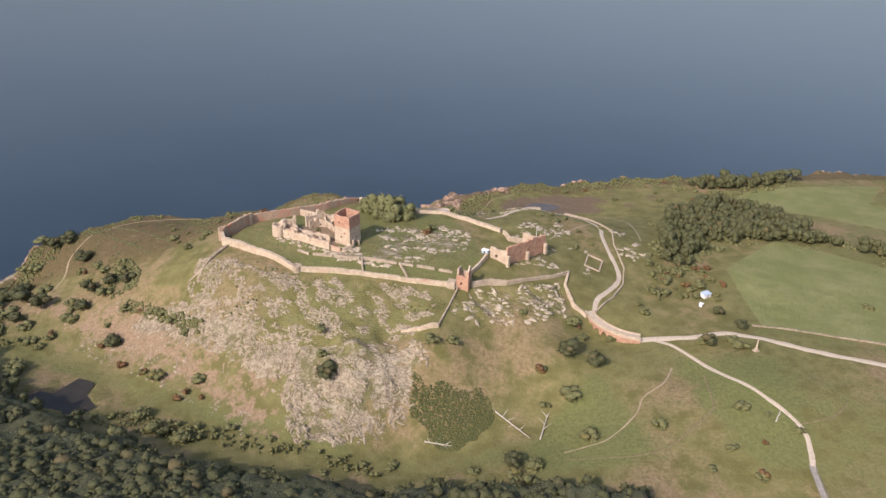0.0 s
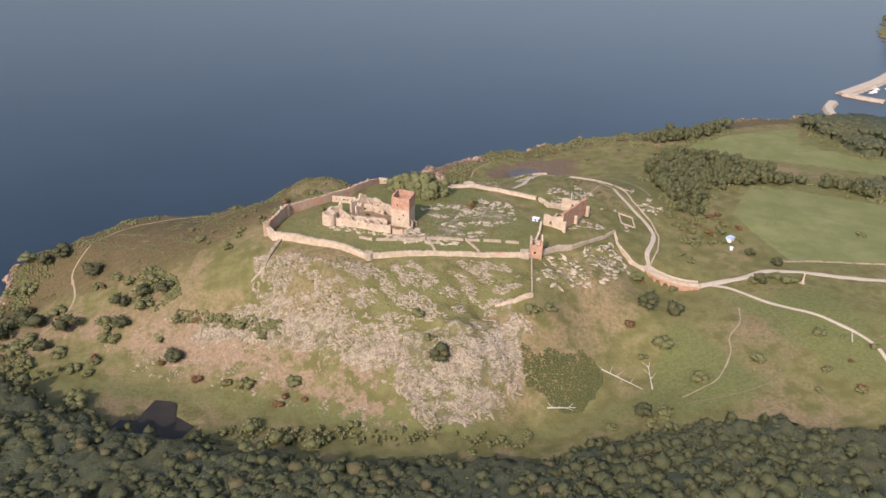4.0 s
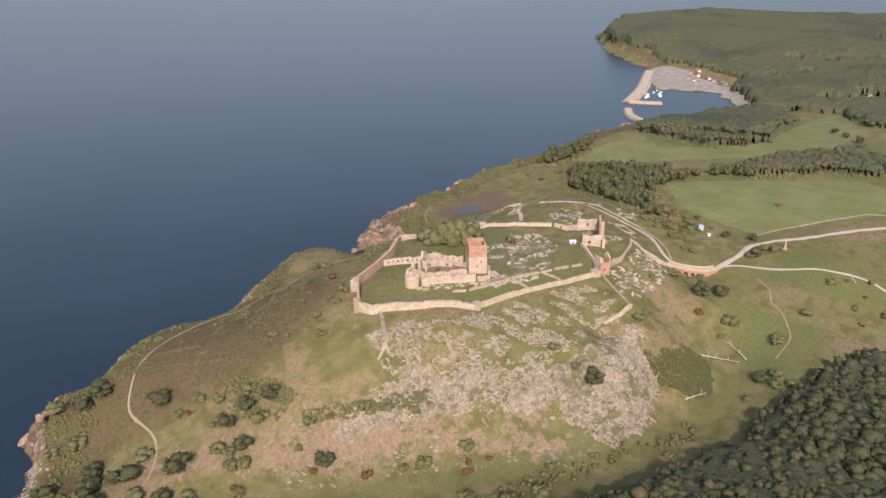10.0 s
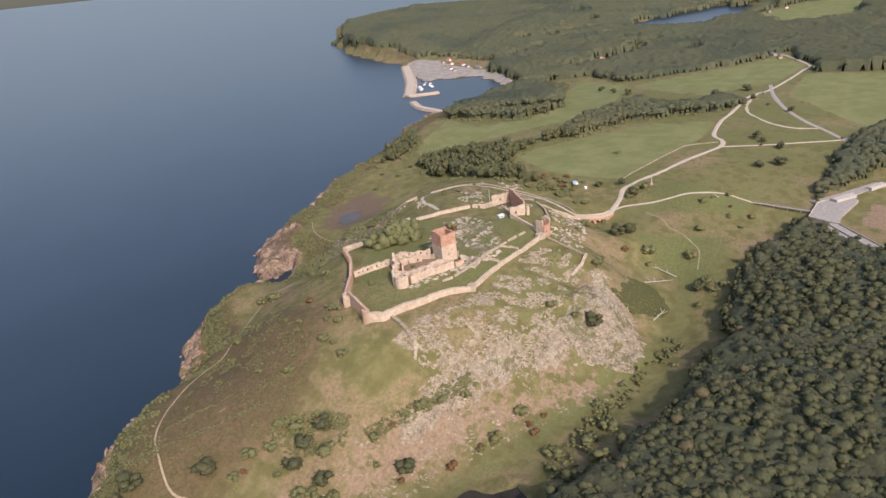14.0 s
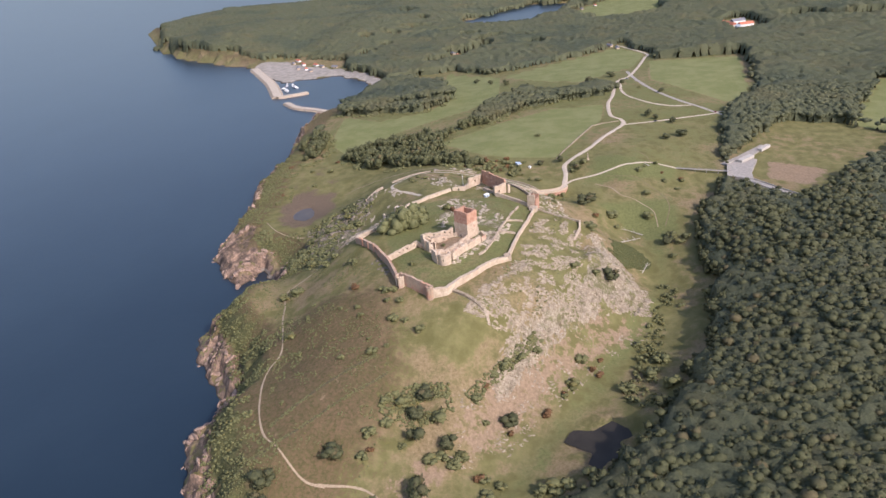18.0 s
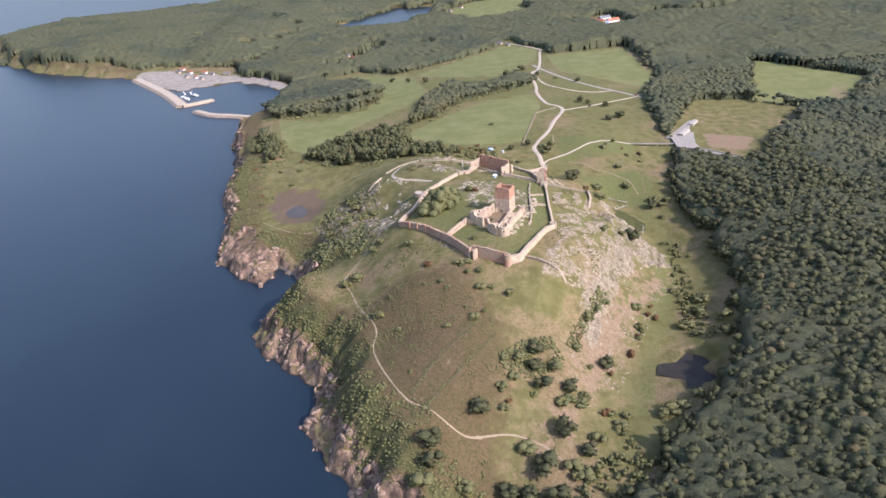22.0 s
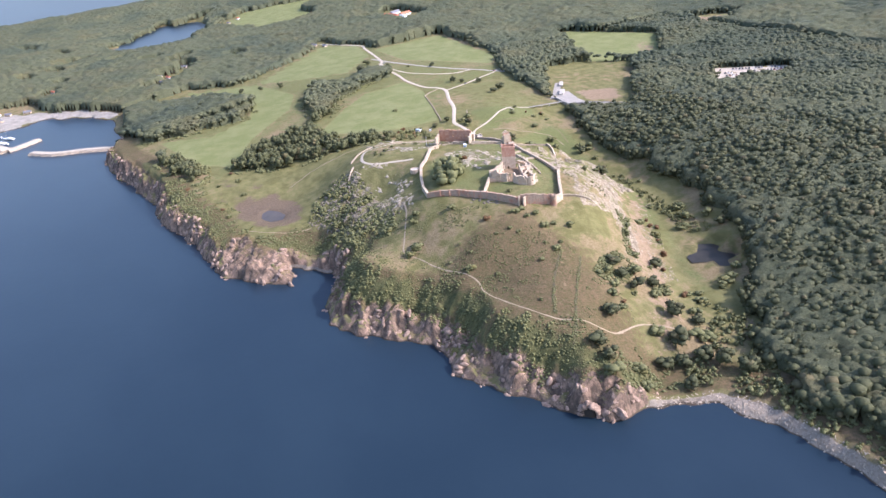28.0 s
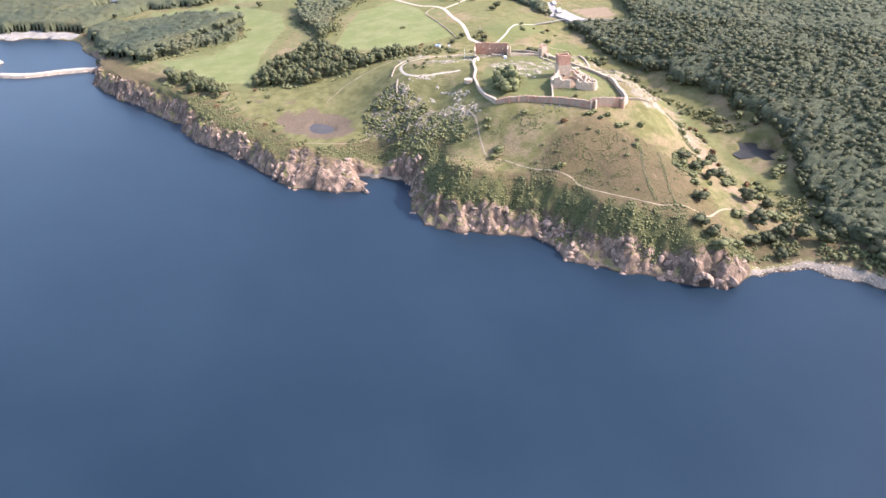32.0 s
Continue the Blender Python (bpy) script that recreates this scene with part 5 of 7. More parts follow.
# ---- trees and shrubs ----
def ico(sub):
    bm = bmesh.new()
    bmesh.ops.create_icosphere(bm, subdivisions=sub, radius=1)
    v = np.array([q.co[:] for q in bm.verts])
    f = np.array([[q.index for q in g.verts] for g in bm.faces])
    bm.free()
    return v, f


ICO1, ICO3 = ico(1), ico(4)


def foliage(lumps, tufts, rnd, sub=ICO1, spread=0.55, flat=0.8, leaf=0.16):
    """Lumps of leaves about a middle, with ragged tufts standing off them: arrays of vertices and triangles, about one unit in radius."""
    vs, fs, n = [], [], 0
    for k in range(lumps):
        a, h = rnd.uniform(0, 6.28), rnd.uniform(-0.25, 0.6)
        r = rnd.uniform(0.38, 0.62) if lumps > 1 else 0.9
        at = np.array([spread * math.cos(a) * rnd.uniform(0.5, 1), spread * math.sin(a) * rnd.uniform(0.5, 1), h]) if lumps > 1 else np.zeros(3)
        v = sub[0] * (1 + 0.3 * (np.array([rnd.random() for _ in range(len(sub[0]))])[:, None] - 0.5)) * r * np.array([1, 1, flat]) + at
        vs.append(v), fs.append(sub[1] + n)
        n += len(v)
    body = np.concatenate(vs)
    for k in range(tufts):
        p = body[rnd.randrange(len(body))] * rnd.uniform(0.95, 1.12)
        if p[2] < -0.45:
            continue
        u = np.array([rnd.gauss(0, 1) for _ in range(3)])
        w = np.array([rnd.gauss(0, 1) for _ in range(3)])
        u, w = u / np.linalg.norm(u) * leaf * rnd.uniform(0.6, 1.4), w / np.linalg.norm(w) * leaf * rnd.uniform(0.6, 1.4)
        vs.append(np.array([p - u, p + w * 0.8, p + u, p - w * 0.6 + np.array([0, 0, leaf * 0.5])]))
        fs.append(np.array([[0, 1, 2], [0, 2, 3]]) + n)
        n += 4
    return np.concatenate(vs), np.concatenate(fs)


def tri_mesh(name, v, f, material, rounded=False):
    me = bpy.data.meshes.new(name)
    me.vertices.add(len(v))
    me.vertices.foreach_set("co", np.ascontiguousarray(v, dtype=np.float32).ravel())
    me.loops.add(f.size)
    me.loops.foreach_set("vertex_index", np.ascontiguousarray(f, dtype=np.int32).ravel())
    me.polygons.add(len(f))
    me.polygons.foreach_set("loop_start", np.arange(0, f.size, 3))
    me.update(calc_edges=True)
    me.validate()
    if rounded:
        me.polygons.foreach_set("use_smooth", np.ones(len(me.polygons), bool))
    me.materials.append(material)
    return me


def trunk_mesh(tall, thick, rnd, limbs=4):
    """A tapered trunk with a few limbs."""
    bm = bmesh.new()

    def tube(a, b, r0, r1):
        d = Vector(b) - Vector(a)
        m = Matrix.Translation((Vector(a) + Vector(b)) / 2) @ d.to_track_quat("Z", "Y").to_matrix().to_4x4()
        bmesh.ops.create_cone(bm, cap_ends=True, segments=7, radius1=r0, radius2=r1, depth=d.length, matrix=m)
    tube((0, 0, -0.5), (0.05, 0, tall), thick, thick * 0.5)
    for k in range(limbs):
        a = k * 6.28 / limbs + rnd.random()
        tube((0, 0, tall * rnd.uniform(0.55, 0.95)), (math.cos(a) * tall * 0.6, math.sin(a) * tall * 0.6, tall * rnd.uniform(1.1, 1.5)), thick * 0.4, thick * 0.15)
    return mesh_of("trunk", bm, BARK)


RND = random.Random(5)
CROWNS = [tri_mesh("crown", *foliage(9, 260, RND, ICO1, 0.6, 0.85, 0.13), LEAF_OAK, True) for _ in range(4)]
COPSES = [tri_mesh("crown", *foliage(9, 240, RND, ICO1, 0.6, 0.85, 0.13), LEAF_COPSE, True) for _ in range(3)]
WILLOWS = [tri_mesh("crown", *foliage(12, 320, RND, ICO1, 0.7, 0.75, 0.13), LEAF_BROAD, True) for _ in range(2)]
SHRUBS = [tri_mesh("foliage", *foliage(9, 170, RND, ICO1, 0.72, 0.6, 0.15), LEAF_SHRUB, True) for _ in range(4)]
RUSTS = [tri_mesh("foliage", *foliage(6, 150, RND, ICO1, 0.62, 0.6, 0.15), LEAF_RUST, True) for _ in range(2)]
TRUNKS = [trunk_mesh(0.62, 0.05, RND) for _ in range(2)]
STEMS = [trunk_mesh(0.3, 0.05, RND, 3) for _ in range(2)]


def make_kind(name, tops, legs, top_name, leg_name, label, category, group, lift):
    made = []
    for k, top in enumerate(tops):
        e = thing(name, label, category, group)
        leg = part(leg_name, legs[k % len(legs)], BARK, e)
        o = part(top_name, top, LEAF_OAK, e)
        o.location = (0, 0, lift)
        made.append(e)
    return made


KINDS = {"tree": make_kind("oak_tree", CROWNS, TRUNKS, "crown", "trunk", "rounded dark green broadleaf tree on the slope", "tree", "broadleaf trees", 0.95),
         "shrub": make_kind("shrub", SHRUBS, STEMS, "foliage", "stem", "round dark green shrub on dry grass", "shrub", "shrubs on the headland", 0.42),
         "rust": make_kind("rusty_shrub", RUSTS, STEMS, "foliage", "stem", "low rust-brown autumn shrub on dry grass", "shrub", "rusty shrubs", 0.3)}
KINDS["willow"] = make_kind("broad_tree", WILLOWS, TRUNKS, "crown", "trunk", "broad spreading olive-green tree in the castle court", "tree", "trees in the court", 0.62)
KINDS["copse"] = make_kind("copse_tree", COPSES, TRUNKS, "crown", "trunk", "olive-green broadleaf tree of the copse on the pasture", "tree", "trees of the copse", 0.95)
FIRST = {k: list(v) for k, v in KINDS.items()}


def plant(kind, x, y, r, stretch=1.0):
    k = RND.randrange(len(KINDS[kind]))
    m = Matrix.Translation((x, y, ground_z(x, y) - 0.12 * r)) @ Matrix.Rotation(RND.uniform(0, 6.28), 4, "Z") @ Matrix.Diagonal((r * RND.uniform(0.9, 1.1), r * RND.uniform(0.9, 1.1), r * stretch * RND.uniform(0.85, 1.15), 1))
    if FIRST[kind]:
        e = FIRST[kind].pop()
        e.matrix_basis = m
        return e
    ob = KINDS[kind][k]
    return copy_thing(ob, m @ Matrix.Diagonal((1 / ob.scale.x, 1 / ob.scale.y, 1 / ob.scale.z, 1)))


BUSHES_SEAWARD = [(-120, 670, 5.1), (-184, 641, 4.5), (-212, 568, 4.1), (-153, 572, 4.5), (-181, 559, 4.3), (-165, 557, 3.5), (-191, 537, 4.2), (-220, 589, 2.8), (-142, 597, 4.7), (-100, 612, 4.4), (-170, 589, 2.5), (-178, 585, 2.5), (-206, 626, 2.4), (-261, 619, 2.0), (-168, 603, 2.0), (-201, 573, 1.9), (-206, 559, 2.3), (-168, 631, 2.0), (-150, 632, 1.8), (-161, 649, 2.4), (-295, 576, 9.8), (-114, 660, 6.2), (-323, 609, 9.3), (-336, 608, 8.1), (-347, 565, 8.3), (-183, 550, 2.8), (-164, 567, 2.9), (-376, 566, 7.5), (-362, 596, 5.6), (-351, 617, 7.3), (-347, 591, 6.3), (-153, 565, 4.1)]
BUSHES_HOLLOW = [(-252, 515, 6.6), (-270, 527, 8.6), (-253, 530, 8.8), (-277, 535, 3.0), (-284, 553, 2.9), (-275, 557, 4.8), (-265, 547, 4.8), (-246, 540, 5.8), (-251, 551, 4.0), (-290, 558, 4.2), (-282, 516, 5.3), (-268, 506, 7.5), (-280, 502, 5.5), (-285, 482, 4.0), (-286, 430, 5.0), (-291, 447, 5.0), (-288, 471, 4.0), (-307, 518, 10.9), (-277, 510, 4.8), (-273, 498, 4.8), (-279, 417, 5.6), (-298, 479, 5.7), (-322, 506, 7.6), (-310, 497, 5.9), (-334, 520, 6.6), (-342, 514, 6.1), (-334, 539, 11.4), (-353, 552, 8.7), (-318, 547, 6.9), (-289, 438, 6.3), (-357, 535, 10.4), (-372, 527, 10.4), (-387, 521, 10.3)]
BUSHES_FOOT = [(-71, 638, 4.0), (-70, 428, 4.6), (-154, 423, 5.4), (-185, 429, 5.2), (-232, 471, 7.5), (-241, 486, 2.7), (-218, 447, 3.3), (-183, 390, 6.4), (-172, 455, 4.0), (-185, 467, 4.5), (-196, 477, 5.0), (-206, 483, 3.9), (-216, 487, 3.8), (-228, 493, 4.8), (-63, 397, 8.1), (-122, 379, 3.9), (-165, 410, 4.1), (-197, 434, 3.4), (-58, 338, 3.1), (-165, 372, 6.6), (-212, 370, 7.8), (-185, 359, 6.4), (-148, 363, 6.2), (-89, 317, 10.0), (-51, 313, 7.1), (-67, 410, 3.9), (-73, 318, 4.7), (-237, 526, 8.1), (-161, 340, 5.4)]
BUSHES_VALLEY = [(115, 413, 8.4), (95, 391, 6.6), (100, 353, 5.8), (54, 338, 8.0), (53, 327, 4.8), (-19, 346, 2.9), (212, 420, 5.5), (96, 420, 9.7), (78, 387, 3.8), (209, 431, 5.2), (191, 431, 5.1), (77, 409, 3.9), (5, 413, 5.2), (19, 416, 4.7), (65, 334, 5.6), (62, 320, 5.0), (-18, 351, 2.9), (104, 453, 5.2), (110, 442, 3.5), (140, 352, 5.1), (190, 358, 4.8), (202, 351, 2.4), (216, 337, 3.6), (195, 332, 2.3), (176, 331, 3.4), (161, 318, 3.3), (185, 310, 4.0), (131, 444, 4.2), (68, 450, 3.4), (30, 335, 4.0)]
BUSHES_NORTH = [(-78, 645, 4.6), (-57, 666, 6.1), (8, 703, 4.7), (20, 673, 5.3), (25, 658, 5.3), (34, 647, 4.7), (20, 694, 5.4), (59, 666, 4.9), (252, 773, 3.5), (274, 811, 3.6), (153, 785, 4.0), (202, 753, 3.8), (250, 748, 3.9), (177, 786, 3.7), (288, 748, 4.0)]
for bushes in (BUSHES_SEAWARD, BUSHES_HOLLOW, BUSHES_FOOT, BUSHES_VALLEY, BUSHES_NORTH):
    for x, y, r in bushes:
        kind = "rust" if RND.random() < 0.1 and r < 5 else ("tree" if r > 7.4 else "shrub")
        plant(kind, x, y, r * (0.85 if kind == "tree" else 1.0), 0.75 if kind == "tree" else 0.82)
for x, y, r in ((-45, 583, 11), (-34, 577, 11), (-52, 592, 9), (-26, 582, 9.5), (-38, 592, 10), (-28, 569, 9.5), (-18, 574, 8.5), (-40, 574, 8), (2, 548, 4), (-86, 536, 2), (-118, 556, 2.5), (150, 590, 2)):
    plant("willow" if r > 6 else "shrub", x, y, r * 0.95, 1.15)
for x, y, r in ((-216, 447, 4), (-196, 433, 3.4), (-284, 486, 4), (-160, 414, 3.2), (-150, 408, 3), (78, 408, 4.2), (0, 540, 4), (188, 312, 4), (110, 452, 3), (-240, 470, 3)):
    plant("rust", x, y, r)
for x, y, r in ((120, 600, 3), (128, 575, 3), (112, 590, 3.5), (108, 605, 3), (98, 600, 3), (135, 555, 2.5), (120, 545, 3), (160, 470, 4), (158, 480, 3), (222, 448, 5), (215, 470, 5), (205, 505, 4), (180, 540, 4), (190, 520, 4), (172, 500, 3.5), (330, 480, 4), (560, 300, 5), (420, 330, 6), (405, 322, 5), (640, 355, 5), (600, 330, 4), (645, 408, 9), (710, 370, 8), (323, 296, 7), (311, 316, 6), (759, 617, 6), (728, 588, 6), (697, 555, 6), (385, 300, 5), (194, 428, 6)):
    plant("tree" if r >= 5 else "shrub", x, y, r, 0.8)


def thicket(name, n, zone, small, large, mats, label, lumps=2, tufts=22, seed=3, keep=None, squash=0.75, leaf=0.2):
    """Uncountable low growth over a stretch of ground, as one mesh."""
    rng = np.random.RandomState(seed)
    rnd = random.Random(seed)
    forms = [foliage(lumps, tufts, rnd, ICO1, 0.5, squash, leaf) for _ in range(6)]
    x0, x1, y0, y1 = zone
    x, y = rng.uniform(x0, x1, n), rng.uniform(y0, y1, n)
    ok = keep(x, y)
    x, y = x[ok], y[ok]
    z = land(x, y)
    size = rng.uniform(small, large, len(x)) * (0.7 + 0.6 * vnoise(x, y, 30, 14))
    turn = rng.uniform(0, 6.28, len(x))
    vs, fs, off = [], [], 0
    for k in range(len(x)):
        v, f = forms[k % 6]
        c, s = math.cos(turn[k]) * size[k], math.sin(turn[k]) * size[k]
        vs.append(np.stack([v[:, 0] * c - v[:, 1] * s + x[k], v[:, 0] * s + v[:, 1] * c + y[k], v[:, 2] * size[k] + z[k] + 0.25 * size[k]], 1))
        fs.append(f + off)
        off += len(v)
    return tagged(new(name, tri_mesh(name, np.concatenate(vs), np.concatenate(fs), mats, True)), label, "scrub", kind="stuff")


def cliff_scrub(x, y):
    s = np.where(inside(x, y, COAST), seg_dist(x, y, COAST), -1)
    streak = vnoise(0.9 * x + 0.43 * y, 0.16 * (0.9 * y - 0.43 * x), 6.5, 73)
    return (s > 9) & (s < 60) & (x < 330) & (0.5 * vnoise(x, y, 26, 15) + 0.4 * vnoise(x, y, 9, 16) + 0.5 * streak > 0.48 + 0.32 * smooth((22 - s) / 12) + 0.35 * smooth((s - 28) / 26)) & ~inside(x, y, BEACH) & ~inside(x, y, SEA_ROCK)


def heath_scrub(x, y):
    return inside(x, y, WEST_HEATH) & (0.8 * vnoise(x, y, 24, 17) + 0.6 * vnoise(x, y, 7, 29) > 0.82)


def crag_scrub(x, y):
    return (inside(x, y, CRAG) | inside(x, y, [(-70, 660), (0, 640), (30, 650), (20, 715), (-30, 708)])) & (vnoise(x, y, 15, 18) > 0.3)


def bank_scrub(x, y):
    return inside(x, y, [(-330, 500), (-300, 480), (-345, 465), (-440, 505), (-520, 525), (-520, 535), (-440, 540), (-395, 548), (-372, 565), (-352, 545)]) & (vnoise(x, y, 18, 19) > 0.3)


def foot_scrub(x, y):
    return inside(x, y, [(-215, 375), (-136, 362), (-74, 350), (-25, 336), (-20, 348), (-80, 365), (-140, 380), (-205, 395)]) & (vnoise(x, y, 14, 20) > 0.4)


def hill_scrub(x, y):
    return soft_in(x, y, [(-6, 398), (18, 400), (38, 400), (50, 380), (36, 360), (16, 358), (0, 364), (-8, 380)], 30) > 0.36 + 0.5 * vnoise(x, y, 9, 21)


thicket("cliff_scrub", 46000, (-390, 330, 540, 860), 0.5, 1.6, LEAF_SHRUB, "dark green scrub hanging on the cliff tops", 1, 10, 3, cliff_scrub)
thicket("heather_scrub", 24000, (-390, 20, 530, 770), 0.25, 0.95, LEAF_SHRUB, "small heather and juniper tufts on dry grass", 1, 8, 4, heath_scrub)
thicket("crag_scrub", 2200, (-70, 120, 620, 720), 1.0, 2.6, LEAF_SHRUB, "dark bushes among the rocks of the crag", 1, 16, 5, crag_scrub)
thicket("bank_thicket", 1500, (-530, -290, 450, 570), 2.0, 4.0, LEAF_SHRUB, "dense green thicket above the pebble beach", 2, 26, 6, bank_scrub)
thicket("wood_edge_scrub", 700, (-220, -10, 330, 400), 1.5, 3.2, LEAF_SHRUB, "bushy undergrowth along the wood's edge", 2, 20, 7, foot_scrub)
thicket("bramble_patch", 8500, (-20, 62, 346, 412), 0.6, 1.2, BRAMBLE, "large low bramble patch below the slope", 1, 14, 8, hill_scrub, 0.5)


def copse_edge(x, y):
    ok = np.zeros(x.shape, bool)
    for w in WOODS:
        ok |= (seg_dist(x, y, w + w[:1]) < 12) & (vnoise(x, y, 12, 45) + 0.4 * vnoise(x, y, 5, 48) > 0.72)
    return ok & (x < 560)


thicket("copse_edge_scrub", 14000, (160, 560, 420, 840), 0.8, 3.0, LEAF_SHRUB, "bushes and saplings along the edges of the copses", 1, 16, 10, copse_edge)


def slope_row(x, y):
    return ((seg_dist(x, y, [(-228, 497), (-212, 488), (-194, 475), (-176, 464), (-160, 454)]) < 3.6) & (vnoise(x, y, 8, 61) > 0.2)) | (inside(x, y, [(-262, 552), (-247, 556), (-230, 534), (-226, 512), (-245, 506), (-264, 530)]) & (vnoise(x, y, 10, 62) > 0.3))


def slope_brush(x, y):
    return inside(x, y, ROCK_SLOPE) & (vnoise(x, y, 12, 63) + 0.4 * vnoise(x, y, 4, 64) > 0.86)


thicket("slope_thicket", 5600, (-266, -158, 450, 560), 0.8, 1.8, LEAF_SHRUB, "long dark green thickets on the valley slope", 1, 18, 11, slope_row)
thicket("slope_brush", 3000, (-220, 90, 365, 510), 0.5, 1.3, LEAF_SHRUB, "low dark brush between the rocks of the slope", 1, 8, 12, slope_brush)


def build_crowns():
    """The crowns of the wood: the ones along the near edge are trees of their own, the rest one mesh."""
    rng = np.random.RandomState(21)
    cell = 5.3
    gx, gy = np.meshgrid(np.arange(-1150, 560, cell), np.arange(-260, 860, cell))
    x, y = gx.ravel() + rng.uniform(-2.5, 2.5, gx.size), gy.ravel() + rng.uniform(-2.5, 2.5, gx.size)
    ok = near_keep(x, y)
    x, y = x[ok], y[ok]
    z = land(x, y)
    size = (2.7 + 3.6 * rng.uniform(0, 1, len(x)) ** 1.6) * (0.75 + 0.5 * vnoise(x, y, 40, 22))
    edge = seg_dist(x, y, CLEARING)
    near = np.argsort(np.where((x > -430) & (x < 190) & (y < 470) & (y > 230), edge, 1e6))[:230]
    lone = np.zeros(len(x), bool)
    lone[near] = True
    for k in np.nonzero(lone)[0]:
        plant("tree", float(x[k]), float(y[k]), float(size[k]) * 1.0, 1.15)
    gx, gy = np.meshgrid(np.arange(170, 415, 9.3), np.arange(510, 840, 9.3))
    cx, cy = gx.ravel() + rng.uniform(-4, 4, gx.size), gy.ravel() + rng.uniform(-4, 4, gx.size)
    ok = copse_at(cx, cy) & (rng.uniform(0, 1, gx.size) < 0.92)
    for a, b in zip(cx[ok], cy[ok]):
        plant("copse", float(a), float(b), rng.uniform(3.8, 7.2), 1.15)
    for _ in range(52):
        a, b = rng.uniform(166, 240), rng.uniform(488, 575)
        if not copse_at(np.array([a]), np.array([b]))[0] and abs(a - 200) + 0.4 * abs(b - 525) < 38:
            plant("rust" if rng.uniform() < 0.25 else "shrub", a, b, rng.uniform(1.8, 4.6))
    rnd = random.Random(8)
    full = [foliage(1, 34, rnd, ICO1, 0.5, 0.9, 0.24) for _ in range(5)] + [foliage(2, 28, rnd, ICO1, 0.4, 0.95, 0.2) for _ in range(3)]
    light = [foliage(1, 4, rnd, ICO1, 0.5, 0.9, 0.34) for _ in range(6)]
    lift = 6.9 + 5.5 * (vnoise(x, y, 45, 11) - 0.4) + 0.5 * size + rng.uniform(-1.8, 1.8, len(x))
    lift = lift * (0.6 + 0.4 * smooth(edge / 18))
    rest = np.nonzero(~lone)[0]
    far = (x > 190) | (y < 120)
    crowns = [(x[k], y[k], z[k] + lift[k], size[k], bool(far[k]), bool(far[k] or x[k] < -430)) for k in rest]
    cell = 9.6
    gx, gy = np.meshgrid(np.arange(-1000, 1500, cell), np.arange(-420, 1150, cell))
    x, y = gx.ravel() + rng.uniform(-4.2, 4.2, gx.size), gy.ravel() + rng.uniform(-4.2, 4.2, gx.size)
    beyond = np.hypot(np.maximum(x - 560, 0) + np.maximum(-1150 - x, 0), np.maximum(-260 - y, 0))
    ok = woods_at(x, y) & ~near_zone(x, y) & (rng.uniform(0, 1, gx.size) > beyond / 420)
    x, y = x[ok], y[ok]
    z = land(x, y) + 10.2 + 16 * (vnoise(x, y, 260, 55) - 0.45) + 7 * (vnoise(x, y, 90, 56) - 0.5) + rng.uniform(-2, 2, len(x))
    size = (4.2 + 4.0 * rng.uniform(0, 1, len(x)) ** 1.6)
    crowns += [(x[k], y[k], max(z[k], 4.0), size[k], True, True) for k in range(len(x))]
    # far crowns take the paled canopy colour, which stands in for haze
    for thin, material, label in ((False, LEAF_OAK, "crowded crowns of the broadleaf wood, green and olive"), (True, HAZED_CANOPY, "small crowns of the distant broadleaf woods, paled for haze")):
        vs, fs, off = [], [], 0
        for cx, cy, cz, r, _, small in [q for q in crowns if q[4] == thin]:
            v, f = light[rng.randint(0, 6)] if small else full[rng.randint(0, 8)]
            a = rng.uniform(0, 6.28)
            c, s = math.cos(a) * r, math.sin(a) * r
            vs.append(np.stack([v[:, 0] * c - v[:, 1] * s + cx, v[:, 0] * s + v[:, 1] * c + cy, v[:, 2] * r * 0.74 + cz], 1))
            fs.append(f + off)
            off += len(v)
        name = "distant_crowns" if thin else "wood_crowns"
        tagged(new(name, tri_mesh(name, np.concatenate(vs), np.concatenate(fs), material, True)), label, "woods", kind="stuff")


build_crowns()


# ---- rocks ----
def rock_form(rnd, flat=0.55, sub=ICO1, cuts=7):
    v, f = sub
    v = v.copy()
    for _ in range(cuts):
        n = np.array([rnd.gauss(0, 1) for _ in range(3)])
        n /= np.linalg.norm(n)
        cut = rnd.uniform(0.45, 0.8)
        over = v @ n - cut
        v = v - np.outer(np.clip(over, 0, None), n)
    return v * np.array([rnd.uniform(0.8, 1.3), rnd.uniform(0.6, 1.0), flat]), f


def slab_form(rnd):
    """A split slab: a tilted, skewed block with broken corners."""
    v, f = [], []
    n = rnd.randint(6, 8)
    for z, k in ((-0.5, 1.1), (0.12, 1.0), (0.42, 0.72)):
        for i in range(n):
            a = i * math.tau / n
            r = k * RADII[i % len(RADII)] * rnd.uniform(0.8, 1.2)
            v.append((r * math.cos(a), 0.62 * r * math.sin(a), z + (0.25 * math.cos(a) + rnd.uniform(-0.08, 0.08) if z > 0 else 0)))
    v.append((0.05, 0, 0.5))
    for row in (0, 1):
        for i in range(n):
            p, q = row * n + i, row * n + (i + 1) % n
            f += [(p, q, q + n), (p, q + n, p + n)]
    f += [(2 * n + i, 2 * n + (i + 1) % n, 3 * n) for i in range(n)]
    return np.array(v), np.array(f)


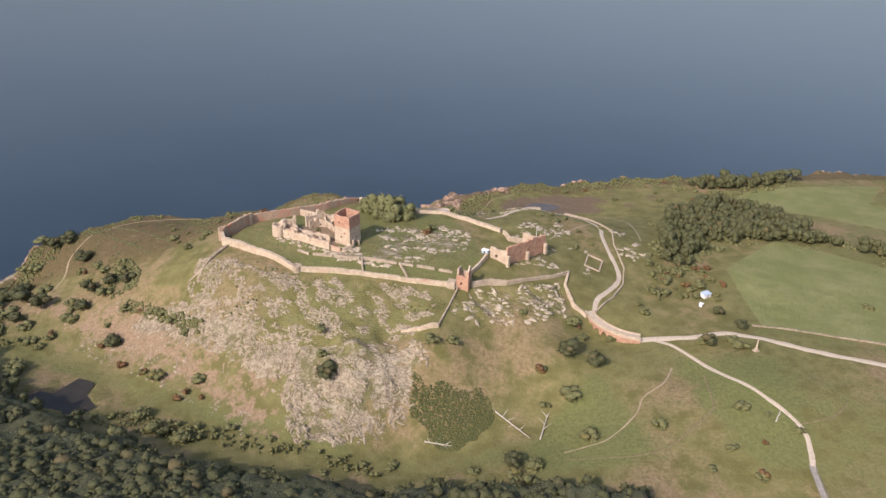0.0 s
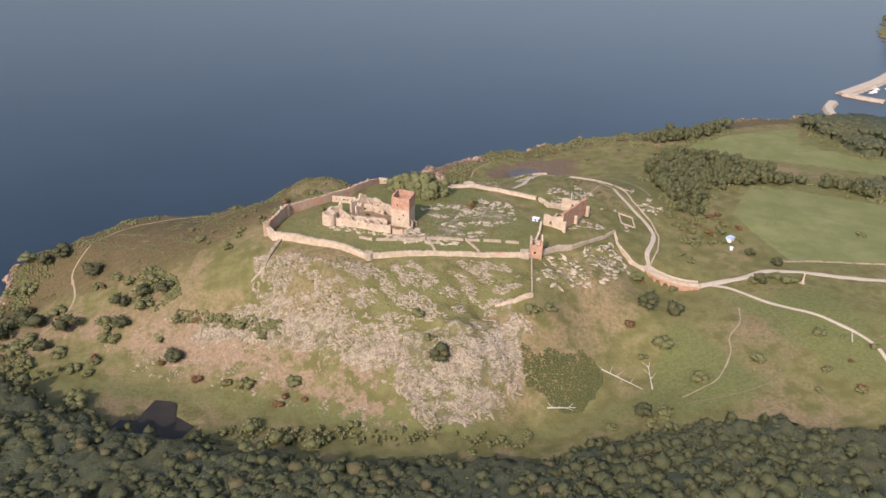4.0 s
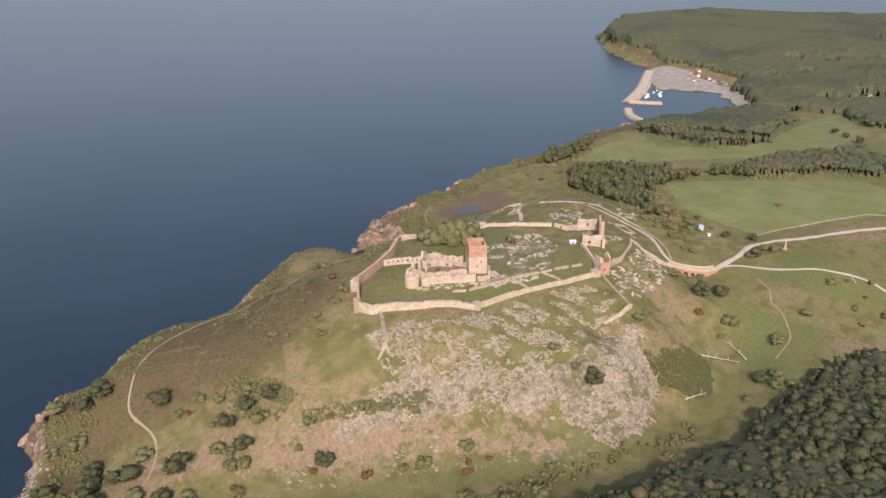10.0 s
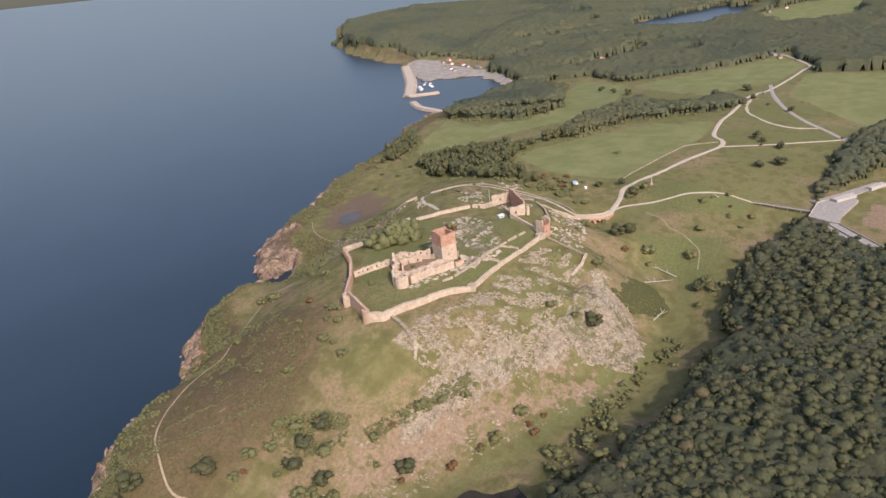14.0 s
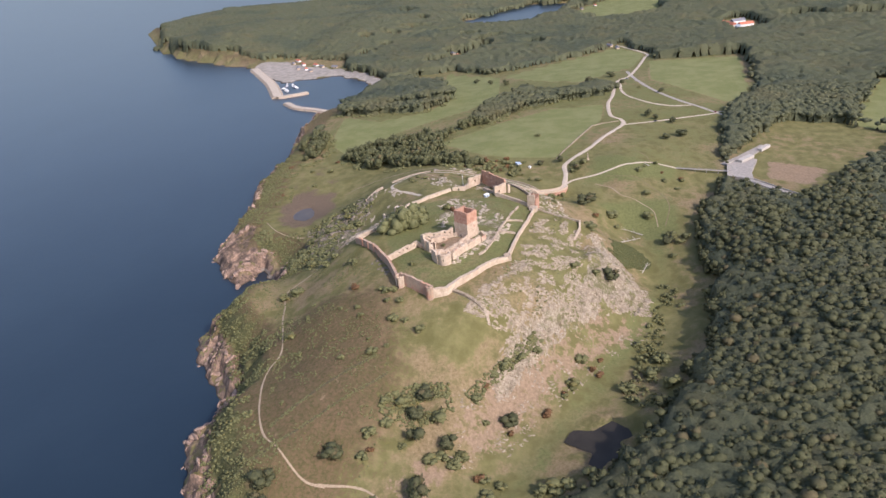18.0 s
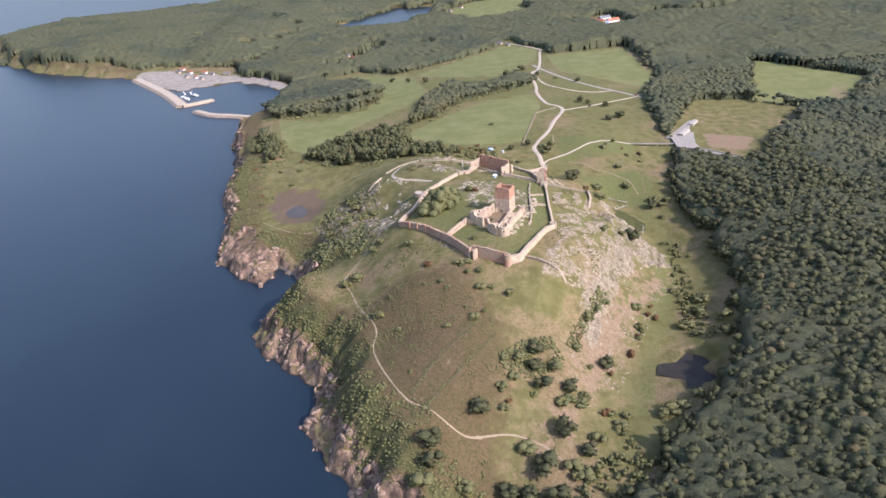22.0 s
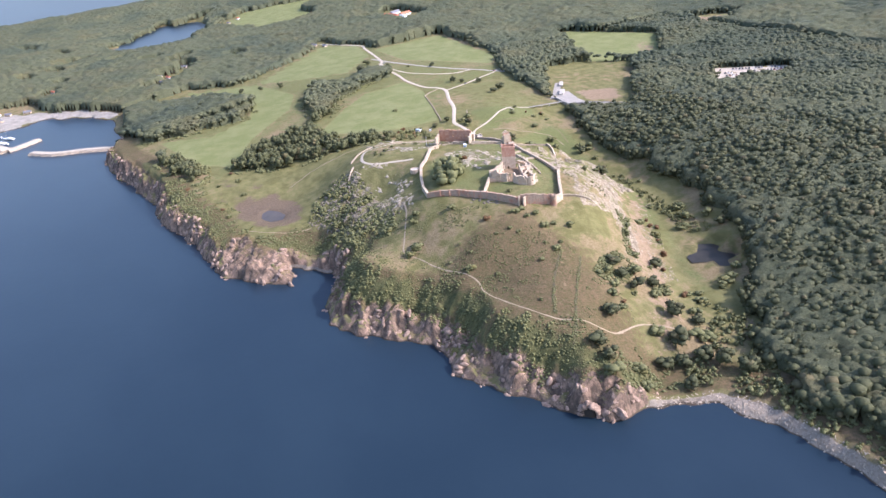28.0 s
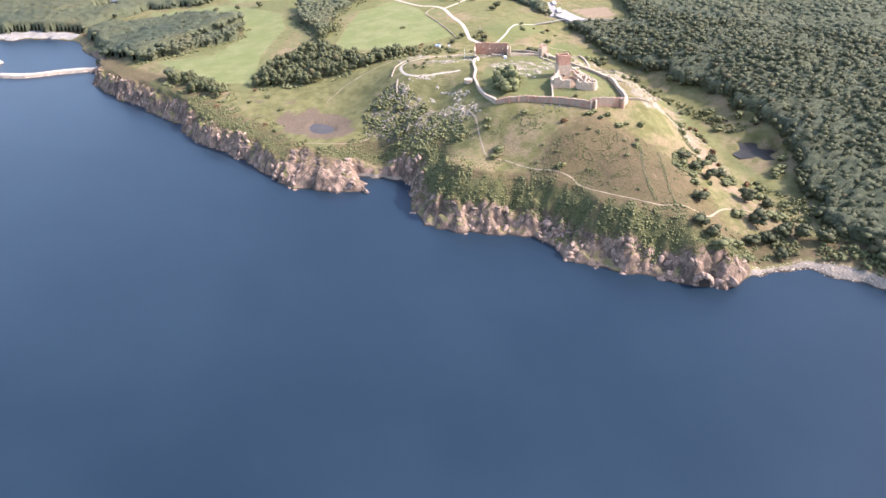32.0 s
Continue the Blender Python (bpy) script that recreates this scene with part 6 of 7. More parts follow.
RADII = (1.25, 0.8, 1.0, 1.15, 0.75, 1.05, 0.9, 1.2)
ROCKS = [slab_form(RND) for _ in range(8)]
SEA_FORMS = [rock_form(RND, 0.85, ico(2), 9) for _ in range(8)]
ROCK_MESHES = [tri_mesh("rock", v, f, ROCK) for v, f in ROCKS]


def scatter_rocks(name, n, zone, small, large, material, label, keep, seed, single=0, thing_label="", lean=0.3, sink=0.36, forms=ROCKS, spin=0.7, long=1.8):
    rng = np.random.RandomState(seed)
    x0, x1, y0, y1 = zone
    x, y = rng.uniform(x0, x1, n), rng.uniform(y0, y1, n)
    ok = keep(x, y)
    x, y = x[ok], y[ok]
    z = land(x, y) + ledges(x, y)
    gx, gy = (land(x + 3, y) - land(x - 3, y)) / 6, (land(x, y + 3) - land(x, y - 3)) / 6
    size = small + (large - small) * rng.uniform(0, 1, len(x)) ** 2.2
    order = np.argsort(-size)
    vs, fs, off = [], [], 0
    for rank, k in enumerate(order):
        up = Vector((-gx[k] * 0.8, -gy[k] * 0.8, 1)).normalized()
        turn = up.to_track_quat("Z", "Y").to_matrix().to_4x4() @ Matrix.Rotation(rng.normal(-0.55, spin), 4, "Z") @ Matrix.Rotation(rng.uniform(-lean, lean), 4, "X")
        m = Matrix.Translation((x[k], y[k], z[k] + size[k] * (0.3 - sink))) @ turn @ Matrix.Diagonal((size[k] * rng.uniform(1.0, long), size[k] * rng.uniform(0.9, 1.3), size[k] * rng.uniform(0.4, 0.9), 1))
        if rank < single:
            o = new("rock", ROCK_MESHES[k % 8])
            o.matrix_basis = m
            tagged(o, thing_label, "rock", "rocks on the slope")
            continue
        v, f = forms[k % 8]
        mm = np.array(m)
        vs.append(v @ mm[:3, :3].T + mm[:3, 3]), fs.append(f + off)
        off += len(v)
    return tagged(new(name, tri_mesh(name, np.concatenate(vs), np.concatenate(fs), material)), label, "rocks", kind="stuff")


def slope_rocks(x, y):
    along, across = 0.84 * x - 0.54 * y, 0.54 * x + 0.84 * y
    band = vnoise(along * 0.45, across, 4.6, 23) + 0.5 * vnoise(x, y, 16, 24)
    return (inside(x, y, ROCK_SLOPE) & (band > 0.79)) | (inside(x, y, ROCK_FACE) & (band > 0.68))


def foot_rocks(x, y):
    return (inside(x, y, ROCK_FOOT) | inside(x, y, SCREE)) & (vnoise(x, y, 11, 25) + 0.5 * vnoise(x, y, 3.5, 28) > 0.85)


def court_rocks(x, y):
    return (inside(x, y, COURT_ROCK) & (vnoise(0.55 * (x + 0.3 * y), y, 8, 26) > 0.47)) | (inside(x, y, NORTH_ROCK) & (vnoise(0.55 * (x + 0.3 * y), y, 8, 26) > 0.58)) | ((inside(x, y, OUTER_ROCK) | inside(x, y, PATH_ROCK)) & (vnoise(x, y, 9, 49) > 0.56)) | inside(x, y, WARD_APRON) | (inside(x, y, CRAG_SOUTH) & (vnoise(x, y, 6, 50) > 0.42))


def crag_rocks(x, y):
    return inside(x, y, CRAG) | inside(x, y, [(-125, 570), (-112, 578), (-100, 588), (-104, 595), (-120, 585), (-131, 575)])


def shore_rocks(x, y):
    s = np.where(inside(x, y, COAST), seg_dist(x, y, COAST), -seg_dist(x, y, COAST))
    return (s > -6) & (s < 15) & (x > -372) & (x < 660) & (vnoise(x, y, 17, 27) > 0.3) & ~inside(x, y, COVE)


def beach_stones(x, y):
    s = np.where(inside(x, y, COAST), seg_dist(x, y, COAST), -1)
    return (s > -4) & (s < 12) & inside(x, y, BEACH)


scatter_rocks("slope_rocks", 30000, (-222, 20, 356, 510), 0.3, 1.6, ROCK, "pale lichened granite slabs breaking through the turf", slope_rocks, 31, 240, "pale grey granite slab lying on the steep slope", spin=0.75, long=2.2, sink=0.45)
scatter_rocks("scree", 6500, (-280, -50, 360, 505), 0.25, 1.3, ROCK, "pinkish scree and boulders at the slope's foot", foot_rocks, 32)
scatter_rocks("court_rocks", 10000, (-118, 192, 436, 660), 0.4, 2.5, SLABROCK, "flat pale rocks in the castle court's grass", court_rocks, 33, lean=0.12, sink=0.42)
scatter_rocks("crag_rocks", 8000, (-131, 115, 435, 720), 0.6, 2.6, CRAGROCK, "grey crags below the outer ward", crag_rocks, 34)
def ditch_scrub(x, y):
    return ((seg_dist(x, y, [(-215, 565), (-245, 594), (-265, 609), (-281, 619)]) < 1.5) | (seg_dist(x, y, [(-228, 554), (-261, 583), (-281, 599), (-317, 628)]) < 1.4)) & (vnoise(x, y, 6, 66) > 0.3)


thicket("ditch_scrub", 9000, (-320, -210, 550, 632), 0.35, 0.8, LEAF_SHRUB, "dark low heather along the old sunken tracks", 1, 6, 9, ditch_scrub)
scatter_rocks("shore_rocks", 16000, (-380, 665, 590, 900), 0.6, 3.6, SEAROCK, "pink granite rocks along the foot of the cliffs", shore_rocks, 35, lean=0.7, sink=0.3, forms=SEA_FORMS)
scatter_rocks("beach_stones", 4000, (-560, -360, 520, 640), 0.4, 1.1, GRANITE, "pale rounded stones of the beach", beach_stones, 36)
for x, y, s, h, name, lab in ((84, 796, 7, 0.7, "sea_rock", "rounded pink granite block on the rocky point"), (76, 800, 5, 0.7, "sea_rock", "rounded pink granite block on the rocky point"), (-20, 766, 6, 1.1, "sea_stack", "small pointed pink rock standing in the cove"), (-372, 628, 7, 1.0, "sea_rock", "jutting pink granite rock at the headland's foot"), (652, 878, 8, 0.8, "sea_rock", "low pink rock beside the breakwater"), (-5, 772, 6, 0.8, "sea_rock", "jutting pink granite rock at the headland's foot")):
    v, f = rock_form(RND, 0.9, ICO3, 26)
    v = v * (1 + 0.16 * (vnoise(v[:, 0] * 9 + x, v[:, 1] * 9 + v[:, 2] * 7, 2.2, 3)[:, None] - 0.5) + 0.12 * (vnoise(v[:, 0] * 9 + y, v[:, 2] * 9, 0.9, 4)[:, None] - 0.5))
    o = new(name, tri_mesh(name, v * np.array([s, s * 0.8, s * h]), f, SEAROCK))
    o.location = (x, y, max(0.0, ground_z(x, y)) + (0.2 if name == "sea_stack" else 0.5))
    tagged(o, lab, "rock")


# ---- the bank, huts and clutter round the castle ----
def tube_bm(bm, a, b, r0, r1, seg=6):
    d = Vector(b) - Vector(a)
    bmesh.ops.create_cone(bm, cap_ends=True, segments=seg, radius1=r0, radius2=r1, depth=d.length, matrix=Matrix.Translation((Vector(a) + Vector(b)) / 2) @ d.to_track_quat("Z", "Y").to_matrix().to_4x4())
    return bm


def dead_tree(x, y, x2, y2, label, limbs):
    t = place("dead_tree", label, "fallen tree", x, y)
    z1, z2 = ground_z(x, y) + 0.7, ground_z(x2, y2) + 0.9
    laid("trunk", tube_bm(bmesh.new(), (x, y, z1), (x2, y2, z2), 0.5, 0.18, 8), DEADWOOD, t, "bleached fallen trunk")
    for f, dx, dy, dz in limbs:
        ax, ay, az = x + (x2 - x) * f, y + (y2 - y) * f, z1 + (z2 - z1) * f
        laid("branch", tube_bm(bmesh.new(), (ax, ay, az), (ax + dx, ay + dy, az + dz), 0.24, 0.06), DEADWOOD, t)
    return t


dead_tree(46, 383, 66, 363, "bleached fallen tree lying on the valley grass", [(0.2, 4, 5, 2), (0.35, 6, 2, 1.5), (0.5, -3, -4, 1), (0.1, -4, 3, 2.5), (0.7, 4, 3, 1.5)])
dead_tree(72, 361, 79, 381, "dead white tree leaning beside the bushes", [(0.4, 5, 2, 3), (0.6, -4, 3, 3), (0.8, 3, 5, 3), (0.9, -3, 4, 2)])
dead_tree(1, 366, 18, 360, "bleached fallen tree with forked bare branches", [(0.4, 5, 6, 2), (0.6, 4, -5, 1.2), (0.75, 7, 4, 2), (0.2, -2, 5, 1)])
dead_tree(205, 345, 210, 352, "short bleached log beside the meadow path", [(0.5, 2, 1, 1)])


def shed(x, y, turn, l, w, h, wall, roof, label):
    t = place("shed", label, "shed", x, y)
    z = ground_z(x, y)
    laid("wall_box", box(bmesh.new(), x, y, z + h / 2 - 0.3, l, w, h + 0.6, turn, 0.05), wall, t)
    bm = bmesh.new()
    bmesh.ops.create_cube(bm, size=1, matrix=Matrix.Translation((x, y, z + h + 0.15)) @ Matrix.Rotation(turn, 4, "Z") @ Matrix.Rotation(0.08, 4, "X") @ Matrix.Diagonal((l + 0.8, w + 0.8, 0.25, 1)))
    laid("roof", bm, roof, t, "slightly sloping roof sheet")
    c, s = math.cos(turn), math.sin(turn)
    laid("door", box(bmesh.new(), x + s * (w / 2 + 0.03), y - c * (w / 2 + 0.03), z + 1.0, 0.9, 0.06, 2.0, turn), DARK, t, "dark plank door")
    return t


shed(214, 497, 0.5, 7, 4.5, 3, WHITE, BLUE, "small shed with a blue roof on the pasture")
shed(206, 483, 0.9, 2.4, 2.2, 2.2, WHITE, WHITE, "tiny white box hut on the pasture")
shed(45, 515, -0.65, 5, 3, 2.4, BLUE, WHITE, "blue and white ticket hut beside the gatehouse")


def round_hut(x, y):
    t = place("round_stone_hut", "low round pale stone ruin on the curtain wall", "stone ruin", x, y)
    z = ground_z(x, y)
    bm = bmesh.new()
    for k in range(12):
        a = k * math.tau / 12
        box(bm, x + 4.2 * math.cos(a), y + 4.2 * math.sin(a), z + 1.4, 1.3, 2.3, 4.6 + 0.3 * math.sin(3 * a), a, 0.1)
    laid("ring_wall", bm, PALEWALL, t)
    bm = bmesh.new()
    bmesh.ops.create_cone(bm, cap_ends=True, segments=12, radius1=4.0, radius2=3.6, depth=0.5, matrix=Matrix.Translation((x, y, z + 3.0)))
    laid("cap_stones", bm, CONCRETE, t, "flat pale capping")
    return t


round_hut(14, 597)


def monument(x, y):
    t = place("monument", "slender pale stone pillar on a stepped base", "monument", x, y)
    z = ground_z(x, y)
    laid("base_step", box(bmesh.new(), x, y, z + 0.2, 3.4, 3.4, 1.0, 0.4, 0.08), GRANITE, t)
    laid("plinth", box(bmesh.new(), x, y, z + 1.2, 1.8, 1.8, 1.2, 0.4, 0.06), GRANITE, t)
    bm = bmesh.new()
    bmesh.ops.create_cone(bm, cap_ends=True, segments=4, radius1=0.95, radius2=0.4, depth=6.5, matrix=Matrix.Translation((x, y, z + 5.0)) @ Matrix.Rotation(0.4, 4, "Z"))
    laid("pillar", bm, PALEWALL, t)


monument(220, 415)


def flagpole(x, y, tall):
    t = place("flagpole", "thin white pole beside the gatehouse ruin", "pole", x, y)
    z = ground_z(x, y)
    laid("pole_shaft", tube_bm(bmesh.new(), (x, y, z - 0.4), (x, y, z + tall), 0.22, 0.12, 8), WHITE, t)
    laid("pole_foot", box(bmesh.new(), x, y, z + 0.1, 1.0, 1.0, 0.8, 0, 0.05), GRANITE, t)


flagpole(88, 545, 13)


def footbridge():
    a, b = Vector((213, 314, 0)), Vector((203, 256, 0))
    t = place("footbridge", "long grey wooden footbridge to the visitor building", "footbridge", 208, 285, 33)
    n = 14
    za, zb = ground_z(a.x, a.y) + 0.4, 37.5
    pts = [(a.x + (b.x - a.x) * k / n, a.y + (b.y - a.y) * k / n, za + (zb - za) * k / n) for k in range(n + 1)]
    turn = math.atan2(b.y - a.y, b.x - a.x)
    for p, q in zip(pts[:-1], pts[1:]):
        m = tuple((u + v) / 2 for u, v in zip(p, q))
        laid("deck_plank", box(bmesh.new(), *m, 4.25, 3.0, 0.25, turn), ASPHALT, t)
    for s in (-1.45, 1.45):
        ox, oy = -math.sin(turn) * s, math.cos(turn) * s
        bm = bmesh.new()
        for p, q in zip(pts[:-1], pts[1:]):
            tube_bm(bm, (p[0] + ox, p[1] + oy, p[2] + 1.2), (q[0] + ox, q[1] + oy, q[2] + 1.2), 0.07, 0.07)
        laid("handrail", bm, ROOF_GREY, t, "grey handrail")
        for p in pts:
            laid("rail_post", tube_bm(bmesh.new(), (p[0] + ox, p[1] + oy, p[2] - 0.1), (p[0] + ox, p[1] + oy, p[2] + 1.2), 0.07, 0.07), ROOF_GREY, t)
    for p in pts[2::3]:
        laid("pier", tube_bm(bmesh.new(), (p[0], p[1], ground_z(p[0], p[1]) - 1), (p[0], p[1], p[2] - 0.1), 0.35, 0.35, 8), CONCRETE, t, "round concrete pier")


footbridge()


def prism(poly, z0, z1):
    bm = bmesh.new()
    lo, hi = [bm.verts.new((x, y, z0)) for x, y in poly], [bm.verts.new((x, y, z1)) for x, y in poly]
    bm.faces.new(hi), bm.faces.new(lo[::-1])
    for k in range(len(poly)):
        j = (k + 1) % len(poly)
        bm.faces.new((lo[k], lo[j], hi[j], hi[k]))
    bmesh.ops.recalc_face_normals(bm, faces=bm.faces)
    return bm


def visitor_building():
    t = place("visitor_building", "angular pale concrete visitor building with roof terraces", "building", 200, 240, 32)
    laid("roof_terrace", prism([(189, 261), (228, 255), (253, 229), (243, 219), (202, 233), (176, 236)], 31, 37.6), ASPHALT, t, "broad pale roof terrace")
    laid("terrace_ramp", prism([(178, 246), (166, 250), (118, 206), (126, 198), (176, 236)], 31, 37.2), ASPHALT, t, "long grey ramped terrace")
    laid("upper_wing", prism([(226, 252), (250, 229), (296, 196), (302, 203), (256, 240), (232, 262)], 32, 37.0), ASPHALT, t, "long pale upper wing")
    laid("white_block", box(bmesh.new(), 243, 232, 38.6, 26, 7, 3.6, -0.72, 0.1), CONCRETE, t, "white roof block")
    laid("white_block", box(bmesh.new(), 285, 203, 38.0, 22, 6, 3.4, -0.66, 0.1), CONCRETE, t, "white roof block")
    for a, b in (((189, 261), (228, 255)), ((228, 255), (253, 229)), ((176, 236), (126, 199)), ((176, 247), (119, 207))):
        d = Vector((b[0] - a[0], b[1] - a[1], 0))
        laid("terrace_edge", box(bmesh.new(), (a[0] + b[0]) / 2, (a[1] + b[1]) / 2, 38.0, d.length, 0.5, 1.1, math.atan2(d.y, d.x)), CONCRETE, t, "pale terrace parapet")
    for k in range(5):
        laid("window", box(bmesh.new(), 130 + k * 9.5, 217 + k * 8.6, 34.4, 6, 0.4, 2.2, 0.74), DARK, t, "dark window band")


visitor_building()


# ---- far houses, farm, cars and the harbour ----
def house_parts(t, l, w, h, rise, wall, roof):
    part("wall_box", box(bmesh.new(), 0, 0, h / 2 - 0.5, l, w, h + 1), wall, t)
    bm = bmesh.new()
    a, b = l / 2 + 0.5, w / 2 + 0.6
    v = [bm.verts.new(p) for p in ((-a, -b, h - 0.2), (a, -b, h - 0.2), (a, b, h - 0.2), (-a, b, h - 0.2), (-a, 0, h + rise), (a, 0, h + rise))]
    for f in ((0, 1, 5, 4), (2, 3, 4, 5), (0, 4, 3), (1, 2, 5), (3, 2, 1, 0)):
        bm.faces.new([v[i] for i in f])
    r = part("roof", bm, roof, t)
    part("chimney", box(bmesh.new(), l * 0.2, 0.3, h + rise, 0.9, 0.9, 2.0), BRICKWALL, r)
    part("door", box(bmesh.new(), 0.4, -w / 2 - 0.05, 1.0, 1.1, 0.12, 2.1), DARK, t)
    for x in (-l * 0.32, l * 0.3):
        for s in (-1, 1):
            part("window", box(bmesh.new(), x, s * (w / 2 + 0.05), 1.7, 1.5, 0.12, 1.3), DARK, t)


def house(name, x, y, turn, size, wall, roof, label, category="house", group=""):
    t = place(name, label, category, x, y, None, group)
    t.rotation_euler = (0, 0, turn)
    house_parts(t, *size, wall, roof)
    return t


for k, (x, y, turn, size, wall, roof) in enumerate((
        (1225, 85, 0.4, (48, 13, 5, 5), WHITE, ROOF_RED), (1205, 52, -1.1, (36, 12, 5, 5), WHITE, ROOF_RED), (1255, 60, -1.1, (34, 12, 5, 5), WHITE, ROOF_GREY), (1180, 70, 0.4, (18, 10, 5, 4), WHITE, WHITE))):
    house("farmhouse", x, y, turn, size, wall, roof, "white farm building with a long %s roof" % ("red tiled" if roof is ROOF_RED else "pale grey"), "farm", "farm buildings")
for k, (x, y, turn) in enumerate(HOUSES):
    red = k % 3 == 0
    house("house", x, y, turn, (11 + k % 4 * 2, 7, 3.5, 3), WHITE if k % 3 == 0 else PALEWALL, ROOF_RED if red else ROOF_GREY, "small distant %s-roofed house among trees" % ("red" if red else "grey"), "house", "distant houses")

PAINT = Nodes("car_paint")
_r = PAINT.random()
_c = PAINT.mix(PAINT.step(_r, 0.25, 0.26), (0.62, 0.62, 0.62), (0.10, 0.10, 0.11))
_c = PAINT.mix(PAINT.step(_r, 0.6, 0.61), _c, (0.26, 0.27, 0.28))
_c = PAINT.mix(PAINT.step(_r, 0.85, 0.86), _c, (0.28, 0.04, 0.03))
PAINT = PAINT.done(_c, 0.35, gloss=0.5)
GLASS = plain_material("dark_car_glass", (0.02, 0.022, 0.025), (0.03, 0.032, 0.035), 1, 0.1, gloss=0.5)


def car_thing():
    t = thing("car", "parked car on the gravel car park", "car", "cars in the car park")
    bm = box(bmesh.new(), 0, 0, 0.85, 5.6, 2.4, 0.95, 0, 0.25)
    part("body", bm, PAINT, t)
    bm = bmesh.new()
    v = [bm.verts.new(p) for p in ((-1.9, -1.1, 1.25), (1.5, -1.1, 1.25), (1.5, 1.1, 1.25), (-1.9, 1.1, 1.25), (-1.3, -0.9, 2.0), (0.7, -0.9, 2.0), (0.7, 0.9, 2.0), (-1.3, 0.9, 2.0))]
    for f in ((0, 3, 2, 1), (4, 5, 6, 7), (0, 1, 5, 4), (1, 2, 6, 5), (2, 3, 7, 6), (3, 0, 4, 7)):
        bm.faces.new([v[i] for i in f])
    part("cabin", bm, GLASS, t, "dark glazed cabin")
    for x in (-1.75, 1.75):
        for y in (-1.1, 1.1):
            bm = bmesh.new()
            bmesh.ops.create_cone(bm, cap_ends=True, segments=8, radius1=0.43, radius2=0.43, depth=0.3, matrix=Matrix.Translation((x, y, 0.43)) @ Matrix.Rotation(math.pi / 2, 4, "X"))
            part("wheel", bm, ROOF_GREY, t)
    return t


gu, gv = np.meshgrid(np.linspace(0, 1, 26), np.linspace(0, 1, 20))
c0, c1, c2, c3 = [np.array(p, float) for p in CARPARK]
gx = (1 - gu) * (1 - gv) * c0[0] + gu * (1 - gv) * c1[0] + gu * gv * c2[0] + (1 - gu) * gv * c3[0]
gy = (1 - gu) * (1 - gv) * c0[1] + gu * (1 - gv) * c1[1] + gu * gv * c2[1] + (1 - gu) * gv * c3[1]
gz = land(gx, gy) + 0.2
tagged(new("road_car_park", mesh_of("road_car_park", (np.stack([gx, gy, gz], -1).reshape(-1, 3).tolist(), [(i * 26 + j, i * 26 + j + 1, (i + 1) * 26 + j + 1, (i + 1) * 26 + j) for i in range(19) for j in range(25)]), GRAVEL)), "pale gravel car park in the wood", "car park", kind="structure")
CAR = car_thing()
first = True
for v in (0.15, 0.38, 0.55, 0.78):
    for u in np.linspace(0.12, 0.88, 19):
        if RND.random() < 0.3:
            continue
        x = (1 - u) * (1 - v) * c0[0] + u * (1 - v) * c1[0] + u * v * c2[0] + (1 - u) * v * c3[0]
        y = (1 - u) * (1 - v) * c0[1] + u * (1 - v) * c1[1] + u * v * c2[1] + (1 - u) * v * c3[1]
        m = Matrix.Translation((x, y, ground_z(x, y) + 0.2)) @ Matrix.Rotation(2.4 + RND.uniform(-0.1, 0.1), 4, "Z")
        if first:
            CAR.matrix_basis, first = m, False
        else:
            copy_thing(CAR, m)
for x, y in ((392, 322), (440, 236), (600, 330), (680, 345)):
    copy_thing(CAR, Matrix.Translation((x, y, ground_z(x, y) + 0.2)) @ Matrix.Rotation(x, 4, "Z"))


def breakwater(label, line, width, top):
    t = place("breakwater", label, "breakwater", *line[0], 0)
    c = curved(line, 6)
    d = np.gradient(c, axis=0)
    d /= np.hypot(d[:, 0], d[:, 1])[:, None]
    for nm, mat, w0, w1, z0, z1, lab in (("rubble_mound", GRANITE, width * 1.9, width * 1.2, -3, top * 0.8, "rough boulder mound"), ("pier_top", GRAVEL, width, width * 0.96, 0, top, "flat pale sandy top")):
        verts, faces = [], []
        for k in range(len(c)):
            nx, ny = -d[k, 1], d[k, 0]
            j = 0.12 * math.sin(k * 2.3) if nm == "rubble_mound" else 0
            for o, z in ((w0 / 2 * (1 + j), z0), (w1 / 2 * (1 + j), z1), (-w1 / 2 * (1 - j), z1), (-w0 / 2 * (1 - j), z0)):
                verts.append((c[k, 0] + nx * o, c[k, 1] + ny * o, z))
        for k in range(len(c) - 1):
            for i in range(4):
                faces.append((k * 4 + i, k * 4 + (i + 1) % 4, k * 4 + 4 + (i + 1) % 4, k * 4 + 4 + i))
        faces += [(0, 1, 2, 3), tuple(range(len(verts) - 1, len(verts) - 5, -1))]
        laid(nm, (verts, faces), mat, t, lab)


breakwater("long pale outer breakwater of the harbour", [(1120, 1222), (1030, 1165), (939, 1108), (870, 1072), (806, 1040)], 17, 4.5)
breakwater("short pale harbour pier across the entrance", [(806, 1040), (822, 1012), (841, 988)], 11, 4.0)
breakwater("straight pale inner breakwater of the harbour", [(660, 868), (690, 918), (713, 965), (752, 1001)], 11, 4.0)


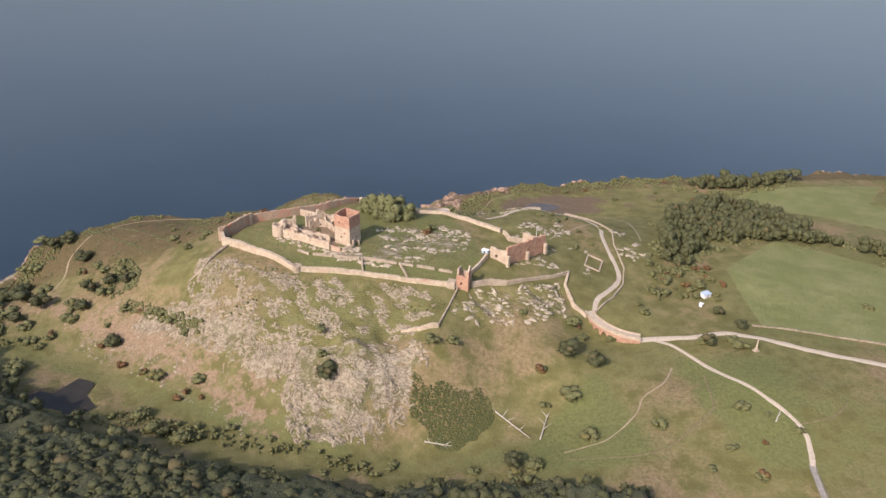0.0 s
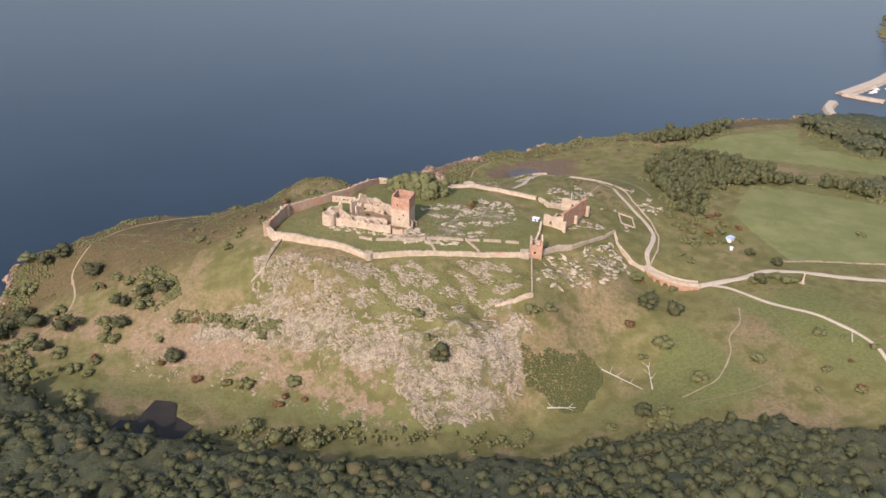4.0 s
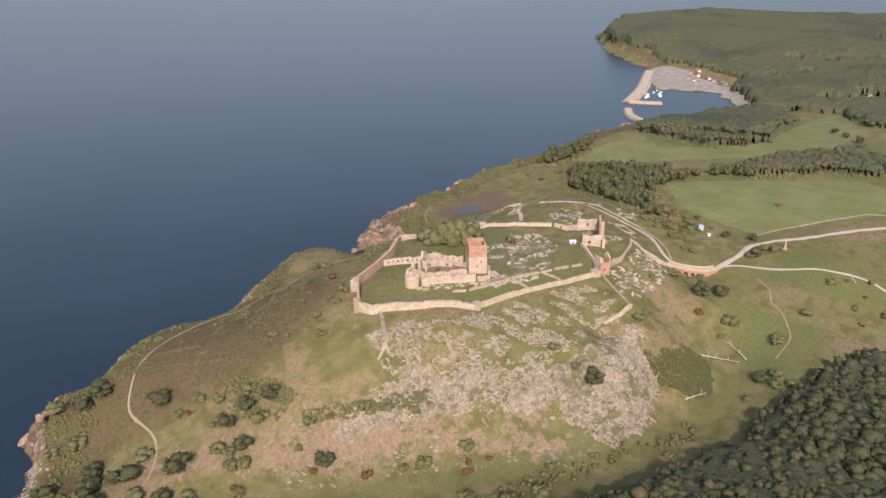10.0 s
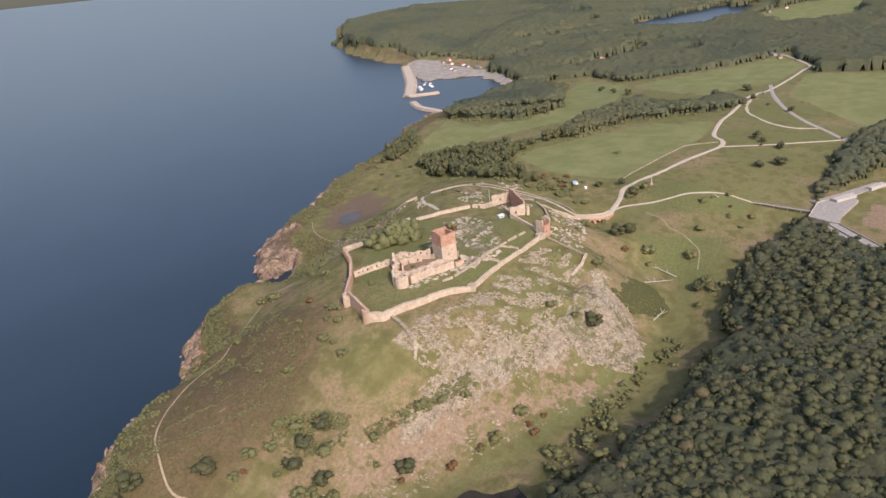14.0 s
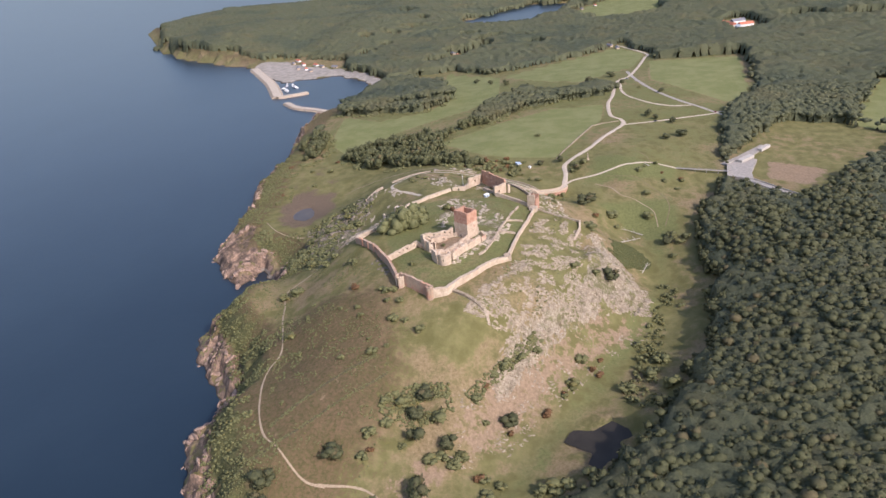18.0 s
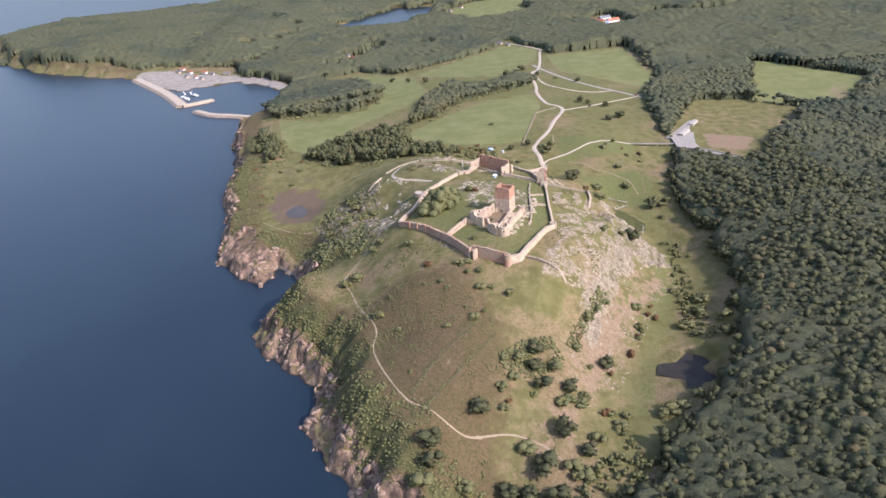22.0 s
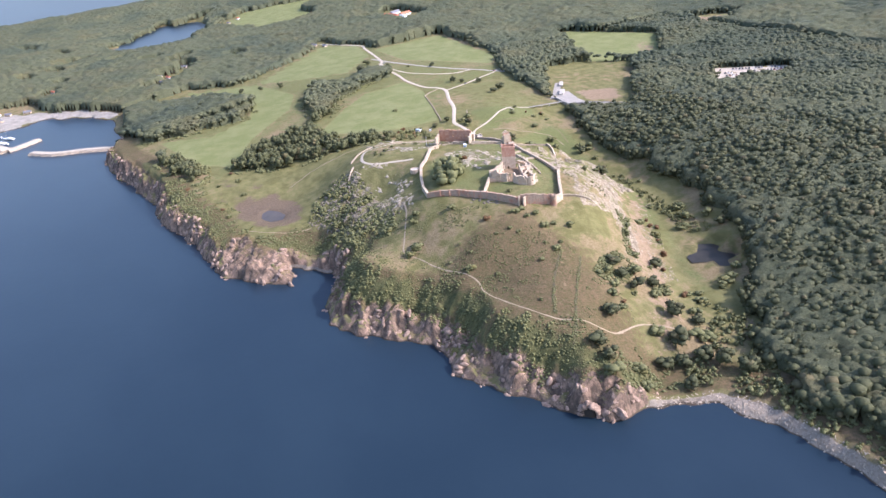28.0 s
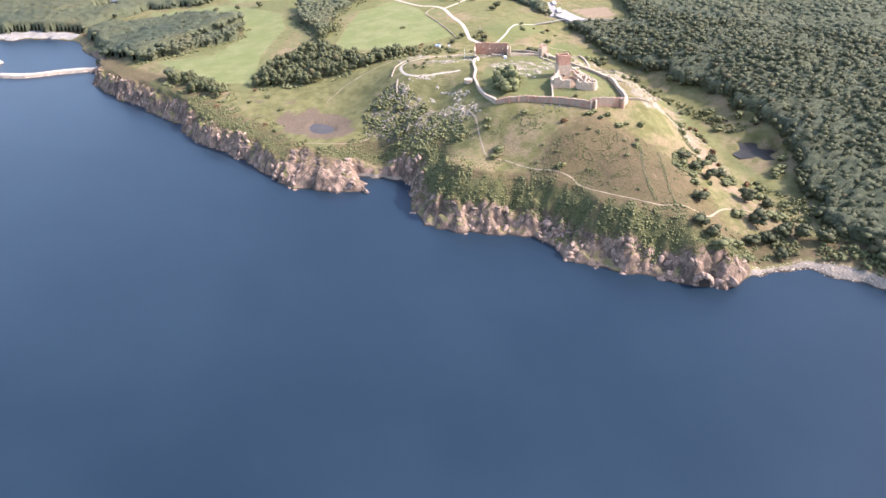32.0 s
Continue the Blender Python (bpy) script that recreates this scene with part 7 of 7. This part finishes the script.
def boat(x, y, turn, l, label):
    t = thing("boat", label, "boat", "boats in the harbour", (x, y, 0.2))
    t.rotation_euler = (0, 0, turn)
    bm = bmesh.new()
    w = l * 0.28
    v = [bm.verts.new(p) for p in ((-l / 2, -w / 2, 1.6), (l * 0.2, -w / 2, 1.6), (l / 2, 0, 2.0), (l * 0.2, w / 2, 1.6), (-l / 2, w / 2, 1.6), (-l / 2, -w / 3, -0.5), (l * 0.25, 0, -0.5), (-l / 2, w / 3, -0.5))]
    for f in ((0, 1, 2, 3, 4), (0, 5, 6, 1), (1, 6, 2), (2, 6, 3), (3, 6, 7, 4), (4, 7, 5, 0), (5, 7, 6)):
        bm.faces.new([v[i] for i in f])
    part("hull", bm, WHITE, t)
    part("cabin", box(bmesh.new(), -l * 0.1, 0, 2.4, l * 0.35, w * 0.6, 1.8, 0, 0.15), WHITE, t)
    part("mast", tube_bm(bmesh.new(), (l * 0.08, 0, 1.5), (l * 0.08, 0, l * 1.0), 0.14, 0.08), DEADWOOD, t)


boat(905, 1040, 0.8, 26, "large white excursion boat at the quay")
for k, (x, y) in enumerate(((880, 1052), (892, 1062), (870, 1046), (915, 1062), (925, 1052), (860, 1040), (900, 1075), (935, 1068))):
    boat(x, y, 2.3 + 0.2 * k, 9 + k % 3 * 2, "small white sailing boat moored in the harbour")


# ---- the sea cave at the headland's foot ----
def cave():
    """An arch of rocks, open to the sea, round a near-black solid that stands for the shaded hollow."""
    out, along = Vector((-0.63, 0.77, 0)), Vector((0.77, 0.63, 0))
    c = Vector((-354, 642, 0)) + out * 3.0
    t = place("sea_cave", "dark arched sea cave in pink granite", "cave", c.x, c.y, 0)
    turn = Matrix.Rotation(math.atan2(along.y, along.x), 4, "Z")
    for k in range(11):
        a = math.pi * k / 10
        v, f = rock_form(RND, 0.95, ico(2), 9)
        at = c + along * (6.6 * math.cos(a)) + Vector((0, 0, 10.0 * math.sin(a) + 0.3)) + out * RND.uniform(-0.5, 0.8)
        mm = np.array(Matrix.Translation(at) @ turn @ Matrix.Diagonal((2.7, 5.5, 2.9, 1)))
        o = part("arch_rock", tri_mesh("arch_rock", v @ mm[:3, :3].T + mm[:3, 3], f, SEAROCK), SEAROCK, t)
        o.data.transform(Matrix.Translation(-t.location))
    # no real recess: a bulging ellipsoid whose colour gives the cave's darkness
    bm = bmesh.new()
    bmesh.ops.create_icosphere(bm, subdivisions=3, radius=1, matrix=Matrix.Translation(c - out * 0.3) @ turn @ Matrix.Diagonal((5.2, 3.0, 9.2, 1)))
    laid("hollow", bm, DARK, t, "near-black solid standing for the shade inside the cave")


cave()


# ---- from plan units to metres ----
for me in bpy.data.meshes:
    me.transform(Matrix.Scale(PLAN, 4))
for ob in scene.objects:
    if ob.type in ("MESH", "EMPTY"):
        ob.location = ob.location * PLAN
